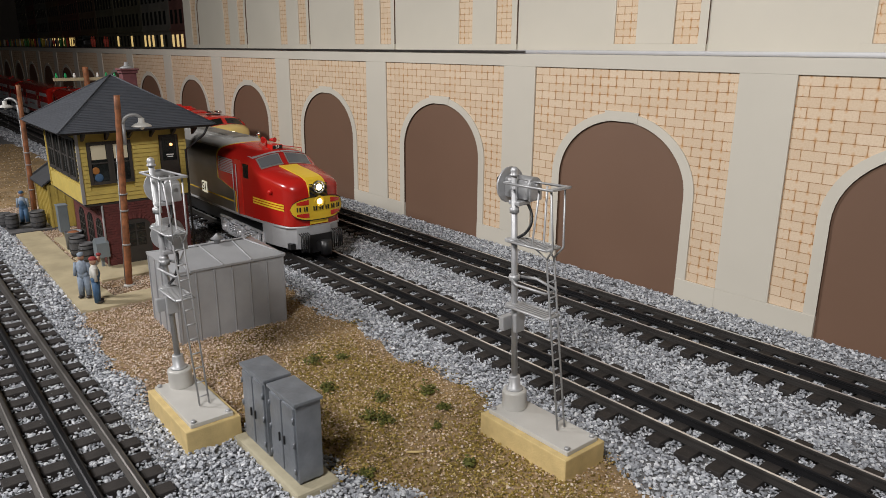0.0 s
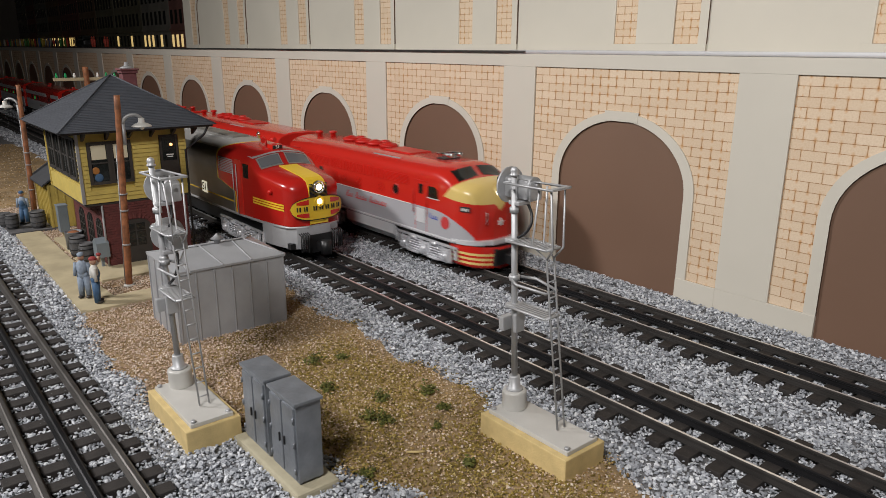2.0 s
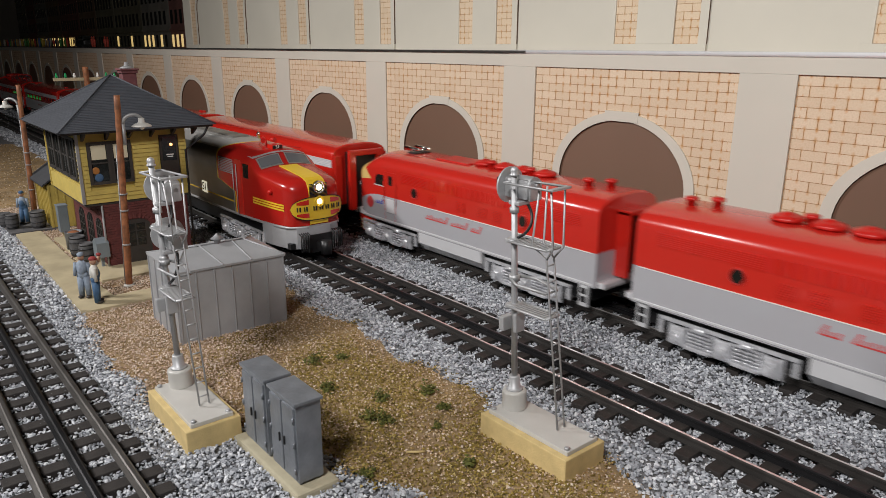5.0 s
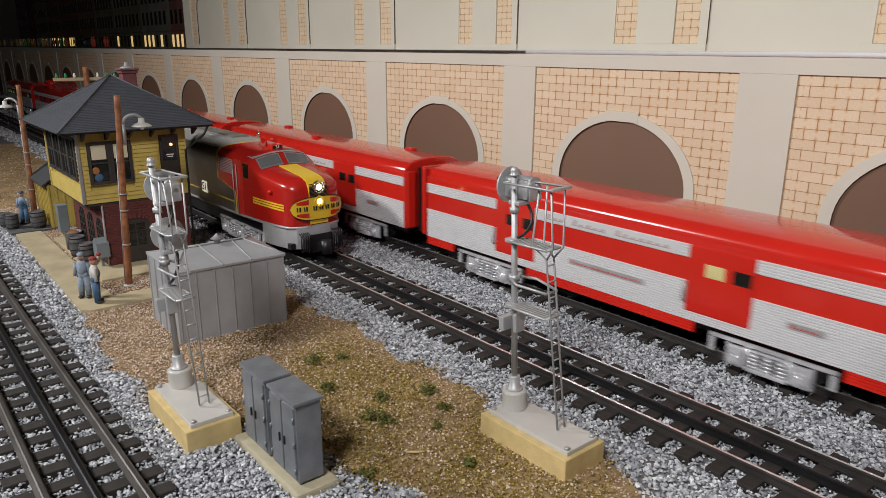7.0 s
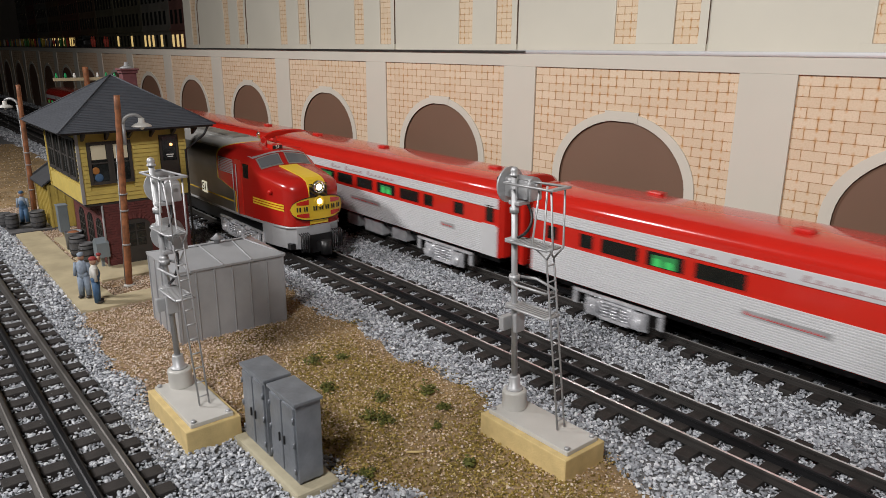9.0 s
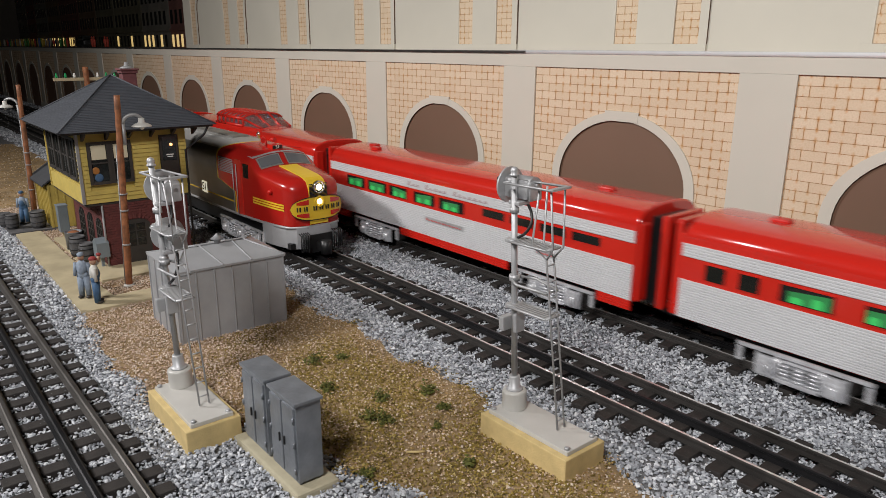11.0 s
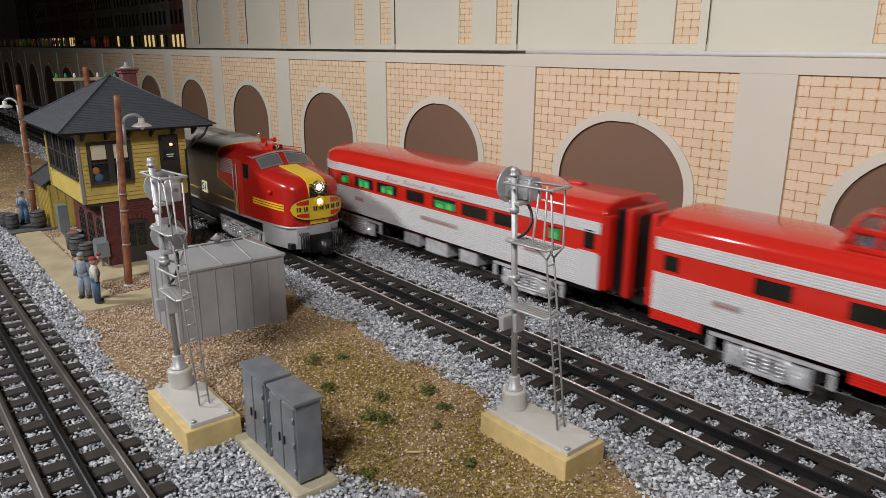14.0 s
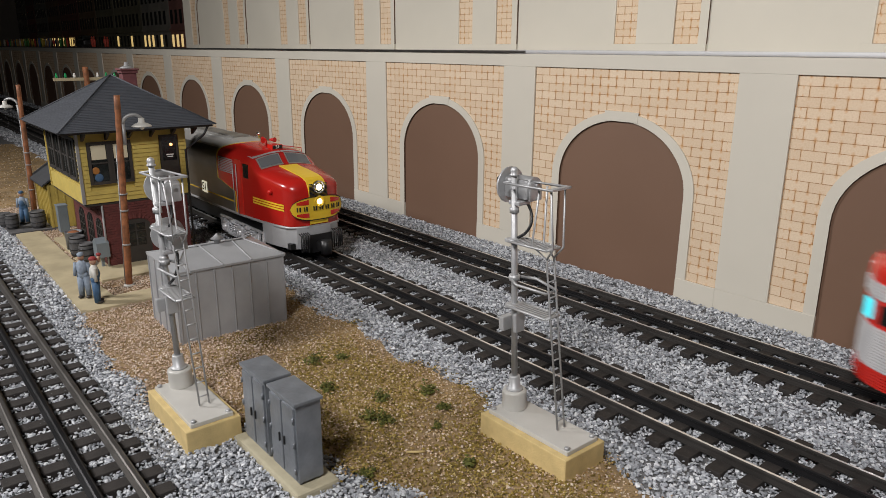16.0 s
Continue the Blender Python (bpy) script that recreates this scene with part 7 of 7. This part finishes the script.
# ---- dim background beyond the end of the upper wall ----
def backdrop_street():
    rng = random.Random(12)
    facade = [surface("dark_facade_%s" % n, c, 0.8, var=0.25, scale=25, relief=0.0) for n, c in (("brown", (0.14, 0.09, 0.055)), ("grey", (0.15, 0.14, 0.12)), ("red", (0.14, 0.06, 0.05)), ("olive", (0.13, 0.12, 0.08)))]
    warm = glow("lit_shop_window", (1.0, 0.68, 0.22), 0.55)
    x = -1.83
    first = True
    while x > -4.0:
        w = rng.uniform(0.16, 0.30)
        root = empty("model_building", "dark model town building with shop windows on the shelf", "building", x, 0.72, 0.1815, group="dim town buildings")
        m = facade[rng.randrange(4)]
        hgt = rng.uniform(0.30, 0.42)
        part("wall", boxm(-w + 0.004, 0, 0, 0.12, 0, hgt), m, root)
        part("cornice", boxm(-w, 0.002, -0.006, 0.0, hgt - 0.02, hgt), m, root)
        part("belt_course", boxm(-w + 0.003, 0.001, -0.004, 0.0, 0.046, 0.052), m, root)
        nw = max(3, int(w / 0.035))
        for j in range(5):
            for i in range(nw):
                u = -w + 0.012 + (w - 0.02) * i / nw
                z = 0.064 + j * 0.06
                if z + 0.04 < hgt - 0.02:
                    part("window", boxm(u, u + 0.016, -0.0012, 0.001, z, z + 0.036), M_GLASSDARK, root)
        for i in range(nw):
            u = -w + 0.012 + (w - 0.02) * i / nw
            on = rng.random() < (0.75 if first else 0.4)
            part("shop_window", boxm(u, u + 0.013, -0.0016, 0.001, 0.004, 0.036), warm if on else M_GLASSDARK, root, "lit shop window" if on else "")
        x -= w
        first = False
    # little crowd on the ledge
    cols = [surface("crowd_%s" % n, c, 0.7, var=0.1, relief=0.0) for n, c in (("red", (0.40, 0.05, 0.03)), ("green", (0.06, 0.22, 0.05)), ("yellow", (0.45, 0.32, 0.05)), ("blue", (0.06, 0.10, 0.25)), ("white", (0.5, 0.48, 0.42)), ("tan", (0.3, 0.2, 0.1)))]
    for i in range(84):
        xx = -2.45 - 1.35 * rng.random() if i > 3 else -2.03 - 0.03 * i
        bm = bmesh.new()
        revolve(bm, [(0.0035, 0), (0.0045, 0.012), (0.0065, 0.022), (0.0050, 0.029), (0.002, 0.030)], 8)
        sphere(bm, (0, 0, 0.0335), 0.0036, 1, 1, 1, 8, 6)
        bmesh.ops.scale(bm, vec=Vector((0.62, 0.62, 0.80)), verts=bm.verts)
        ob = part("figurine", bm, cols[0] if i <= 3 else rng.choice(cols))
        ob.matrix_basis = pose(xx, rng.uniform(0.52, 0.60), 0.1812)
        tagged(ob, "tiny painted figurine standing on the ledge", "figurine", "crowd on the ledge")
    v = empty("model_car", "small dark model car parked on the ledge", "car", -2.22, 0.54, 0.1812)
    part("body", boxm(-0.045, 0.045, -0.018, 0.018, 0.006, 0.020, bev=0.004), M_BLACK, v)
    part("cabin", boxm(-0.022, 0.024, -0.016, 0.016, 0.019, 0.033, bev=0.005), M_GLASSDARK, v)
    for sx in (-0.028, 0.028):
        part("wheel", cylm((sx, -0.019, 0.0065), (sx, 0.019, 0.0065), 0.0065, None, 14), M_BLACK, v)


# ---- the room around the layout ----
def room():
    dark = surface("dim_room_wall", (0.16, 0.14, 0.12), 0.9, var=0.1, scale=2, relief=0.0)
    ceil = surface("room_ceiling", (0.45, 0.43, 0.40), 0.9, var=0.05, scale=2, relief=0.0)
    for name, b in (("wall_room_back", (-4.6, 2.2, 1.6, 1.65, -0.9, 1.6)), ("wall_room_front", (-4.6, 2.2, -2.45, -2.4, -0.9, 1.6)), ("wall_room_left", (-4.65, -4.6, -2.4, 1.65, -0.9, 1.6)), ("wall_room_right", (2.2, 2.25, -2.4, 1.65, -0.9, 1.6))):
        tagged(part(name, boxm(*b), dark), "dim plain room wall behind the layout", "wall", kind="structure")
    tagged(part("ceiling", boxm(-4.6, 2.2, -2.4, 1.6, 1.6, 1.65), ceil), "plain pale room ceiling", "ceiling", kind="structure")
    tagged(part("floor", boxm(-4.6, 2.2, -2.4, 1.6, -0.95, -0.9), dark), "dim room floor below the layout", "floor", kind="structure")


ground()
soil_cover()
pad_and_cabinets()
metal_shed()
signal(-0.2200, 0.2290, (0.1240,), "silver searchlight signal mast with one round head and ladder", 1.9)
signal(-0.3470, 0.1095, (0.1180, 0.0935), "silver searchlight signal mast with two round heads and ladder", 1.7)
tower()
tower_surroundings()
alco()
TRAIN = [
    (-0.926, False, diesel(True, "red and grey streamlined diesel locomotive with cream nose")),
    (-1.258, False, diesel(False, "red and grey cabless booster diesel unit")),
    (-1.9155, True, diesel(True, "red and grey streamlined diesel coupled nose backward")),
    (-1.939, False, coach("red and silver baggage car with two sliding doors", [], [(-0.2863, -0.2450), (-0.1215, -0.0802)], True, blind=((-0.1215, 0),), vents=[(x, y) for x in (-0.04, -0.13, -0.235, -0.33) for y in (-0.014, 0.014)], letters=(-0.240, -0.128), plates=((-0.212, -0.150), (-0.060, -0.040)))),
    (-2.343, False, coach("red and silver combine car with baggage door", [(-0.3574, -0.3475), (-0.3272, -0.3162), (-0.309, -0.280), (-0.2741, -0.2476), (-0.2402, -0.2085)], [(-0.1208, -0.0795)], False, lit=(3,), vents=[(-0.05, 0.012), (-0.19, -0.012), (-0.30, 0.012)], letters=(-0.25, -0.128), plates=((-0.209, -0.160), (-0.060, -0.042)), boxes=False)),
    (-2.749, False, coach("red and silver coach with a row of windows", [(-0.3548, -0.3424), (-0.3342, -0.3222), (-0.3110, -0.2830), (-0.2686, -0.2406), (-0.2347, -0.207), (-0.1992, -0.1721), (-0.1649, -0.1359), (-0.1286, -0.1007), (-0.0935, -0.0811), (-0.0537, -0.0415)], [], False, lit=(2, 3, 6), vents=[(-0.04, 0.0), (-0.20, 0.0), (-0.33, 0.0)], vestibule=True, letters=(-0.25, -0.13), plates=((-0.210, -0.160), (-0.070, -0.052)))),
    (-3.152, False, coach("red and silver diner with green lit windows", [(-0.3405, -0.3095), (-0.304, -0.2735), (-0.269, -0.2422), (-0.232, -0.203), (-0.1971, -0.1655), (-0.1432, -0.1188), (-0.1129, -0.0889), (-0.0826, -0.0584), (-0.0525, -0.028)], [], True, lit=(0, 1, 2, 3, 4), slits=((-0.1432, -0.1188), (-0.1129, -0.0889), (-0.0826, -0.0584), (-0.0525, -0.028)), vents=[(-0.05, 0.0), (-0.34, 0.0), (-0.32, -0.012)], letters=(-0.245, -0.13), plates=((-0.215, -0.165), (-0.085, -0.065)))),
    (-3.558, False, coach("red and silver dome car with glazed roof lookout", [(-0.3641, -0.354), (-0.3071, -0.2856), (-0.2579, -0.2363), (-0.2239, -0.2080), (-0.2009, -0.181), (-0.1666, -0.1443), (-0.1349, -0.1125), (-0.1064, -0.0857), (-0.0799, -0.0574), (-0.0518, -0.0361), (-0.0293, -0.0121)], [], True, lit=(6, 7, 8, 9, 10), dome=True, letters=(-0.245, -0.135), plates=((-0.215, -0.165), (-0.330, -0.312)))),
    (-3.9696, False, coach("red and silver observation car with rounded tail", [(-0.3258, -0.3111), (-0.2999, -0.2688), (-0.2621, -0.2301), (-0.2163, -0.1907), (-0.1789, -0.1486), (-0.1414, -0.1109), (-0.1037, -0.0824), (-0.0474, -0.0354)], [], False, lit=(0, 1, 2, 4, 7), tail=True, vestibule=True, vents=[(-0.05, 0.0)], letters=(-0.25, -0.13), plates=((-0.195, -0.145), (-0.300, -0.285), (-0.07, -0.05)))),
]
backdrop_street()
room()
ballast()
for k in TRACK_Y:
    track(k)
walls()

SPEED = 0.2636


def motions():
    """The train runs at an even pace along the track by the wall."""
    y = TRACK_Y["wall"]
    for x, turned, car in TRAIN:
        walk(car, [(t, pose(x + SPEED * t, y, 0, 0, 0, 180 if turned else 0)) for t in (0.0, 4.0, 8.0, 12.0, 16.0)])


motions()
